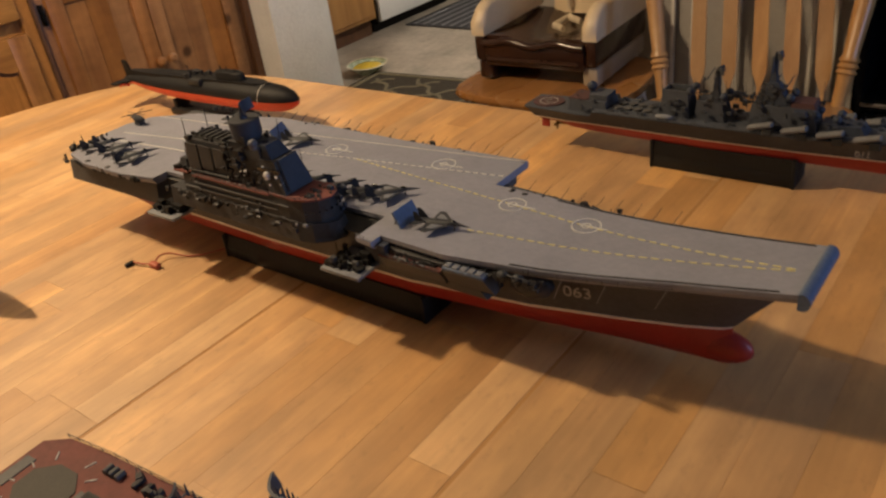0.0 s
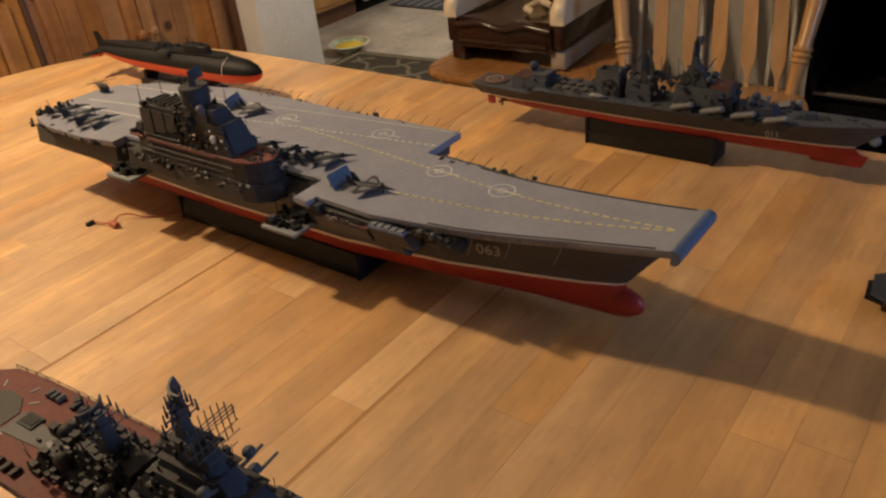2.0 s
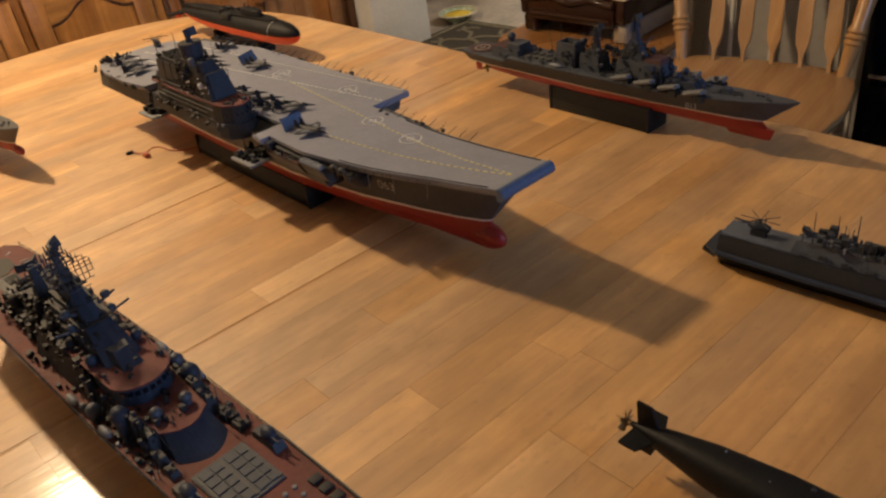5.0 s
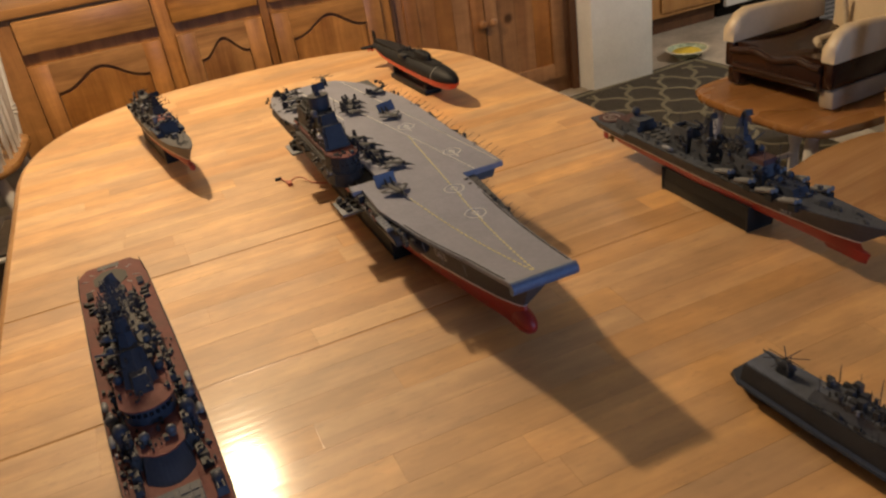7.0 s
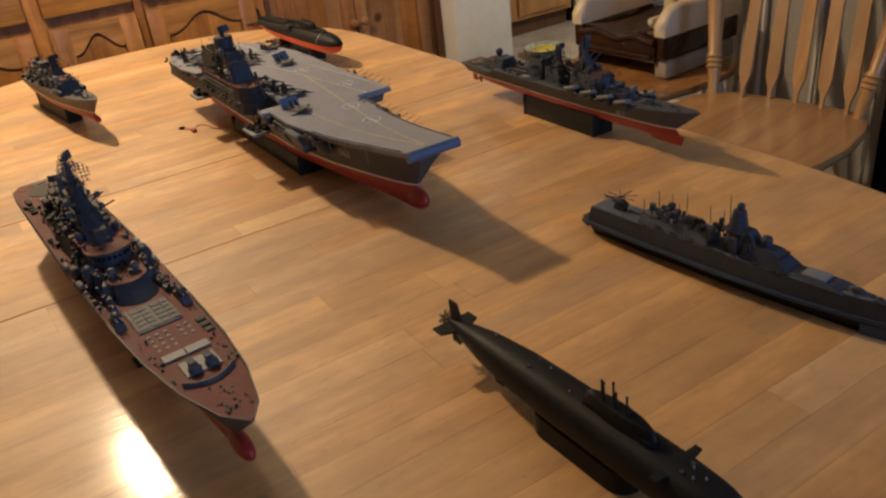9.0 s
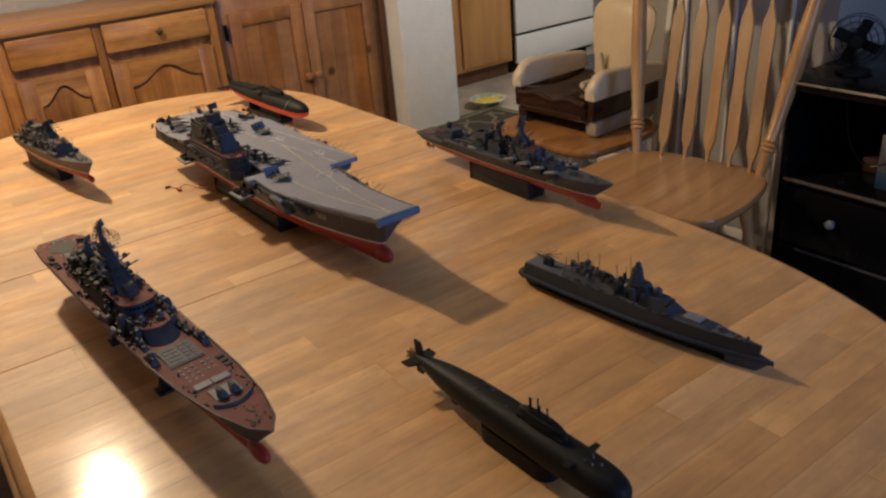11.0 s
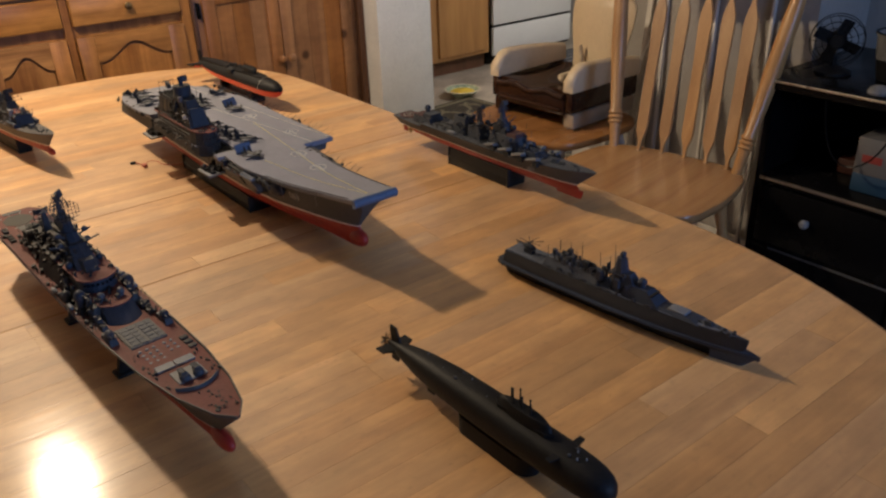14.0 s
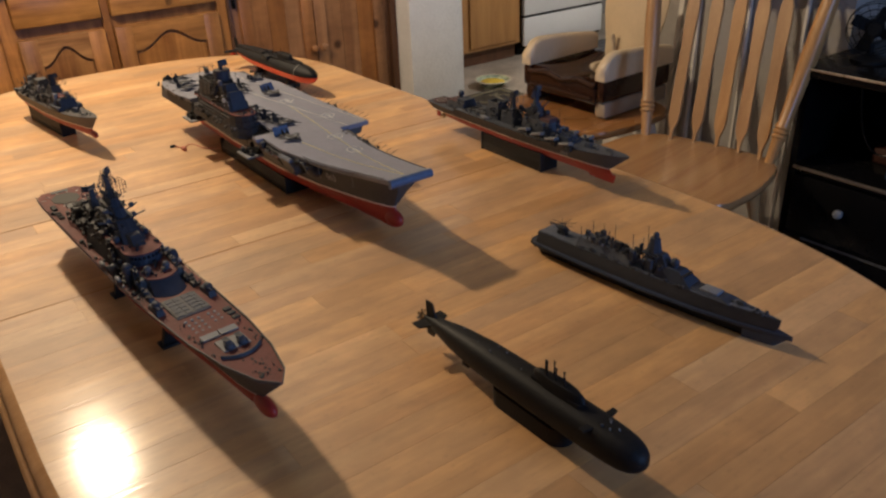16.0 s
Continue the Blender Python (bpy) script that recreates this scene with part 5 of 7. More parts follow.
ball(bul, (0.232, -0.0585, ZD - 0.020), 0.0135, 1.6, 0.8, 1.0, 14, 10)
part("sponson", bul, M_TOPSIDE, carrier, "rounded dark gun sponson", smooth=60)
for x in (0.218, 0.232):
    gb = B()
    ball(gb, (x, -0.0765, ZD - 0.0065), 0.0048, 1.2, 0.9, 0.9, 10, 7)
    tube(gb, (x + 0.002, -0.0765, ZD - 0.005), (x + 0.012, -0.0800, ZD - 0.0035), 0.0009, 0.0007, 6)
    part("gun_mount", gb, M_JET, carrier, "small domed gun mount", smooth=60)
greebles(carrier, random.Random(21), 34, 0.209, 0.252, -0.0795, -0.0690, ZD - 0.011, 0.0019, M_CLUTTER)
greebles(carrier, random.Random(22), 40, -0.436, -0.27, -0.094, -0.087, ZD - 0.006, 0.0022, M_CLUTTER)
greebles(carrier, random.Random(23), 60, -0.40, 0.10, 0.104, 0.1125, ZD - 0.004, 0.0018, M_CLUTTER)
greebles(carrier, random.Random(24), 26, 0.13, 0.26, 0.043, 0.051, ZD - 0.002, 0.0016, M_CLUTTER)
greebles(carrier, random.Random(25), 22, -0.446, -0.42, -0.075, -0.02, ZD, 0.0024, M_CLUTTER)
for i in range(34):
    x = -0.30 + i * 0.0185
    y = float(np.interp(x, PX, PY))
    part("aerial", tube(B(), (x, y, deck_z(x) - 0.002), (x + 0.004, y + 0.013, deck_z(x) + 0.006), 0.0004, 0.00025, 4), M_DARKGREY, carrier)
railing(carrier, [(0.21, -0.0735, ZD - 0.007), (0.25, -0.068, ZD - 0.006), (0.35, -0.050, ZD)], 0.004, M_DARKGREY)
railing(carrier, [(0.0690, -0.0885, ZD), (0.0875, -0.0905, ZD)], 0.004, M_LIGHTGREY, 0.005)
railing(carrier, [(0.0905, -0.0870, ZD - 0.015), (0.1595, -0.0870, ZD - 0.015)], 0.004, M_DARKGREY, 0.006)
# folded rods at the bow, dark gutters along the deck edge
for x in (0.185, 0.200, 0.216, 0.265, 0.30, 0.345):
    y = float(np.interp(x, SX, SY))
    part("folded_aerial", tube(B(), (x, y - 0.0012, deck_z(x) - 0.006), (x - 0.012, y + 0.006, deck_z(x) - 0.030), 0.0005, 0.0004, 5), M_LIGHTGREY, carrier)
for side, ex, ey, x0, x1 in ((1, SX, SY, 0.22, 0.42), (-1, PX, PY, 0.20, 0.425)):
    n = 14
    gut = B()
    loft(gut, [[(x, float(np.interp(x, ex, ey)) + side * o, deck_z(x) + h) for o, h in ((0.0016, -0.0004), (0.0030, -0.0004), (0.0030, 0.0007), (0.0016, 0.0007))] for x in [x0 + (x1 - x0) * k / n for k in range(n + 1)]], closed=True)
    part("deck_gutter", gut, M_DARK, carrier, "dark gutter along the deck edge", smooth=30)
# rudders, shafts
for s in (-0.02, 0.02):
    part("rudder", box(B(), -0.418, -0.400, s - 0.0015, s + 0.0015, 0.018, 0.045, 0.001), M_RED, carrier)


def jet(x, y, turn, z=ZD, s=1.0, folded=False):
    """A small twin-tail aircraft, nose along local x."""
    m = Matrix.Translation((x, y, z)) @ Euler((0, 0, radians(turn))).to_matrix().to_4x4() @ Matrix.Scale(s, 4)
    f = B()
    rows = []
    for px, w, h, zc in ((-0.026, 0.0035, 0.0018, 0.0062), (-0.012, 0.0048, 0.0024, 0.0062), (0.004, 0.0045, 0.0028, 0.0066), (0.014, 0.0022, 0.0026, 0.0072), (0.022, 0.0013, 0.0014, 0.0066), (0.031, 0.0002, 0.0002, 0.0056)):
        rows.append([m @ Vector((px, w * math.cos(a), zc + h * math.sin(a))) for a in [k * math.pi / 4 for k in range(8)]])
    loft(f, rows, closed=True)
    ac = part("aircraft", f, M_JET, carrier, "grey model fighter aircraft on the deck", smooth=50)
    for sd in (-1, 1):
        wv = B()
        span = 0.011 if folded else 0.0205
        prism(wv, [(0.012, sd * 0.003), (-0.006, sd * span), (-0.012, sd * span), (-0.012, sd * 0.003)][::sd], 0.0058, 0.0066, m=m)
        part("wing", wv, M_JET, ac, smooth=0)
        if folded:
            fw = B()
            prism(fw, [(-0.004, 0.0), (-0.012, 0.0), (-0.0115, 0.010), (-0.007, 0.010)], -0.0004, 0.0004, m=m @ Matrix.Translation((0, sd * 0.011, 0.0062)) @ Euler((math.pi / 2 - sd * 0.15, 0, 0)).to_matrix().to_4x4())
            part("folded_wing", fw, M_JET, ac, smooth=0)
        else:
            pt = B()
            prism(pt, [(0.004, sd * 0.006), (-0.004, sd * 0.014), (-0.009, sd * 0.014), (-0.008, sd * 0.006)][::sd], 0.0066, 0.0069, m=m)
            part("camouflage_patch", pt, M_LIGHTGREY, ac, "pale grey camouflage patch", smooth=0)
        tv = B()
        prism(tv, [(-0.016, sd * 0.004), (-0.026, sd * 0.0105), (-0.030, sd * 0.0105), (-0.027, sd * 0.004)][::sd], 0.0058, 0.0064, m=m)
        part("tailplane", tv, M_JET, ac, smooth=0)
        fv = B()
        mm = m @ Matrix.Translation((-0.021, sd * 0.0045, 0.0066)) @ Euler((math.pi / 2, 0, 0)).to_matrix().to_4x4()
        prism(fv, [(-0.006, 0), (0.005, 0), (-0.003, 0.010), (-0.007, 0.010)], -0.0004, 0.0004, m=mm)
        part("tail_fin", fv, M_JET, ac, smooth=0)
    for gx, gy in ((0.014, 0), (-0.006, 0.004), (-0.006, -0.004)):
        g = B()
        tube(g, m @ Vector((gx, gy, 0)), m @ Vector((gx, gy, 0.006)), 0.0007, 0.0006, 5)
        part("undercarriage", g, M_DARKGREY, ac)
    cb = B()
    ball(cb, m @ Vector((0.013, 0, 0.0092)), 0.0024 * s, 1.8, 0.7, 0.7, 8, 6)
    part("canopy", cb, M_GLASSDARK, ac, smooth=60)
    return ac


for x, y, a, fo in ((-0.398, -0.052, 62, True), (-0.362, -0.050, 58, False), (-0.318, -0.058, 66, False), (-0.088, -0.026, 46, True), (-0.050, -0.022, 44, True), (-0.014, -0.022, 48, True), (0.018, -0.020, 42, True),
                    (0.048, -0.012, 40, False), (-0.146, 0.054, 12, False), (0.132, -0.043, 8, False), (-0.262, 0.028, 30, True), (-0.236, 0.018, 34, True), (-0.210, 0.012, 38, True), (-0.294, 0.082, 120, False)):
    jet(x, y, a, ZD, 0.92, fo)
hl = B()
ball(hl, (-0.425, 0.020, ZD + 0.008), 0.006, 2.2, 0.8, 0.9, 10, 8)
tube(hl, (-0.432, 0.020, ZD + 0.009), (-0.448, 0.020, ZD + 0.011), 0.0018, 0.0008, 6)
for a in range(0, 180, 60):
    c, s = math.cos(radians(a)), math.sin(radians(a))
    tube(hl, (-0.425 - 0.02 * c, 0.02 - 0.02 * s, ZD + 0.0155), (-0.425 + 0.02 * c, 0.02 + 0.02 * s, ZD + 0.0155), 0.0005, 0.0005, 4)
box(hl, -0.431, -0.419, 0.016, 0.024, ZD, ZD + 0.004)
part("helicopter", hl, M_JET, carrier, "small grey model helicopter on the deck")


def deflector(x, y, turn, w=0.03, h=0.018):
    bm = B()
    m = Matrix.Translation((x, y, ZD)) @ Euler((0, 0, radians(turn))).to_matrix().to_4x4() @ Euler((0, radians(-28), 0)).to_matrix().to_4x4()
    box(bm, -0.001, 0.001, -w / 2, w / 2, 0, h, 0, m)
    d = part("blast_deflector", bm, M_BLUE, carrier, "raised blue blast deflector", smooth=0)
    for s in (-0.3, 0.3):
        st = B()
        tube(st, m @ Vector((-0.001, s * w, h * 0.7)), Vector((m @ Vector((-0.001, s * w, h * 0.7))).to_tuple()[:2] + (ZD,)) + m.to_3x3() @ Vector((-0.008, 0, 0)), 0.0008, 0.0008, 5)
        part("strut", st, M_DARKGREY, d)


deflector(0.098, -0.046, 0, 0.028, 0.017)
deflector(-0.186, 0.060, 20, 0.032, 0.016)
cradle(carrier, -0.19, 0.105, 0.056, 0.038, 0.028, "long black stand under the carrier model")

# wire lying on the table
wire = bpy.data.curves.new("wire", "CURVE")
wire.dimensions, wire.bevel_depth = "3D", 0.0010
sp = wire.splines.new("BEZIER")
pts = ((0.060, 0.415, 0.758), (0.030, 0.440, 0.754), (0.000, 0.470, 0.752), (-0.020, 0.500, 0.757), (-0.034, 0.497, 0.755), (-0.044, 0.525, 0.753))
sp.bezier_points.add(len(pts) - 1)
for bp_, p in zip(sp.bezier_points, pts):
    bp_.co, bp_.handle_left_type, bp_.handle_right_type = p, "AUTO", "AUTO"
tmp = new("wire_source", wire)
me = bpy.data.meshes.new_from_object(tmp.evaluated_get(bpy.context.evaluated_depsgraph_get()))
bpy.data.objects.remove(tmp)
me.materials.append(M_PINKWIRE)
wobj = tagged(new("electric_wire", me), "thin red-brown wire with plugs lying on the table", "wire")
bm = B()
box(bm, -0.040, -0.032, 0.484, 0.500, 0.7502, 0.757, 0.002)
part("plug", bm, M_PINKWIRE, wobj, "small red connector")
bm = B()
box(bm, -0.054, -0.042, 0.524, 0.529, 0.7502, 0.755, 0.0015)
part("plug", bm, M_STAND, wobj, "small dark connector")


# ---- red-decked battlecruiser ----
KD = 0.080
bc = thing("battlecruiser_model", "model battlecruiser with red-brown deck and crowded superstructure", "model ship", ship_pose(-0.303, -0.145, 3.8))


def kd(x):
    return KD + 0.011 * max(0.0, (x - 0.05) / 0.3) ** 1.5


KST = [
    (-0.349, -0.006, 0.03, 0.006, 0.050, 0.018, 0.027, KD), (-0.336, -0.002, 0.03, 0.007, 0.046, 0.021, 0.0375, KD), (-0.30, 0, 0.01, 0.010, 0.036, 0.020, 0.0405, KD), (-0.15, 0, 0, 0.016, 0.032, 0.023, 0.0425, KD),
    (0.0, 0, 0, 0.017, 0.031, 0.023, 0.0425, KD), (0.12, 0, 0, 0.011, 0.031, 0.017, 0.040, kd(0.12)), (0.21, 0.008, 0, 0.006, 0.031, 0.010, 0.0355, kd(0.21)),
    (0.265, 0.020, 0.004, 0.004, 0.032, 0.007, 0.0275, kd(0.28)), (0.295, 0.040, 0.010, 0.003, 0.034, 0.002, 0.0148, kd(0.33)), (0.302, 0.053, 0.014, 0.001, 0.036, 0.0006, 0.0015, kd(0.354))]
hull(bc, KST, 0.046, M_GREY, M_RED, 0.002, "dark red lower hull")
bb = B()
ball(bb, (0.308, 0, 0.040), 0.011, 2.0, 0.7, 0.95, 14, 10)
part("bulb", bb, M_RED, bc, "red bulbous forefoot", smooth=80)
ed = [(s[0] + s[1], s[6]) for s in KST]
dkb = B()
loft(dkb, [[(x, -b + 0.0008, kd(x)), (x, b - 0.0008, kd(x)), (x, b - 0.0008, kd(x) + 0.0012), (x, -b + 0.0008, kd(x) + 0.0012)] for x, b in ed], closed=True)
part("deck", dkb, M_REDDECK, bc, "red-brown painted weather deck", smooth=20)
bw = B()
loft(bw, [[(x, s * b, kd(x)), (x, s * (b + 0.0006), kd(x) + 0.0035), (x, s * (b - 0.0006), kd(x) + 0.0035), (x, s * (b - 0.0012), kd(x))] for s in (1,) for x, b in ed[5:]], closed=True)
part("bulwark", bw, M_GREY, bc, smooth=30)
bw = B()
loft(bw, [[(x, -b, kd(x)), (x, -b - 0.0006, kd(x) + 0.0035), (x, -b + 0.0006, kd(x) + 0.0035), (x, -b + 0.0012, kd(x))] for x, b in ed[5:]], closed=True)
part("bulwark", bw, M_GREY, bc, smooth=30)
DZ = KD + 0.0012
part("helipad", prism(B(), [(-0.311 + 0.025 * math.cos(a), -0.002 + 0.021 * math.sin(a)) for a in [math.pi / 8 + k * math.pi / 4 for k in range(8)]], DZ - 0.0003, DZ + 0.0006), M_PAD, bc, "dull dark helicopter pad", smooth=0)
part("stern_plate", box(B(), -0.3515, -0.3415, -0.014, 0.012, DZ - 0.0003, DZ + 0.0007), M_GREY, bc, "grey plate at the stern edge", smooth=0)
for k in range(12):
    a = radians(30 * k + 10)
    m = Matrix.Translation((-0.311, -0.002, DZ)) @ Matrix.Rotation(a, 4, "Z")
    if abs(0.034 * math.sin(a)) < 0.033:
        part("pad_tick", box(B(), 0.0268, 0.0345, -0.0005, 0.0005, -0.0002, 0.0006, 0, m), M_NUMBER, bc, "thin white tick line", smooth=0)
for s in (-1, 1):
    for k in range(3):
        part("raft_canister", tube(B(), (-0.283 + k * 0.006, s * 0.0255, DZ + 0.0020), (-0.283 + k * 0.006, s * 0.0325, DZ + 0.0020), 0.0024, 0.0024, 9), M_GREY, bc, "grey raft canister", smooth=50)
part("ramp", prism(B(), [(-0.285, -0.0120), (-0.235, -0.0085), (-0.235, 0.0050), (-0.285, 0.0090)], DZ - 0.0003, DZ + 0.0008), M_GREY, bc, "grey ramp from the pad to the hangar", smooth=0)
hat = block(bc, "hatch", M_CLUTTER, -0.279, -0.262, -0.0015, 0.0105, DZ - 0.0005, DZ + 0.0022)
block(hat, "hatch_opening", M_DARK, -0.277, -0.264, 0.0005, 0.0090, DZ + 0.0021, DZ + 0.0028, label="black open hatch")
# forward deck
vls = block(bc, "missile_hatch_plate", M_BLUEHULL, 0.110, 0.160, -0.0225, 0.0185, kd(0.11), kd(0.15) + 0.0030, label="dark grid of missile hatches with pale strips")
for j in range(3):
    part("hatch_strip", box(B(), 0.1125, 0.1580, -0.0215 + j * 0.0185, -0.0195 + j * 0.0185, kd(0.15) + 0.0029, kd(0.15) + 0.0040), M_GREY, vls, "pale strip between the hatches", smooth=0)
for i in range(5):
    for j in range(4):
        part("hatch_cover", box(B(), 0.1130 + i * 0.0091, 0.1208 + i * 0.0091, -0.0190 + j * 0.0092 + (0.0016 if j > 1 else 0), -0.0108 + j * 0.0092 + (0.0016 if j > 1 else 0), kd(0.15) + 0.0029, kd(0.15) + 0.0039, 0.0004), M_BLUEHULL, vls, smooth=0)
for i in range(4):
    for j in (-2.4, -1.4, -0.4, 1.2, 2.2):
        if j > 1 and i == 3:
            continue
        part("deck_hatch", tube(B(), (0.172 + i * 0.0095, j * 0.0075, kd(0.19) - 0.001), (0.172 + i * 0.0095, j * 0.0075, kd(0.19) + 0.0020), 0.0019, 0.0017, 8), M_LIGHTGREY, bc)
for y0, y1 in ((-0.0215, -0.0025), (-0.0010, 0.0190)):
    block(bc, "deck_plate", M_LIGHTGREY, 0.2160, 0.2270, y0, y1, kd(0.22), kd(0.22) + 0.0034)
lp_ = block(bc, "launcher_base", M_LIGHTGREY, 0.238, 0.262, -0.0145, 0.0160, kd(0.25), kd(0.25) + 0.0030)
for y0 in (-0.0065, 0.0080):
    rl = B()
    ball(rl, (0.2585, y0, kd(0.25) + 0.0050), 0.0062, 1.05, 0.95, 0.75, 12, 8)
    box(rl, 0.2500, 0.2570, y0 - 0.0030, y0 + 0.0030, kd(0.25) + 0.0028, kd(0.25) + 0.0100)
    for j in range(3):
        tube(rl, (0.246, y0 + (j - 1) * 0.0022, kd(0.25) + 0.0092), (0.2585, y0 + (j - 1) * 0.0022, kd(0.25) + 0.0102), 0.0011, 0.0011, 6)
    part("rocket_launcher", rl, M_BLUEHULL, lp_, "dark domed rocket launcher", smooth=40)
v = B()
loft(v, [[(0.2840 - 22.0 * y * y, y, kd(0.27)), (0.2820 - 22.0 * y * y, y, kd(0.27) + 0.0052), (0.2808 - 22.0 * y * y, y, kd(0.27) + 0.0052), (0.2816 - 22.0 * y * y, y, kd(0.27))] for y in [-0.0225 + 0.0045 * k for k in range(11)]], closed=True)
part("breakwater", v, M_DARKGREY, bc, "dark curved breakwater", smooth=40)
rk = random.Random(3)
greebles(bc, rk, 30, 0.288, 0.335, -0.012, 0.012, lambda x, y: kd(x) + 0.001, 0.0011, M_CLUTTER, tall=0.8)
greebles(bc, rk, 14, 0.175, 0.27, -0.030, -0.022, lambda x, y: kd(x) + 0.001, 0.0013, M_CLUTTER)
greebles(bc, rk, 14, 0.205, 0.27, 0.021, 0.029, lambda x, y: kd(x) + 0.001, 0.0013, M_CLUTTER)
for x in (0.175, 0.186, 0.197):
    part("raft_rack", box(B(), x, x + 0.007, 0.0245, 0.0330, kd(0.18), kd(0.18) + 0.0038, 0.0006), M_CLUTTER, bc)
# forward superstructure: lower block with a bowed sloping front, rounded bridge above it
fs = block(bc, "forward_superstructure", M_TOPSIDE, -0.030, 0.068, -0.029, 0.029, DZ - 0.0005, DZ + 0.015, (0, 0.004, 0.004, 0.004), "crowded grey forward superstructure")
bowed = lambda x, w, b: [(x + b * (1 - (y / w) ** 2), y) for y in [w * (k / 5 - 1) for k in range(11)]] + [(0.062, w), (0.062, -w)]
part("front_panel", prism(B(), bowed(0.090, 0.0205, 0.014), DZ - 0.0004, DZ + 0.0155, bowed(0.070, 0.0165, 0.010)), M_BLUEGREY, fs, "sloping bowed blue-grey front", smooth=0)
part("deck_red", prism(B(), [(-0.02, -0.026), (0.070, -0.0185), (0.078, -0.008), (0.080, 0.0), (0.078, 0.008), (0.070, 0.0185), (-0.02, 0.026)], DZ + 0.0156, DZ + 0.0168), M_REDDECK, fs, "red-brown upper deck")
round_front = lambda x0, x1, w: [(x0, -w)] + [(x1 - w * 0.9 + w * 0.9 * math.cos(a), w * math.sin(a)) for a in [radians(-80 + 16 * k) for k in range(11)]] + [(x0, w)]
br = part("bridge", prism(B(), round_front(-0.045, 0.034, 0.0225), DZ + 0.0168, DZ + 0.0318, round_front(-0.045, 0.032, 0.0215)), M_BLUEGREY, bc, "rounded blue-grey bridge block", smooth=0)
for k in range(9):
    a = radians(-56 + 14 * k)
    m = Matrix.Translation((0.0128 + 0.0203 * math.cos(a), 0.0221 * math.sin(a), DZ + 0.0265)) @ Matrix.Rotation(a, 4, "Z")
    part("window", box(B(), -0.0008, 0.0008, -0.0016, 0.0016, -0.0016, 0.0016, 0, m), M_GLASSDARK, br)
part("bridge_roof", prism(B(), round_front(-0.060, 0.0355, 0.0240), DZ + 0.0320, DZ + 0.0334), M_REDDECK, br, "red-brown rounded bridge roof", smooth=0)
for x, y in ((0.055, -0.0115), (0.058, 0.0105)):
    radome(bc, x, y, DZ + 0.0165, 0.0046)
for s in (-1, 1):
    radome(bc, -0.004, s * 0.0345, DZ + 0.002, 0.0060)
    radome(bc, -0.020, s * 0.0365, DZ, 0.0036)
    w = block(bc, "wing_house", M_BLUEHULL, 0.108, 0.140, s * 0.0315 - 0.005, s * 0.0315 + 0.005, kd(0.1), kd(0.1) + 0.008, (0.003, 0.006, 0.001, 0.001))
    tb = B()
    ball(tb, (0.126, s * 0.0315, kd(0.1) + 0.0110), 0.0062, 1.3, 0.85, 0.9, 12, 8)
    for q in (-1, 1):
        tube(tb, (0.126, s * 0.0315 + q * 0.0022, kd(0.1) + 0.0120), (0.142, s * 0.0315 + q * 0.0022, kd(0.1) + 0.0135), 0.0009, 0.0007, 6)
    part("gun_mount", tb, M_BLUEGREY, w, "domed gun mount with twin barrels", smooth=50)
    dm = B()
    ball(dm, (0.034, s * 0.0285, DZ + 0.0195), 0.0078, 1.1, 0.9, 1.15, 12, 8)
    tube(dm, (0.034, s * 0.0285, DZ - 0.0005), (0.034, s * 0.0285, DZ + 0.015), 0.0062, 0.0055, 10)
    part("director_dome", dm, M_BLUEGREY, bc, "blue-grey fire director dome", smooth=60)
    greebles(bc, rk, 34, -0.03, 0.10, s * 0.0325 - 0.006, s * 0.0325 + 0.004, lambda x, y: DZ, 0.0022, M_CLUTTER, tall=1.3)
    greebles(bc, rk, 30, -0.03, 0.065, s * 0.0290 - 0.002, s * 0.0290 + 0.002, lambda x, y: DZ + rk.uniform(0.001, 0.014), 0.0017, M_CLUTTER)
    greebles(bc, rk, 12, -0.02, 0.06, s * 0.0240 - 0.002, s * 0.0240 + 0.002, DZ + 0.0165, 0.0017, M_CLUTTER)
    greebles(bc, rk, 8, -0.05, 0.09, s * 0.0350 - 0.003, s * 0.0350 + 0.003, DZ, 0.0015, M_LIGHTGREY)
    for x in (-0.036, 0.020):
        bt = B()
        ball(bt, (x, s * 0.0385, DZ + 0.005), 0.0036, 2.6, 0.9, 0.8, 10, 6)
        part("ship_boat", bt, M_LIGHTGREY, bc, "small pale ship's boat", smooth=60)
# main tower: a slim stepped pyramid
block(bc, "tower_base", M_CLUTTER, -0.128, -0.0302, -0.0300, 0.0300, DZ - 0.0005, DZ + 0.0300, (0.008, 0.0, 0.007, 0.007))
tw = prism(B(), [(-0.118, -0.0165), (-0.006, -0.0145), (0.002, 0.0), (-0.006, 0.0145), (-0.118, 0.0165)], DZ + 0.0334, DZ + 0.0560, [(-0.098, -0.0105), (-0.034, -0.0095), (-0.029, 0.0), (-0.034, 0.0095), (-0.098, 0.0105)])
tower = part("main_tower", tw, M_BLUEGREY, bc, "tall slim tapering blue-grey mast tower", smooth=0)
part("upper_tower", prism(B(), [(-0.094, -0.0088), (-0.038, -0.0078), (-0.034, 0.0), (-0.038, 0.0078), (-0.094, 0.0088)], DZ + 0.0562, DZ + 0.0800, [(-0.080, -0.0050), (-0.056, -0.0046), (-0.053, 0.0), (-0.056, 0.0046), (-0.080, 0.0050)]), M_BLUEGREY, tower, smooth=0)
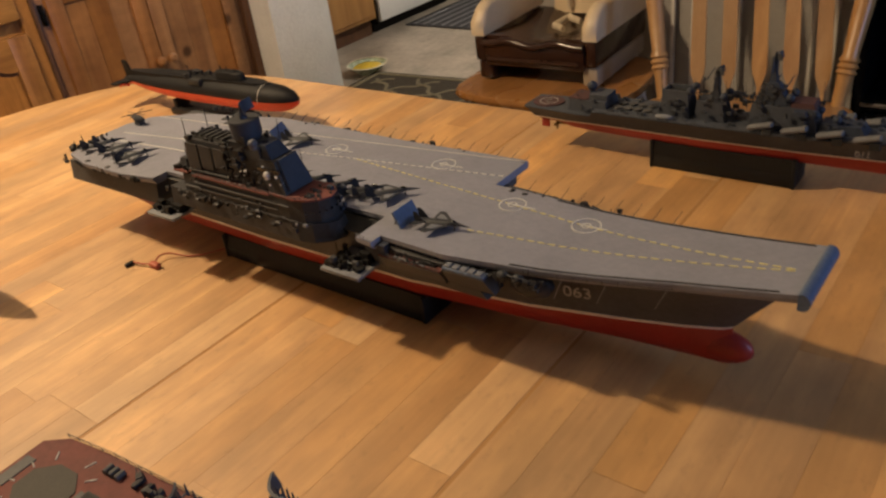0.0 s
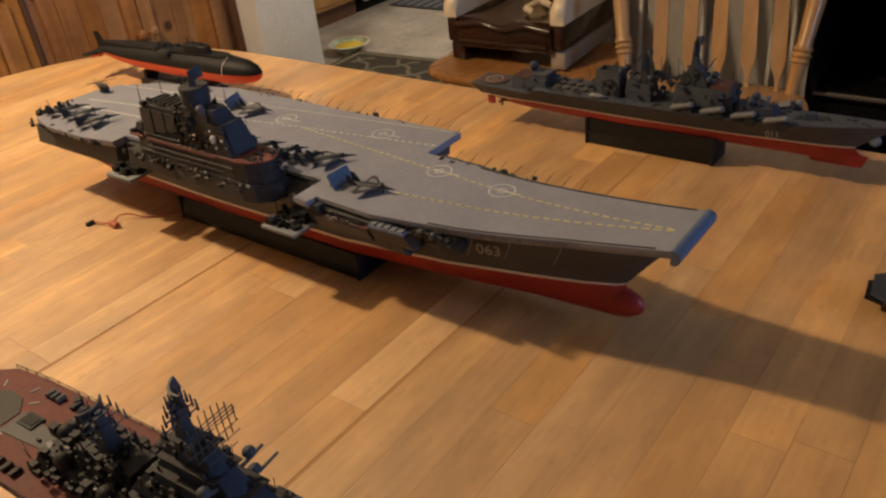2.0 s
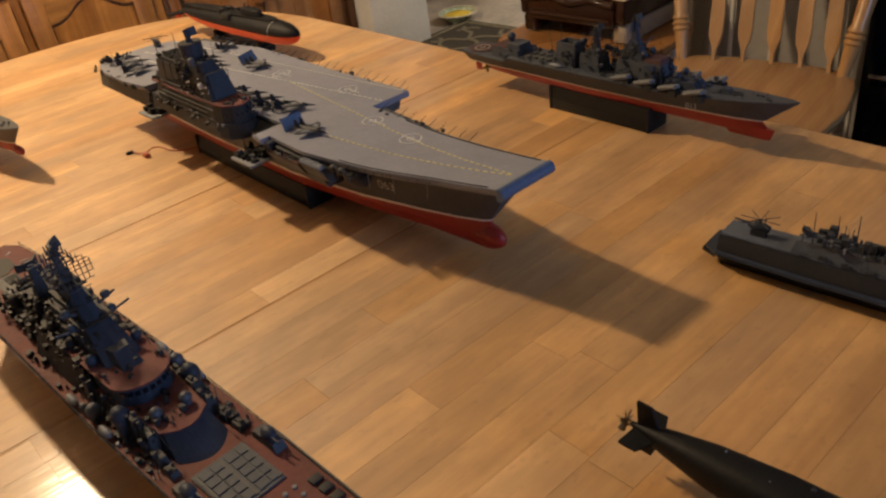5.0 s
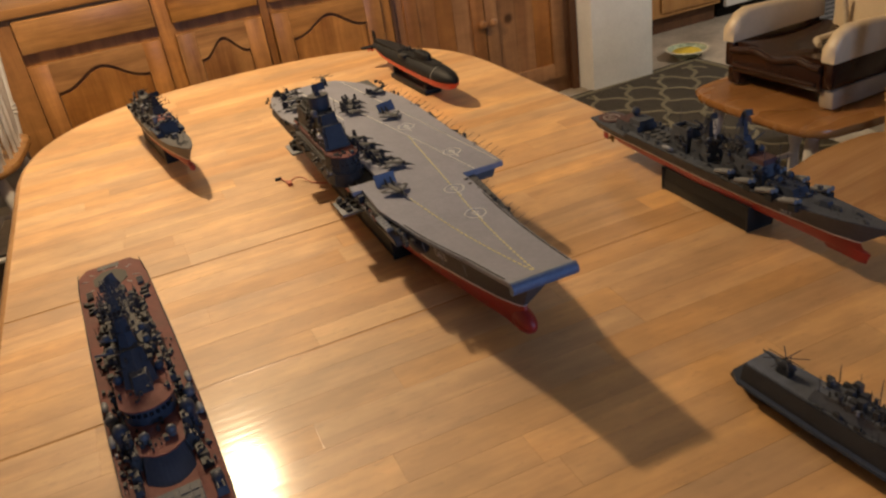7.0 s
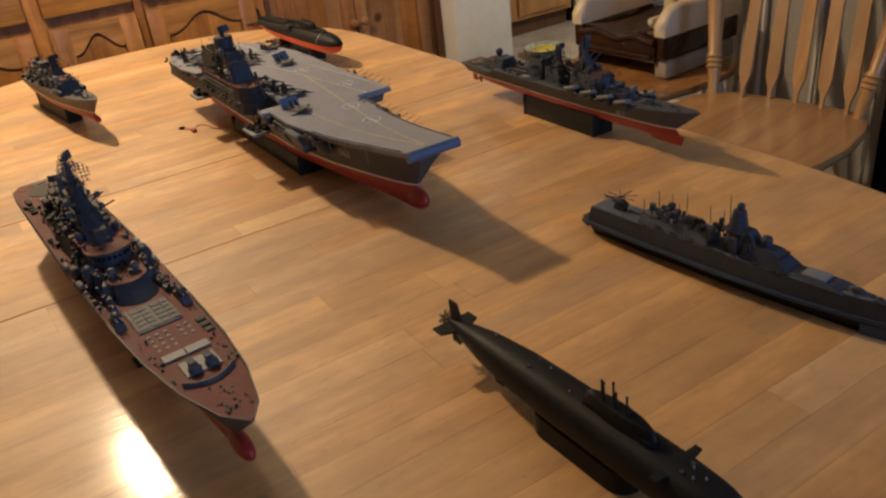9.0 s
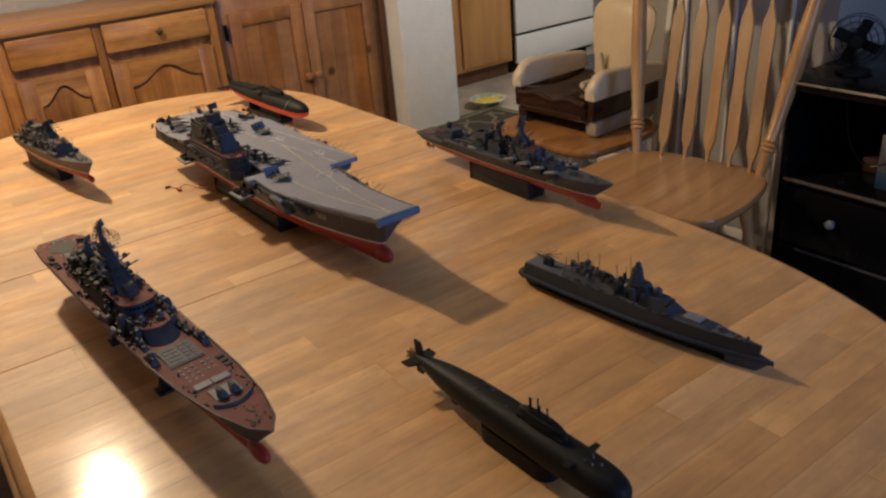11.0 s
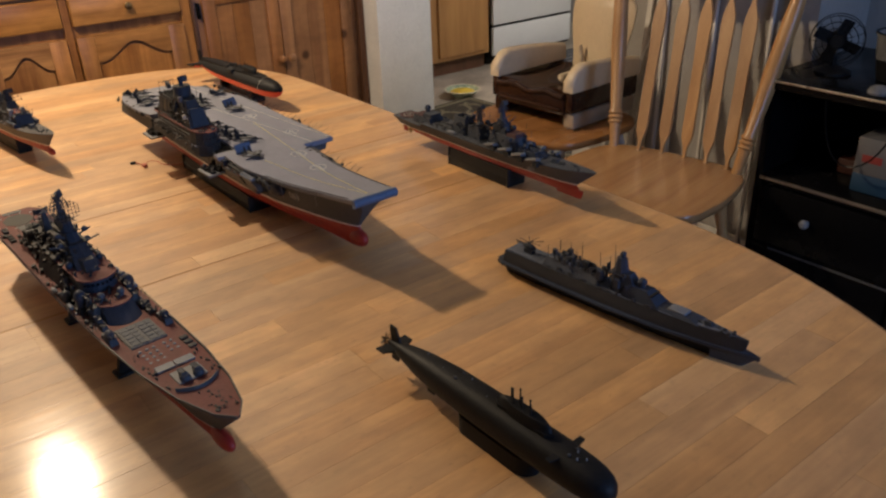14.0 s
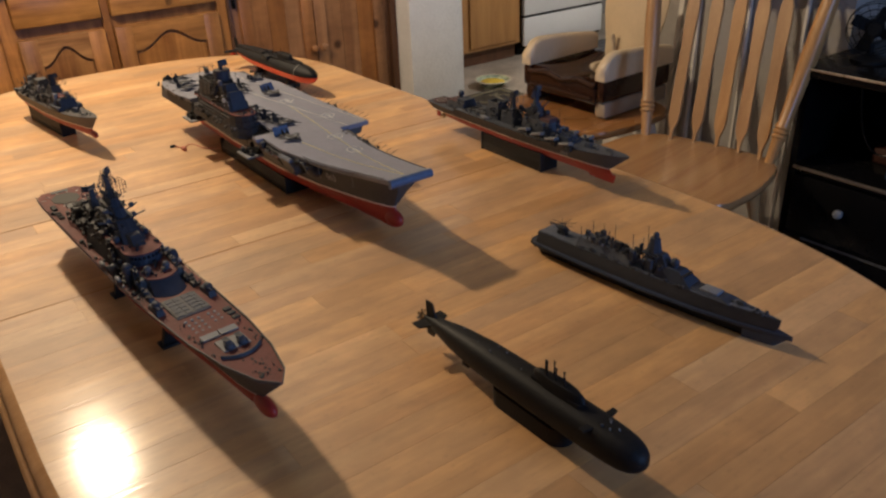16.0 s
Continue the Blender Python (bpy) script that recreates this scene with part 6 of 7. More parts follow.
part("front_step", prism(B(), [(-0.012, -0.0100), (0.010, -0.0080), (0.010, 0.0080), (-0.012, 0.0100)], DZ + 0.0335, DZ + 0.0440, [(-0.014, -0.0080), (-0.004, -0.0062), (-0.004, 0.0062), (-0.014, 0.0080)]), M_BLUEGREY, tower, smooth=0)
for z, x0, x1, w in ((0.0460, -0.100, -0.020, 0.0160), (0.0565, -0.096, -0.030, 0.0130), (0.0680, -0.088, -0.044, 0.0105), (0.0800, -0.082, -0.052, 0.0080)):
    pf = part("platform", box(B(), x0, x1, -w, w, DZ + z - 0.0005, DZ + z + 0.0005), M_CLUTTER, tower, smooth=0)
    greebles(pf, rk, 18, x0, x1, -w, w, DZ + z + 0.0004, 0.0015, M_CLUTTER, tall=1.4)
mast(tower, -0.070, 0.0, DZ + 0.0802, DZ + 0.108, 0.0042, M_BLUEHULL, 4)
dish(tower, -0.072, 0.0, DZ + 0.108, 0.018, 0.009, M_BLUEHULL, 60)
for z, L_ in ((0.050, 0.030), (0.063, 0.022)):
    for sy in (-1, 1):
        arm = tube(B(), (-0.045, sy * 0.009, DZ + z), (-0.040, sy * L_, DZ + z + 0.007), 0.0013, 0.0009, 6)
        ball(arm, (-0.045, sy * 0.0160, DZ + z + 0.0045), 0.0040, 1, 1, 0.9, 9, 6)
        part("gun_arm", arm, M_BLUEHULL, tower, smooth=40)
for sy in (-1, 1):
    for x in (-0.090, -0.055, -0.020):
        b_ = B()
        ball(b_, (x, sy * 0.0185, DZ + 0.0375), 0.0044, 1, 1, 1.1, 10, 7)
        part("director", b_, M_BLUEGREY if x > -0.03 else M_CLUTTER, tower, smooth=60)
    greebles(tower, rk, 50, -0.125, -0.032, sy * 0.0250 - 0.003, sy * 0.0250 + 0.003, lambda x, y: DZ + rk.uniform(0.001, 0.028), 0.0020, M_CLUTTER, tall=0.9)
    greebles(tower, rk, 26, -0.110, -0.030, sy * 0.0150 - 0.002, sy * 0.0150 + 0.002, lambda x, y: DZ + rk.uniform(0.034, 0.054), 0.0015, M_CLUTTER)
    greebles(tower, rk, 30, -0.120, -0.030, sy * 0.0225 - 0.004, sy * 0.0225 + 0.004, DZ + 0.0298, 0.0022, M_CLUTTER, tall=1.3)
lat = B()
for i in range(7):
    zz = DZ + 0.082 + i * 0.0042
    h_ = 0.017 * math.sqrt(max(0.1, 1 - ((i - 3) / 3.6) ** 2))
    tube(lat, (-0.048 + 0.002 * abs(i - 3), -h_, zz), (-0.048 + 0.002 * abs(i - 3), h_, zz), 0.0004, 0.0004, 4)
for i in range(9):
    yy = -0.016 + i * 0.004
    h_ = 0.0145 * math.sqrt(max(0.08, 1 - (yy / 0.0172) ** 2))
    tube(lat, (-0.0475, yy, DZ + 0.0946 - h_), (-0.0475, yy, DZ + 0.0946 + h_), 0.0004, 0.0004, 4)
tube(lat, (-0.062, 0, DZ + 0.086), (-0.048, 0, DZ + 0.094), 0.0014, 0.001, 6)
part("lattice_antenna", lat, M_GREY, tower, "open round lattice radar antenna")
greebles(bc, rk, 46, -0.055, 0.022, -0.022, 0.022, lambda x, y: DZ + 0.0333, 0.0017, M_CLUTTER, tall=1.2)
greebles(bc, rk, 26, 0.020, 0.070, -0.018, 0.018, DZ + 0.0167, 0.0016, M_CLUTTER, tall=1.2)
for s in (-1, 1):
    for x, y, h in ((0.060, 0.0255, 0.010), (0.078, 0.0265, 0.008), (0.094, 0.0270, 0.006), (0.045, 0.0240, 0.022), (-0.022, 0.0260, 0.024)):
        lk = block(bc, "locker", M_TOPSIDE, x - 0.006, x + 0.006, s * y - 0.004, s * y + 0.004, DZ, DZ + h, (0.001, 0.002, 0.001, 0.001))
        greebles(lk, rk, 5, x - 0.005, x + 0.005, s * y - 0.003, s * y + 0.003, DZ + h, 0.0013, M_CLUTTER)
    for x in (0.066, 0.084):
        part("whip_aerial", tube(B(), (x, s * 0.020, DZ + 0.012), (x - 0.003, s * 0.024, DZ + 0.034), 0.0005, 0.0003, 5), M_CLUTTER, bc)
# aft structures
a1 = block(bc, "aft_superstructure", M_CLUTTER, -0.228, -0.1285, -0.0220, 0.0220, DZ - 0.0005, DZ + 0.016, (0.010, 0, 0.004, 0.004), "crowded sooty aft superstructure")
block(a1, "aft_house", M_CLUTTER, -0.190, -0.1285, -0.0140, 0.0140, DZ + 0.0160, DZ + 0.031, (0.010, 0.0, 0.004, 0.004))
m2 = mast(a1, -0.158, 0.0, DZ + 0.031, DZ + 0.062, 0.0060, M_BLUEHULL, 3)
dish(m2, -0.160, 0.0, DZ + 0.060, 0.020, 0.008, M_BLUEHULL, 190)
for x, y, z in ((-0.210, 0.0, 0.0155), (-0.222, 0.016, 0.002), (-0.190, -0.016, 0.0155), (-0.190, 0.016, 0.0155), (-0.140, -0.021, 0.0155), (-0.140, 0.021, 0.0155)):
    b_ = B()
    ball(b_, (x, y, DZ + z + 0.006), 0.0062, 1, 1, 0.95, 10, 8)
    tube(b_, (x, y, DZ + z - 0.001), (x, y, DZ + z + 0.004), 0.005, 0.005, 10)
    part("director", b_, M_CLUTTER, a1, smooth=60)
greebles(a1, rk, 70, -0.228, -0.13, -0.022, 0.022, lambda x, y: DZ + 0.0155, 0.0024, M_CLUTTER, tall=1.5)
greebles(a1, rk, 12, -0.225, -0.13, -0.022, 0.022, lambda x, y: DZ + 0.0155, 0.0016, M_LIGHTGREY, tall=1.2)
greebles(a1, rk, 36, -0.190, -0.130, -0.013, 0.013, DZ + 0.0305, 0.0021, M_CLUTTER, tall=1.6)
for s in (-1, 1):
    greebles(a1, rk, 46, -0.228, -0.128, s * 0.0225 - 0.003, s * 0.0225 + 0.003, lambda x, y: DZ + rk.uniform(0.0, 0.014), 0.0020, M_CLUTTER)
    greebles(a1, rk, 26, -0.190, -0.130, s * 0.0135 - 0.002, s * 0.0135 + 0.002, lambda x, y: DZ + rk.uniform(0.017, 0.030), 0.0019, M_CLUTTER)
    greebles(bc, rk, 10, -0.130, -0.05, s * 0.0340 - 0.004, s * 0.0340 + 0.003, DZ, 0.0018, M_CLUTTER)
    for x in (-0.256, -0.246, -0.236):
        part("deck_cleat", box(B(), x, x + 0.004, s * 0.0300 - 0.004, s * 0.0300 + 0.004, DZ - 0.0003, DZ + 0.0034, 0.0005), M_CLUTTER, bc)
    gun(bc, -0.258, s * 0.0345, DZ, 0.0046, 150 * s, M_CLUTTER)
railing(bc, [(-0.34, -0.037, DZ), (-0.29, -0.040, DZ), (0.0, -0.042, DZ), (0.12, -0.0395, kd(0.12))], 0.0035, M_GREY)
railing(bc, [(-0.34, 0.037, DZ), (-0.29, 0.040, DZ), (0.0, 0.042, DZ), (0.12, 0.0395, kd(0.12))], 0.0035, M_GREY)


def bracket_stand(ship, xs, w, top, label):
    """Small V brackets that hold a hull above the table."""
    for x in xs:
        stand = thing("display_stand", label, "stand", ship.matrix_world.copy(), group="ship brackets")
        b2 = B()
        prism(b2, [(x - 0.004, -w), (x + 0.004, -w), (x + 0.004, w), (x - 0.004, w)], 0.0, top + 0.003, [(x - 0.004, -w * 0.55), (x + 0.004, -w * 0.55), (x + 0.004, w * 0.55), (x - 0.004, w * 0.55)])
        part("bracket", b2, M_STAND, stand, smooth=0)
        part("foot", box(B(), x - 0.01, x + 0.01, -w - 0.003, w + 0.003, 0.0, 0.004, 0.001), M_STAND, stand)


bracket_stand(bc, (-0.105, 0.065), 0.018, 0.030, "small black bracket under the battlecruiser model")

# ---- missile cruiser ----
SD = 0.066
sc = thing("missile_cruiser_model", "dark grey model missile cruiser with slanted launch tubes", "model ship", ship_pose(0.446, -0.006, 0))


def sd_z(x):
    return SD + 0.010 * max(0.0, (x - 0.1) / 0.17) ** 1.4 + (0.0 if x > -0.17 else -0.006)


SST = [
    (-0.258, -0.012, 0.03, 0.004, 0.045, 0.014, 0.023, SD - 0.006), (-0.21, 0, 0.01, 0.007, 0.034, 0.018, 0.028, SD - 0.006), (-0.169, 0, 0, 0.010, 0.032, 0.017, 0.030, SD - 0.006), (-0.165, 0, 0, 0.010, 0.032, 0.017, 0.030, SD),
    (-0.02, 0, 0, 0.014, 0.030, 0.019, 0.031, SD), (0.09, 0, 0, 0.010, 0.030, 0.016, 0.030, SD), (0.16, 0.006, 0, 0.005, 0.028, 0.011, 0.025, sd_z(0.166)),
    (0.20, 0.016, 0.002, 0.003, 0.027, 0.008, 0.018, sd_z(0.216)), (0.228, 0.034, 0.008, 0.002, 0.027, 0.002, 0.008, sd_z(0.262)), (0.232, 0.042, 0.014, 0.001, 0.029, 0.0005, 0.001, sd_z(0.274))]
hull(sc, SST, 0.044, M_BLUEHULL, M_RED, 0.002, "dark red lower hull")
bb = B()
prism(bb, [(0.19, 0.002), (0.19, -0.002), (0.236, -0.002), (0.243, 0), (0.236, 0.002)], 0.022, 0.036, [(0.18, 0.003), (0.18, -0.003), (0.240, -0.003), (0.248, 0), (0.240, 0.003)])
part("sonar_dome", bb, M_RED, sc, "red sonar dome at the forefoot", smooth=30)
se = [(s[0] + s[1], s[6], s[7]) for s in SST]
dkb = B()
loft(dkb, [[(x, -b + 0.0006, z), (x, b - 0.0006, z), (x, b - 0.0006, z + 0.001), (x, -b + 0.0006, z + 0.001)] for x, b, z in se], closed=True)
part("deck", dkb, M_BLUEHULL, sc, smooth=20)
pad = part("helipad", prism(B(), [(-0.244 + 0.022 * math.cos(a), 0.019 * math.sin(a)) for a in [k * math.pi / 10 for k in range(20)]], SD - 0.0051, SD - 0.0036), M_REDDARK, sc, "reddish landing pad with white circle", smooth=0)
part("pad_circle", ring(B(), (-0.244, 0, SD - 0.0038), 0.012, 0.0014, 0.0007), M_NUMBER, pad)
part("pad_circle", ring(B(), (-0.244, 0, SD - 0.0038), 0.004, 0.0010, 0.0007, 16), M_NUMBER, pad)
block(sc, "hangar", M_BLUEHULL, -0.205, -0.150, -0.019, 0.019, SD - 0.0055, SD + 0.010, (0.002, 0.002, 0.002, 0.002))
block(sc, "hangar_roof_house", M_BLUEHULL, -0.176, -0.152, -0.013, 0.013, SD + 0.0102, SD + 0.017)
b_ = B()
ball(b_, (-0.178, 0.0, SD + 0.024), 0.0065)
tube(b_, (-0.178, 0, SD + 0.0098), (-0.178, 0, SD + 0.02), 0.004, 0.0035, 8)
part("director", b_, M_BLUEGREY, sc, "rounded fire director", smooth=60)
for i in range(2):
    for j in range(4):
        part("launcher_lid", tube(B(), (-0.138 + j * 0.013, -0.008 + i * 0.016, SD), (-0.138 + j * 0.013, -0.008 + i * 0.016, SD + 0.0035), 0.0052, 0.005, 12), M_GREY, sc)
fu = block(sc, "funnel", M_BLUEHULL, -0.083, -0.044, -0.015, 0.015, SD, SD + 0.028, (0.004, 0.003, 0.004, 0.004), "blocky grey twin funnel")
for x0_, x1_, y0_, y1_ in ((-0.079, -0.0765, -0.0110, 0.0110), (-0.0495, -0.047, -0.0110, 0.0110), (-0.0765, -0.0495, -0.0110, -0.0090), (-0.0765, -0.0495, 0.0090, 0.0110)):
    part("funnel_rim", box(B(), x0_, x1_, y0_, y1_, SD + 0.0279, SD + 0.0335), M_BLUEHULL, fu, smooth=0)
block(fu, "funnel_opening", M_DARK, -0.0764, -0.0496, -0.0089, 0.0089, SD + 0.0279, SD + 0.0290, label="black open funnel mouth")
part("house_roof", box(B(), -0.204, -0.178, -0.0165, 0.0165, SD + 0.0100, SD + 0.0112), M_REDDARK, sc, "dull red hangar roof")
block(sc, "aft_mast_house", M_BLUEHULL, -0.038, -0.002, -0.014, 0.014, SD, SD + 0.024, (0.002, 0.004, 0.002, 0.002))
mast(sc, -0.017, 0.001, SD + 0.024, SD + 0.058, 0.0045, M_DARKGREY, 4)
dish(sc, -0.015, 0.001, SD + 0.058, 0.015, 0.008, M_DARKGREY, 15)
ft = B()
prism(ft, [(0.025, -0.016), (0.10, -0.016), (0.10, 0.016), (0.025, 0.016)], SD, SD + 0.028, [(0.028, -0.013), (0.094, -0.013), (0.094, 0.013), (0.028, 0.013)])
part("bridge", ft, M_BLUEHULL, sc, "grey bridge block", smooth=0)
block(sc, "bridge_top", M_REDDARK, 0.070, 0.096, -0.012, 0.012, SD + 0.0282, SD + 0.034, (0, 0.003, 0.001, 0.001))
block(sc, "bridge_tower", M_BLUEGREY, 0.030, 0.066, -0.010, 0.010, SD + 0.0282, SD + 0.052, (0.012, 0.013, 0.005, 0.005), "blue-grey pyramid tower")
mast(sc, 0.046, 0.001, SD + 0.052, SD + 0.080, 0.0042, M_BLUEGREY, 5)
dish(sc, 0.048, 0.001, SD + 0.080, 0.013, 0.008, M_DARKGREY, 10)
for i in range(4):
    for s in (-1, 1):
        x = 0.030 + i * 0.0365
        for q in (0, 1):
            tb = B()
            tube(tb, (x, s * 0.0215 + s * q * 0.0065, SD + 0.004 + 0.001 * q), (x + 0.025, s * 0.0215 + s * q * 0.0065, SD + 0.0105 + 0.001 * q), 0.0030, 0.0030, 10)
            part("launch_tube", tb, M_TUBE, sc, "pale slanted missile launch tube", smooth=40)
        # near-black box stands in for the shaded opening under each tube pair
        part("tube_opening_shade", box(B(), x + 0.016, x + 0.026, s * 0.025 - 0.005, s * 0.025 + 0.005, SD - 0.002, SD + 0.006), M_DARK, sc)
block(sc, "forward_house", M_BLUEGREY, 0.101, 0.150, -0.013, 0.013, SD, SD + 0.013, (0, 0.008, 0.002, 0.002))
gun(sc, 0.185, 0, sd_z(0.185), 0.0085, 0, M_BLUEGREY)
rs = random.Random(8)
greebles(sc, rs, 50, -0.20, 0.15, -0.027, 0.027, SD, 0.0018, M_DARKGREY)
greebles(sc, rs, 26, -0.04, 0.10, -0.014, 0.014, lambda x, y: SD + (0.024 if x < 0 else 0.028), 0.0018, M_BLUEGREY, tall=1.2)
greebles(sc, rs, 22, 0.10, 0.165, -0.016, 0.016, SD + 0.012, 0.0018, M_BLUEGREY)
greebles(sc, rs, 20, 0.19, 0.25, -0.010, 0.010, lambda x, y: sd_z(x), 0.0014, M_DARKGREY)
greebles(sc, rs, 20, -0.20, -0.15, -0.02, 0.02, SD + 0.01, 0.0018, M_DARKGREY)
for s in (-1, 1):
    greebles(sc, rs, 46, -0.09, 0.12, s * 0.0165 - 0.003, s * 0.0165 + 0.003, lambda x, y: SD + rs.uniform(0.001, 0.026), 0.0022, M_DARKGREY)
    greebles(sc, rs, 26, -0.20, 0.10, s * 0.022 - 0.004, s * 0.022 + 0.004, SD, 0.0018, M_DARKGREY, tall=1.2)
    greebles(sc, rs, 30, 0.034, 0.060, s * 0.008 - 0.002, s * 0.008 + 0.002, lambda x, y: SD + rs.uniform(0.028, 0.045), 0.0016, M_DARKGREY)
    for x in (-0.088, -0.036, 0.0, 0.022, 0.098):
        part("whip_aerial", tube(B(), (x, s * 0.010, SD + 0.02), (x - 0.002, s * 0.013, SD + 0.052), 0.0005, 0.0003, 5), M_DARKGREY, sc)
    bt = B()
    ball(bt, (-0.07, s * 0.026, SD + 0.005), 0.0035, 3.4, 1, 0.9, 10, 6)
    part("ship_boat", bt, M_LIGHTGREY, sc, "small pale ship's boat", smooth=60)
    part("rudder", box(B(), -0.25, -0.238, s * 0.011 - 0.001, s * 0.011 + 0.001, 0.030, 0.046, 0.0006), M_RED, sc)
    pr = B()
    tube(pr, (-0.225, s * 0.011, 0.037), (-0.19, s * 0.011, 0.040), 0.0016, 0.0016, 6)
    for k in range(4):
        a = k * math.pi / 2
        box(pr, -0.227, -0.2255, s * 0.011 - 0.002, s * 0.011 + 0.002, 0.037, 0.045, 0, Matrix.Translation((0, s * 0.011, 0.037)) @ Matrix.Rotation(a, 4, "X") @ Matrix.Translation((0, -s * 0.011, -0.037)))
    part("propeller", pr, M_BRONZE, sc, "bronze propeller on its shaft", smooth=0)
for s in (-1, 1):
    greebles(sc, rs, 16, -0.05, 0.10, s * 0.010 - 0.004, s * 0.010 + 0.004, lambda x, y: SD + (0.025 if x < 0 else 0.028), 0.0017, M_CLUTTER, tall=1.3)
    for x, z in ((-0.045, 0.030), (-0.005, 0.027), (0.068, 0.034), (0.096, 0.017), (0.118, 0.015)):
        b_ = B()
        ball(b_, (x, s * 0.009, SD + z + 0.004), 0.0048, 1, 1, 1.0, 10, 7)
        part("director", b_, M_BLUEGREY, sc, smooth=60)
    for x in (-0.030, 0.046, 0.060):
        part("lattice_arm", tube(B(), (x, s * 0.003, SD + 0.046), (x + 0.004, s * 0.017, SD + 0.056), 0.0010, 0.0007, 6), M_BLUEHULL, sc)
block(sc, "bridge_wing", M_BLUEGREY, 0.074, 0.090, -0.022, 0.022, SD + 0.0225, SD + 0.0270, (0.001, 0.003, 0.001, 0.001))
lettering(sc, "011", 0.0105, pose(0.150, -0.0262, 0.053, 95, 0, 10), M_NUMBER, "faded white painted number on the hull side")
railing(sc, [(-0.16, -0.030, SD), (0.0, -0.031, SD), (0.1, -0.0295, SD), (0.16, -0.0255, sd_z(0.16))], 0.003, M_DARKGREY)
cradle(sc, -0.088, 0.082, 0.020, 0.012, 0.034, "long black stand under the cruiser model")

# ---- destroyer ----
FD = 0.066
fg = thing("destroyer_model", "light grey model destroyer with red lower hull", "model ship", ship_pose(-0.202, 0.80, 7.4))


def fz(x):
    return FD + 0.014 * max(0.0, (x - 0.04) / 0.19) ** 1.5


FST = [
    (-0.215, -0.008, 0.02, 0.004, 0.050, 0.018, 0.022, FD), (-0.16, 0, 0, 0.007, 0.036, 0.023, 0.026, FD), (-0.03, 0, 0, 0.010, 0.032, 0.025, 0.0265, FD),
    (0.07, 0.002, 0, 0.007, 0.032, 0.020, 0.0255, fz(0.07)), (0.14, 0.010, 0, 0.004, 0.032, 0.010, 0.020, fz(0.15)), (0.18, 0.024, 0.006, 0.002, 0.033, 0.003, 0.010, fz(0.205)), (0.186, 0.040, 0.012, 0.001, 0.036, 0.0006, 0.0012, fz(0.226))]
hull(fg, FST, 0.048, M_PALEGREY, M_RED, 0.002, "dull red lower hull")
bb = B()
ball(bb, (0.192, 0, 0.038), 0.008, 2.0, 0.7, 0.95, 12, 8)
part("bulb", bb, M_RED, fg, "red bulbous forefoot", smooth=80)
dkb = B()
loft(dkb, [[(s[0] + s[1], -s[6] + 0.0006, s[7]), (s[0] + s[1], s[6] - 0.0006, s[7]), (s[0] + s[1], s[6] - 0.0006, s[7] + 0.001), (s[0] + s[1], -s[6] + 0.0006, s[7] + 0.001)] for s in FST], closed=True)
part("deck", dkb, M_PALEGREY, fg, smooth=20)
block(fg, "bridge", M_BLUEGREY, 0.02, 0.085, -0.018, 0.018, FD, FD + 0.026, (0.004, 0.010, 0.003, 0.003), "dark bridge block")
block(fg, "bridge_roof", M_REDDECK, 0.03, 0.068, -0.012, 0.012, FD + 0.0262, FD + 0.030)
block(fg, "midships_house", M_GREY, -0.10, 0.018, -0.018, 0.018, FD, FD + 0.024, (0.003, 0.0, 0.003, 0.003))
block(fg, "funnel", M_GREY, -0.085, -0.050, -0.013, 0.013, FD + 0.024, FD + 0.046, (0.003, 0.003, 0.002, 0.002))
mast(fg, 0.010, 0, FD + 0.024, FD + 0.064, 0.010, M_CLUTTER, 4)
dish(fg, 0.012, 0, FD + 0.064, 0.022, 0.010, M_CLUTTER, 15)
mast(fg, -0.110, 0, FD + 0.013, FD + 0.050, 0.008, M_CLUTTER, 3)
block(fg, "after_house", M_GREY, -0.175, -0.11, -0.015, 0.015, FD, FD + 0.013, (0.004, 0.0, 0.003, 0.003))
gun(fg, 0.118, 0, fz(0.118), 0.0105, 0, M_BLUEGREY)
gun(fg, -0.185, 0, FD, 0.0105, 180, M_DARKGREY)
for s in (-1, 1):
    part("missile_canister", box(B(), 0.035, 0.085, s * 0.0225 - 0.004, s * 0.0225 + 0.004, FD + 0.004, FD + 0.012, 0.001), M_BLUEGREY, fg)
block(fg, "tower", M_TOPSIDE, -0.010, 0.030, -0.0130, 0.0130, FD + 0.0240, FD + 0.0440, (0.005, 0.008, 0.004, 0.004), "stepped dark tower")
block(fg, "after_tower", M_TOPSIDE, -0.135, -0.098, -0.0120, 0.0120, FD + 0.0130, FD + 0.0300, (0.004, 0.004, 0.003, 0.003))
for s in (-1, 1):
    for x in (-0.030, 0.048):
        b_ = B()
        ball(b_, (x, s * 0.0115, FD + 0.0300), 0.0055, 1, 1, 1.0, 10, 7)
        part("director", b_, M_DOME, fg, "small grey director dome", smooth=60)
    bt = B()
    ball(bt, (-0.060, s * 0.0225, FD + 0.0070), 0.0040, 3.0, 0.9, 0.8, 10, 6)
    part("ship_boat", bt, M_GREY, fg, "small grey ship's boat", smooth=60)
rf = random.Random(31)
greebles(fg, rf, 110, -0.19, 0.10, -0.024, 0.024, lambda x, y: fz(x), 0.0026, M_CLUTTER, tall=1.3)
greebles(fg, rf, 50, -0.16, 0.06, -0.016, 0.016, FD + 0.023, 0.0030, M_LIGHTGREY, tall=1.6)
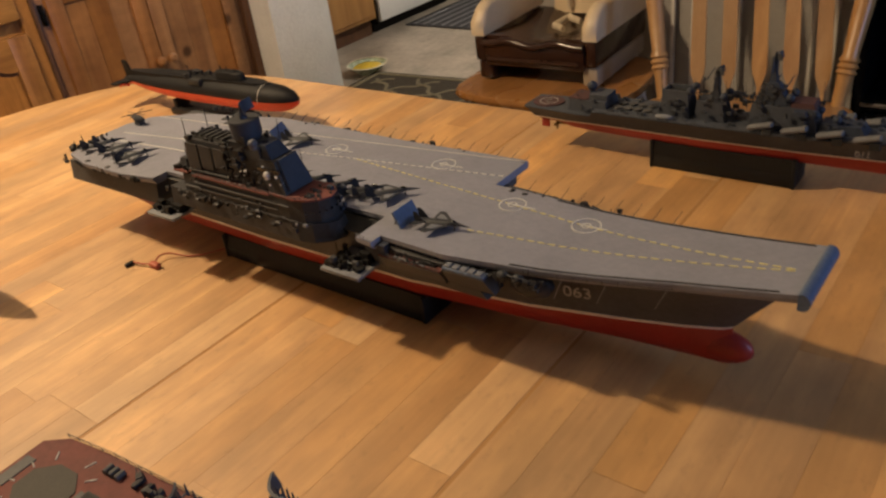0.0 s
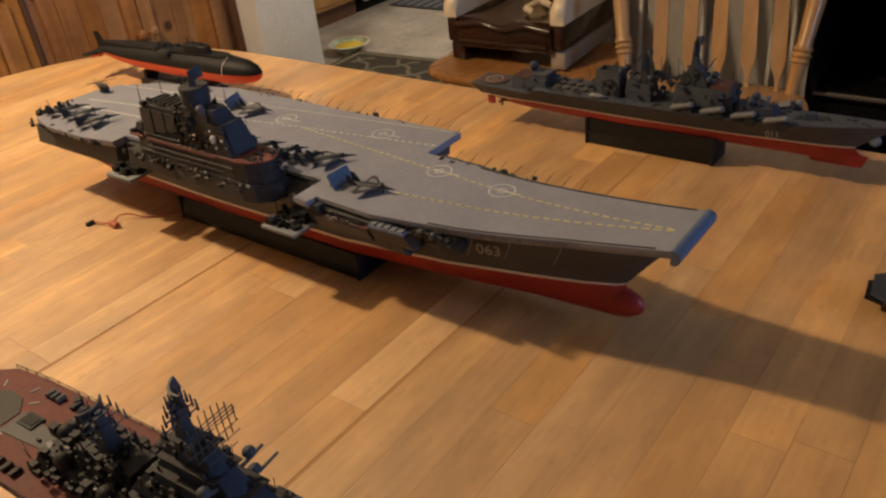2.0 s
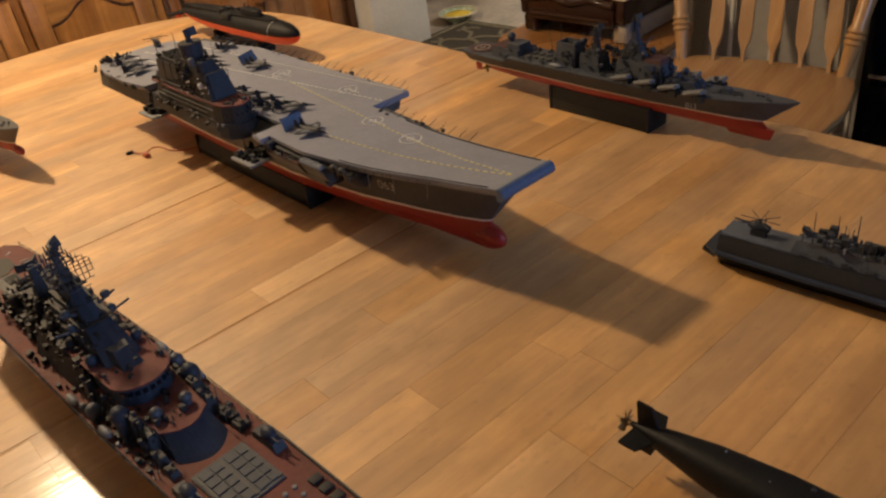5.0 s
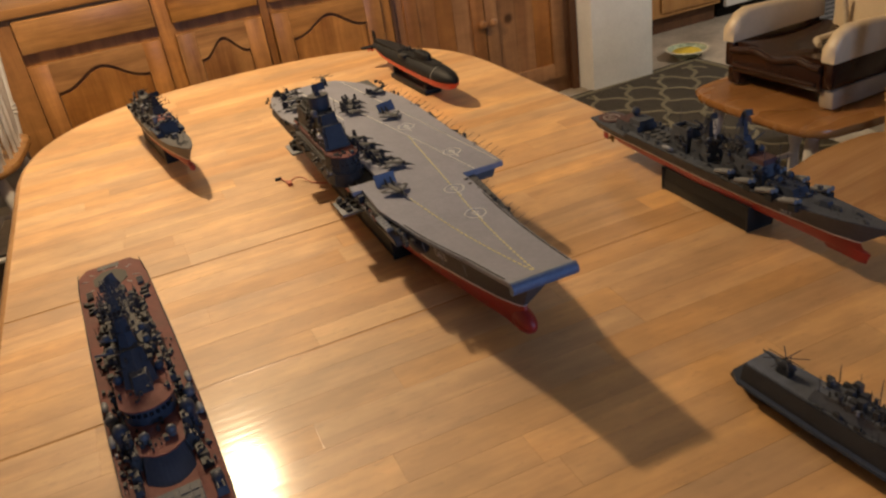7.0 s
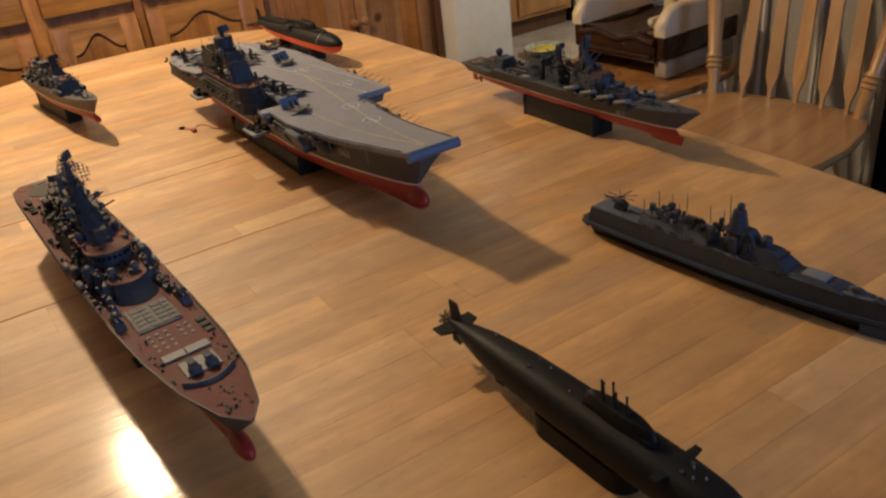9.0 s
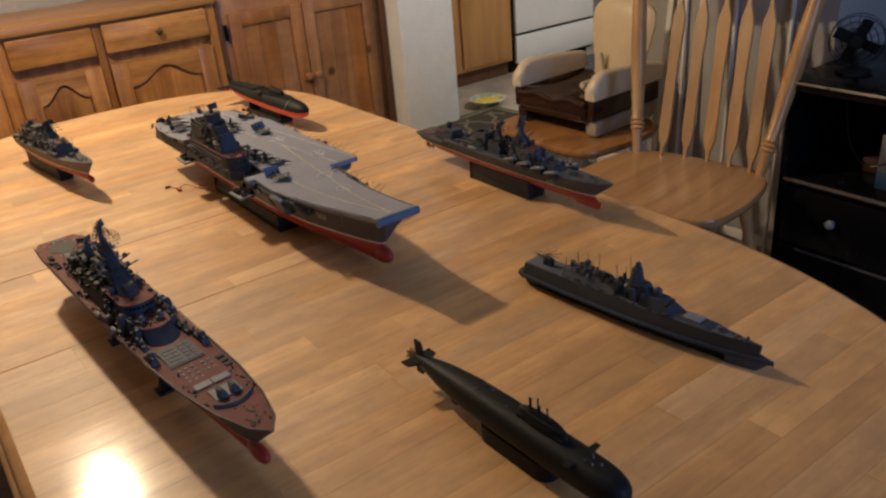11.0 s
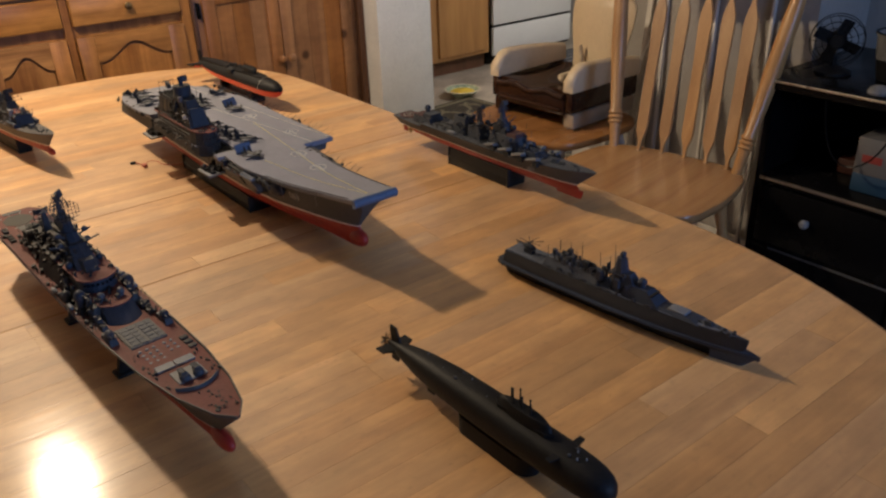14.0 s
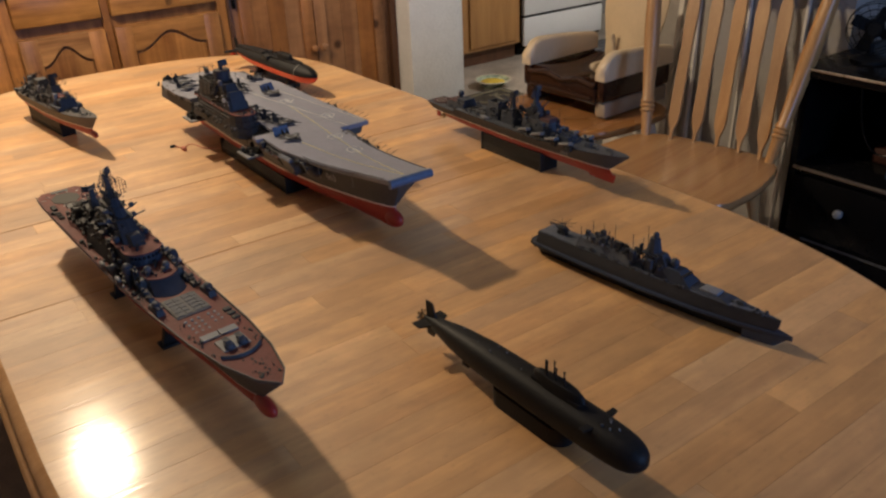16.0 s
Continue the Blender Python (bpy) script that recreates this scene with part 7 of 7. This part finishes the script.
for s in (-1, 1):
    greebles(fg, rf, 60, -0.17, 0.08, s * 0.0185 - 0.003, s * 0.0185 + 0.003, lambda x, y: FD + rf.uniform(0.001, 0.024), 0.0026, M_DARKGREY)
    greebles(fg, rf, 16, -0.15, 0.08, s * 0.020 - 0.003, s * 0.020 + 0.003, lambda x, y: FD + rf.uniform(0.001, 0.022), 0.0022, M_LIGHTGREY)
greebles(fg, rf, 26, 0.02, 0.08, -0.014, 0.014, FD + 0.026, 0.0024, M_DARKGREY, tall=1.4)
greebles(fg, rf, 14, 0.13, 0.20, -0.010, 0.010, lambda x, y: fz(x), 0.0016, M_DARKGREY)
cradle(fg, -0.165, 0.03, 0.014, 0.009, 0.034, "narrow black stand under the destroyer model")

# ---- stealth frigate ----
lf = thing("stealth_frigate_model", "dark grey model frigate with smooth sloping sides", "model ship", ship_pose(0.2405, -0.505, 5.6))
LD = 0.036
LST = [(-0.182, 0.013, 0.0215, 0.0165), (-0.10, 0.015, 0.0240, 0.0180), (0.0, 0.015, 0.0245, 0.0175), (0.08, 0.011, 0.0205, 0.0140), (0.135, 0.0065, 0.0130, 0.0085), (0.160, 0.0025, 0.0080, 0.0044), (0.175, 0.0008, 0.0035, 0.0010)]
low, chine, upb, dkb = B(), B(), B(), B()
CHST = [(-0.196, 0, 0.0130, 0)] + LST[:5] + [(0.172, 0, 0.0062, 0), (0.190, 0, 0.0022, 0), (0.197, 0, 0.0006, 0)]
rk_ = lambda x, k: x + (k if x > 0.165 else 0)
loft(low, [[(rk_(x, -0.006), -b * 0.8, 0.0), (rk_(x, -0.006), b * 0.8, 0.0), (x, b, 0.004), (x, k * 0.93, 0.0144), (x, -k * 0.93, 0.0144), (x, -b, 0.004)] for x, b, k, d in LST], closed=True)
loft(chine, [[(x, -k * 0.95, 0.0145), (x, k * 0.95, 0.0145), (x, k * 1.18, 0.0180), (x, k * 1.15, 0.0206), (x, -k * 1.15, 0.0206), (x, -k * 1.18, 0.0180)] for x, b, k, d in CHST], closed=True)
loft(upb, [[(x, -k * 0.96, 0.0208), (x, k * 0.96, 0.0208), (rk_(x, 0.003), k * 0.95, 0.0225), (rk_(x, 0.006), d, LD), (rk_(x, 0.006), -d, LD), (rk_(x, 0.003), -k * 0.95, 0.0225)] for x, b, k, d in LST], closed=True)
loft(dkb, [[(x, -d + 0.001, LD), (x, d - 0.001, LD), (x, d - 0.001, LD + 0.0008), (x, -d + 0.001, LD + 0.0008)] for x, b, k, d in LST], closed=True)
part("lower_hull", low, M_SUB, lf, "near-black lower hull", smooth=30)
part("chine", chine, M_BLUEGREY, lf, "projecting dark blue chine", smooth=30)
part("upper_hull", upb, M_FRIGATE, lf, "smooth blackish grey sloping topsides", smooth=30)
part("deck", dkb, M_DECKBLUE, lf, smooth=0)
part("stern_platform", prism(B(), [(-0.200, -0.013), (-0.184, -0.020), (-0.184, 0.020), (-0.200, 0.013)], 0.0110, 0.0143), M_SUB, lf, smooth=0)
part("bow_wedge", prism(B(), [(0.140, -0.0088), (0.174, -0.0030), (0.178, 0.0), (0.174, 0.0030), (0.140, 0.0088)], 0.0003, 0.0178, [(0.140, -0.0108), (0.180, -0.0040), (0.195, 0.0), (0.180, 0.0040), (0.140, 0.0108)]), M_BLUEHULL, lf, "dark blue raked bow below the chine", smooth=0)
block(lf, "hangar", M_DECKBLUE, -0.115, -0.025, -0.0140, 0.0140, LD, LD + 0.0135, (0.004, 0.0, 0.0035, 0.0035))
block(lf, "bridge", M_BLUEGREY, 0.014, 0.070, -0.0138, 0.0138, LD, LD + 0.0165, (0.002, 0.022, 0.005, 0.005), "sloping blue-grey bridge")
for i in range(7):
    part("window", box(B(), 0.0520, 0.0560, -0.0100 + i * 0.0030, -0.0078 + i * 0.0030, LD + 0.0110, LD + 0.0132), M_GLASSDARK, lf)
tb = B()
prism(tb, [(0.004 + 0.015 * math.cos(a), 0.012 * math.sin(a)) for a in [math.pi / 8 + k * math.pi / 4 for k in range(8)]], LD + 0.001, LD + 0.047, [(0.004 + 0.0068 * math.cos(a), 0.006 * math.sin(a)) for a in [math.pi / 8 + k * math.pi / 4 for k in range(8)]])
twr = part("mast_tower", tb, M_BLUEGREY, lf, "faceted blue-grey mast tower", smooth=0)
part("platform", box(B(), -0.010, 0.016, -0.0105, 0.0105, LD + 0.025, LD + 0.0262), M_BLUEGREY, twr)
radome(twr, 0.005, 0, LD + 0.047, 0.0040, M_BLUEGREY)
radome(lf, 0.036, 0.0, LD + 0.0162, 0.0058, M_BLUEGREY)
block(twr, 'tower_step', M_BLUEGREY, 0.012, 0.028, -0.009, 0.009, LD + 0.0160, LD + 0.029, (0, 0.008, 0.003, 0.003))
for x, y, h in ((-0.008, 0.003, 0.059), (-0.010, -0.004, 0.044)):
    part("aerial", tube(B(), (x, y, LD + 0.01), (x - 0.001, y, LD + h), 0.0007, 0.0003, 5), M_DARKGREY, twr)
for x, y, h in ((-0.082, 0.006, 0.024), (-0.073, -0.004, 0.022), (-0.066, 0.010, 0.027), (-0.145, 0.0, 0.010)):
    part("whip_aerial", tube(B(), (x, y, LD + (0.014 if x > -0.1 else 0.0)), (x, y, LD + 0.014 + h), 0.0006, 0.0003, 5), M_DARKGREY, lf)
block(lf, "fore_deck_house", M_BLUEGREY, 0.062, 0.122, -0.0125, 0.0125, LD, LD + 0.0035, (0, 0.012, 0.003, 0.003))
part("missile_hatch_plate", box(B(), 0.078, 0.102, -0.008, 0.008, LD + 0.003, LD + 0.006, 0.0006), M_LIGHTGREY, lf, "pale grey missile hatch plate")
gun(lf, 0.132, 0, LD, 0.006, 0, M_DARKGREY, 1)
he = B()
HZ = LD + 0.004
ball(he, (-0.150, 0, HZ + 0.006), 0.0055, 2.1, 0.8, 0.95, 10, 8)
for a in range(0, 180, 45):
    c, s = math.cos(radians(a)), math.sin(radians(a))
    tube(he, (-0.15 - 0.019 * c, -0.019 * s, HZ + 0.0135), (-0.15 + 0.019 * c, 0.019 * s, HZ + 0.0135), 0.0005, 0.0005, 4)
tube(he, (-0.156, 0, HZ + 0.007), (-0.175, 0, HZ + 0.009), 0.0016, 0.0007, 6)
tube(he, (-0.15, 0, HZ + 0.008), (-0.15, 0, HZ + 0.0145), 0.001, 0.001, 6)
box(he, -0.157, -0.143, -0.004, 0.004, LD, HZ + 0.003)
part("helicopter", he, M_JET, lf, "small dark helicopter on the stern pad")
rl_ = random.Random(41)
greebles(lf, rl_, 60, -0.112, -0.02, -0.0135, 0.0135, LD + 0.0140, 0.0024, M_DARKGREY, tall=1.5)
greebles(lf, rl_, 14, -0.11, -0.02, -0.0135, 0.0135, LD + 0.0140, 0.0019, M_LIGHTGREY, tall=1.0)
greebles(lf, rl_, 34, -0.025, 0.030, -0.015, 0.015, LD + 0.010, 0.0024, M_BLUEGREY, tall=1.8)
greebles(lf, rl_, 12, -0.006, 0.014, -0.009, 0.009, LD + 0.0261, 0.0015, M_DARKGREY, tall=1.4)
for s in (-1, 1):
    greebles(lf, rl_, 36, -0.12, 0.06, s * 0.0150 - 0.0012, s * 0.0150 + 0.0012, LD, 0.0015, M_DARKGREY, tall=1.3)
greebles(lf, rl_, 26, 0.10, 0.172, -0.006, 0.006, LD, 0.0014, M_DARKGREY)
railing(lf, [(-0.18, -0.0160, LD), (-0.10, -0.0172, LD), (0.0, -0.0168, LD)], 0.003, M_DARKGREY)


# ---- submarines ----
def body_rows(stations, zc, n=20, box_=1.0):
    """Rings of a hull; box_ below one squares its section."""
    pw = lambda v: math.copysign(abs(v) ** box_, v)
    return [[(x, ry * pw(math.cos(a)), zc + rz * pw(math.sin(a))) for a in [2 * math.pi * k / n for k in range(n)]] for x, ry, rz in stations]


sm = thing("black_submarine_model", "matt black model attack submarine on a black stand", "model submarine", ship_pose(-0.053, -0.577, 1.4))
ZC = 0.0385
hb = loft(B(), body_rows([(-0.165, 0.0012, 0.0012), (-0.155, 0.0040, 0.004), (-0.135, 0.0088, 0.0088), (-0.10, 0.0145, 0.0145), (-0.05, 0.0188, 0.0185), (0.0, 0.0202, 0.0192), (0.06, 0.0203, 0.0192), (0.11, 0.0200, 0.019), (0.138, 0.0190, 0.0180), (0.152, 0.0176, 0.0168), (0.1625, 0.0148, 0.0142), (0.1695, 0.0105, 0.0102), (0.1730, 0.0058, 0.0058), (0.1740, 0.001, 0.001)], ZC, 32, 0.82), closed=True)
part("hull", hb, M_SUB, sm, "smooth black rounded hull", smooth=70)
sb = B()
rows = []
for z, k in ((ZC + 0.013, 1.25), (ZC + 0.019, 1.08), (ZC + 0.028, 1.0), (ZC + 0.031, 0.86)):
    rows.append([(0.062 + 0.034 * k * c, 0.0072 * k * s, z) for c, s in [(math.cos(2 * math.pi * i / 24), math.sin(2 * math.pi * i / 24)) for i in range(24)]])
loft(sb, rows, closed=True)
part("sail", sb, M_SUB, sm, "low streamlined black sail", smooth=60)
rq = random.Random(4)
for i, (x, y, h) in enumerate(((0.042, 0.002, 0.012), (0.048, -0.002, 0.016), (0.054, 0.002, 0.017), (0.060, -0.0015, 0.013), (0.068, 0.0015, 0.012), (0.072, -0.002, 0.009))):
    pb = tube(B(), (x, y, ZC + 0.03), (x, y, ZC + 0.031 + h), 0.0011, 0.0008, 6)
    ball(pb, (x, y, ZC + 0.031 + h), 0.0013, 1, 1, 1.2, 6, 5)
    part("periscope", pb, M_STAND, sm, "thin raised periscope", smooth=40)
fb = B()
prism(fb, [(-0.157, 0), (-0.138, 0), (-0.146, 0.023), (-0.158, 0.023)], -0.0011, 0.0011, m=Matrix.Translation((0, 0, ZC + 0.002)) @ Matrix.Rotation(math.pi / 2, 4, "X"))
part("rudder", fb, M_SUB, sm, smooth=0)
fb = B()
prism(fb, [(-0.157, 0), (-0.138, 0), (-0.146, -0.019), (-0.158, -0.019)][::-1], -0.0011, 0.0011, m=Matrix.Translation((0, 0, ZC - 0.002)) @ Matrix.Rotation(math.pi / 2, 4, "X"))
part("rudder", fb, M_SUB, sm, smooth=0)
for s in (-1, 1):
    fb = B()
    prism(fb, [(-0.159, s * 0.002), (-0.138, s * 0.004), (-0.146, s * 0.021), (-0.160, s * 0.021)][::s], ZC - 0.001, ZC + 0.001)
    part("stern_plane", fb, M_SUB, sm, smooth=0)
    part("keel_fin", box(B(), -0.080, -0.068, s * 0.009 - 0.0012, s * 0.009 + 0.0012, ZC - 0.0215, ZC - 0.014, 0.001), M_SUB, sm)
    fb = B()
    prism(fb, [(0.112, s * 0.010), (0.121, s * 0.010), (0.118, s * 0.024), (0.112, s * 0.024)][::s], ZC + 0.0145, ZC + 0.0160)
    part("bow_plane", fb, M_SUB, sm, smooth=0)
    for x in (-0.075, -0.035, 0.125):
        d_ = tube(B(), (x, s * 0.006, ZC + 0.0165 - (0.003 if x < -0.05 else 0)), (x, s * 0.006, ZC + 0.0196 - (0.0045 if x < -0.05 else 0)), 0.0016, 0.0016, 10)
        part("hatch", d_, M_DARKGREY, sm, "small round deck hatch")
part("sail_step", prism(B(), [(0.030, -0.0065), (0.094, -0.0065), (0.101, 0.0), (0.094, 0.0065), (0.030, 0.0065), (0.022, 0.0)], ZC + 0.012, ZC + 0.0225), M_SUB, sm, smooth=30)
for x, y in ((-0.092, 0.004), (-0.058, -0.003), (-0.02, 0.005), (0.012, -0.004), (0.128, 0.003), (0.134, -0.005), (0.140, 0.001)):
    part("hull_fitting", tube(B(), (x, y, ZC + 0.010), (x, y, ZC + (0.0200 if x > -0.03 else 0.0180 + 0.04 * (x + 0.05))), 0.0009, 0.0009, 6), M_LIGHTGREY, sm, "tiny pale hull fitting")
pr = B()
tube(pr, (-0.176, 0, ZC), (-0.163, 0, ZC), 0.0006, 0.0025, 8)
for k in range(7):
    m = Matrix.Translation((-0.168, 0, ZC)) @ Matrix.Rotation(k * 2 * math.pi / 7, 4, "X") @ Matrix.Rotation(0.6, 4, "Z")
    box(pr, -0.0005, 0.0005, -0.0016, 0.0016, 0.001, 0.0085, 0, m)
part("propeller", pr, M_BRONZE, sm, "dull seven-bladed propeller", smooth=0)
stand = thing("display_stand", "low black oblong stand under the submarine model", "stand", ship_pose(-0.053, -0.577, 1.4), group="ship stands")
part("base", prism(B(), [(0.026 + sx_ * 0.0385 + 0.0165 * math.cos(a), 0.0165 * math.sin(a)) for sx_, a0 in ((1, -90), (-1, 90)) for a in [radians(a0 + 18 * k) for k in range(11)]], 0.0003, 0.0215), M_SUB, stand, smooth=40)
part("saddle", box(B(), -0.018, 0.070, -0.0125, 0.0125, 0.0215, 0.0245, 0.001), M_SUB, stand)

ms = thing("missile_submarine_model", "large black and red model missile submarine on a stand", "model submarine", ship_pose(0.345, 0.868, 2.0))
ZT = 0.050
st_ = [(-0.225, 0.0015, 0.0015), (-0.212, 0.006, 0.005), (-0.185, 0.0125, 0.011), (-0.14, 0.021, 0.018), (-0.08, 0.0275, 0.0235), (0.0, 0.030, 0.026), (0.10, 0.030, 0.026), (0.16, 0.0285, 0.025), (0.195, 0.024, 0.022), (0.215, 0.017, 0.0165), (0.227, 0.009, 0.0095), (0.232, 0.001, 0.001)]
up, lo = B(), B()
n = 14
st_ = [(x, a * 0.93, b * 0.93) for x, a, b in st_]
for bm, a0, a1 in ((up, -0.02, math.pi + 0.02), (lo, math.pi + 0.02, 2 * math.pi - 0.02)):
    rows = [[(x, ry * math.cos(a0 + (a1 - a0) * k / n), ZT + rz * math.sin(a0 + (a1 - a0) * k / n)) for k in range(n + 1)] for x, ry, rz in st_]
    loft(bm, rows, closed=True)
part("upper_hull", up, M_SUB, ms, "black rounded upper hull", smooth=70)
part("lower_hull", lo, M_REDBRIGHT, ms, "bright red lower hull", smooth=70)
sb = B()
rows = []
for z, k in ((ZT + 0.016, 1.2), (ZT + 0.024, 1.04), (ZT + 0.0335, 1.0), (ZT + 0.0360, 0.9)):
    rows.append([(0.082 + 0.034 * k * (abs(c) ** 0.7) * (1 if c > 0 else -1), 0.0105 * k * s, z) for c, s in [(math.cos(2 * math.pi * i / 24), math.sin(2 * math.pi * i / 24)) for i in range(24)]])
loft(sb, rows, closed=True)
part("sail", sb, M_SUB, ms, "long low black sail", smooth=60)
part("flat_casing", prism(B(), [(-0.195, -0.004), (-0.12, -0.0135), (0.03, -0.0165), (0.15, -0.0120), (0.175, 0.0), (0.15, 0.0120), (0.03, 0.0165), (-0.12, 0.0135), (-0.195, 0.004)], ZT + 0.006, lambda x, y: ZT + 0.0175 + 0.0065 * min(1.0, max(0.0, (x + 0.20) / 0.15))), M_SUB, ms, "flat black deck casing", smooth=0)
greebles(ms, random.Random(71), 20, -0.03, 0.035, -0.020, 0.016, ZT + 0.0215, 0.0030, M_CLUTTER, tall=1.3)
part("open_hatch", box(B(), 0.0, 0.03, -0.026, -0.012, ZT + 0.014, ZT + 0.0235, 0.001), M_DARK, ms, "dark open missile hatches")
for i, x in enumerate((0.05, 0.065, 0.085)):
    part("periscope", tube(B(), (x + 0.012, 0, ZT + 0.034), (x + 0.012, 0, ZT + 0.045 - 0.002 * i), 0.0012, 0.001, 6), M_STAND, ms)
part("stripe", loft(B(), [[(x, r * 0.0259 * math.cos(a), ZT + r * 0.0229 * math.sin(a)) for a in [-0.1 + (math.pi + 0.2) * k / 12 for k in range(13)]] for x, r in ((0.165, 1.012), (0.1665, 1.008))], cap=False), M_NUMBER, ms, "thin faded white band round the hull", smooth=60)
fb = B()
prism(fb, [(-0.215, 0), (-0.19, 0), (-0.204, 0.030), (-0.217, 0.030)], -0.0014, 0.0014, m=Matrix.Translation((0, 0, ZT + 0.004)) @ Matrix.Rotation(math.pi / 2, 4, "X"))
part("rudder", fb, M_SUB, ms, smooth=0)
for s in (-1, 1):
    fb = B()
    prism(fb, [(-0.215, s * 0.004), (-0.185, s * 0.008), (-0.20, s * 0.038), (-0.215, s * 0.038)][::s], ZT - 0.0012, ZT + 0.0012)
    part("stern_plane", fb, M_SUB, ms, smooth=0)
    pr = tube(B(), (-0.20, s * 0.012, ZT - 0.008), (-0.225, s * 0.012, ZT - 0.008), 0.003, 0.0015, 8)
    for k in range(5):
        m = Matrix.Translation((-0.222, s * 0.012, ZT - 0.008)) @ Matrix.Rotation(k * 2 * math.pi / 5, 4, "X")
        box(pr, -0.0005, 0.0005, -0.0015, 0.0015, 0.001, 0.008, 0, m)
    part("propeller", pr, M_REDBRIGHT, ms, smooth=0)
cr = thing("display_stand", "low black stand under the missile submarine model", "stand", ship_pose(0.345, 0.868, 2.0), group="ship stands")
part("base", box(B(), -0.08, 0.11, -0.02, 0.02, 0.0005, 0.012, 0.002), M_STAND, cr)
for x in (-0.07, 0.10):
    part("saddle", box(B(), x - 0.004, x + 0.004, -0.014, 0.014, 0.012, 0.0275, 0.001), M_STAND, cr)
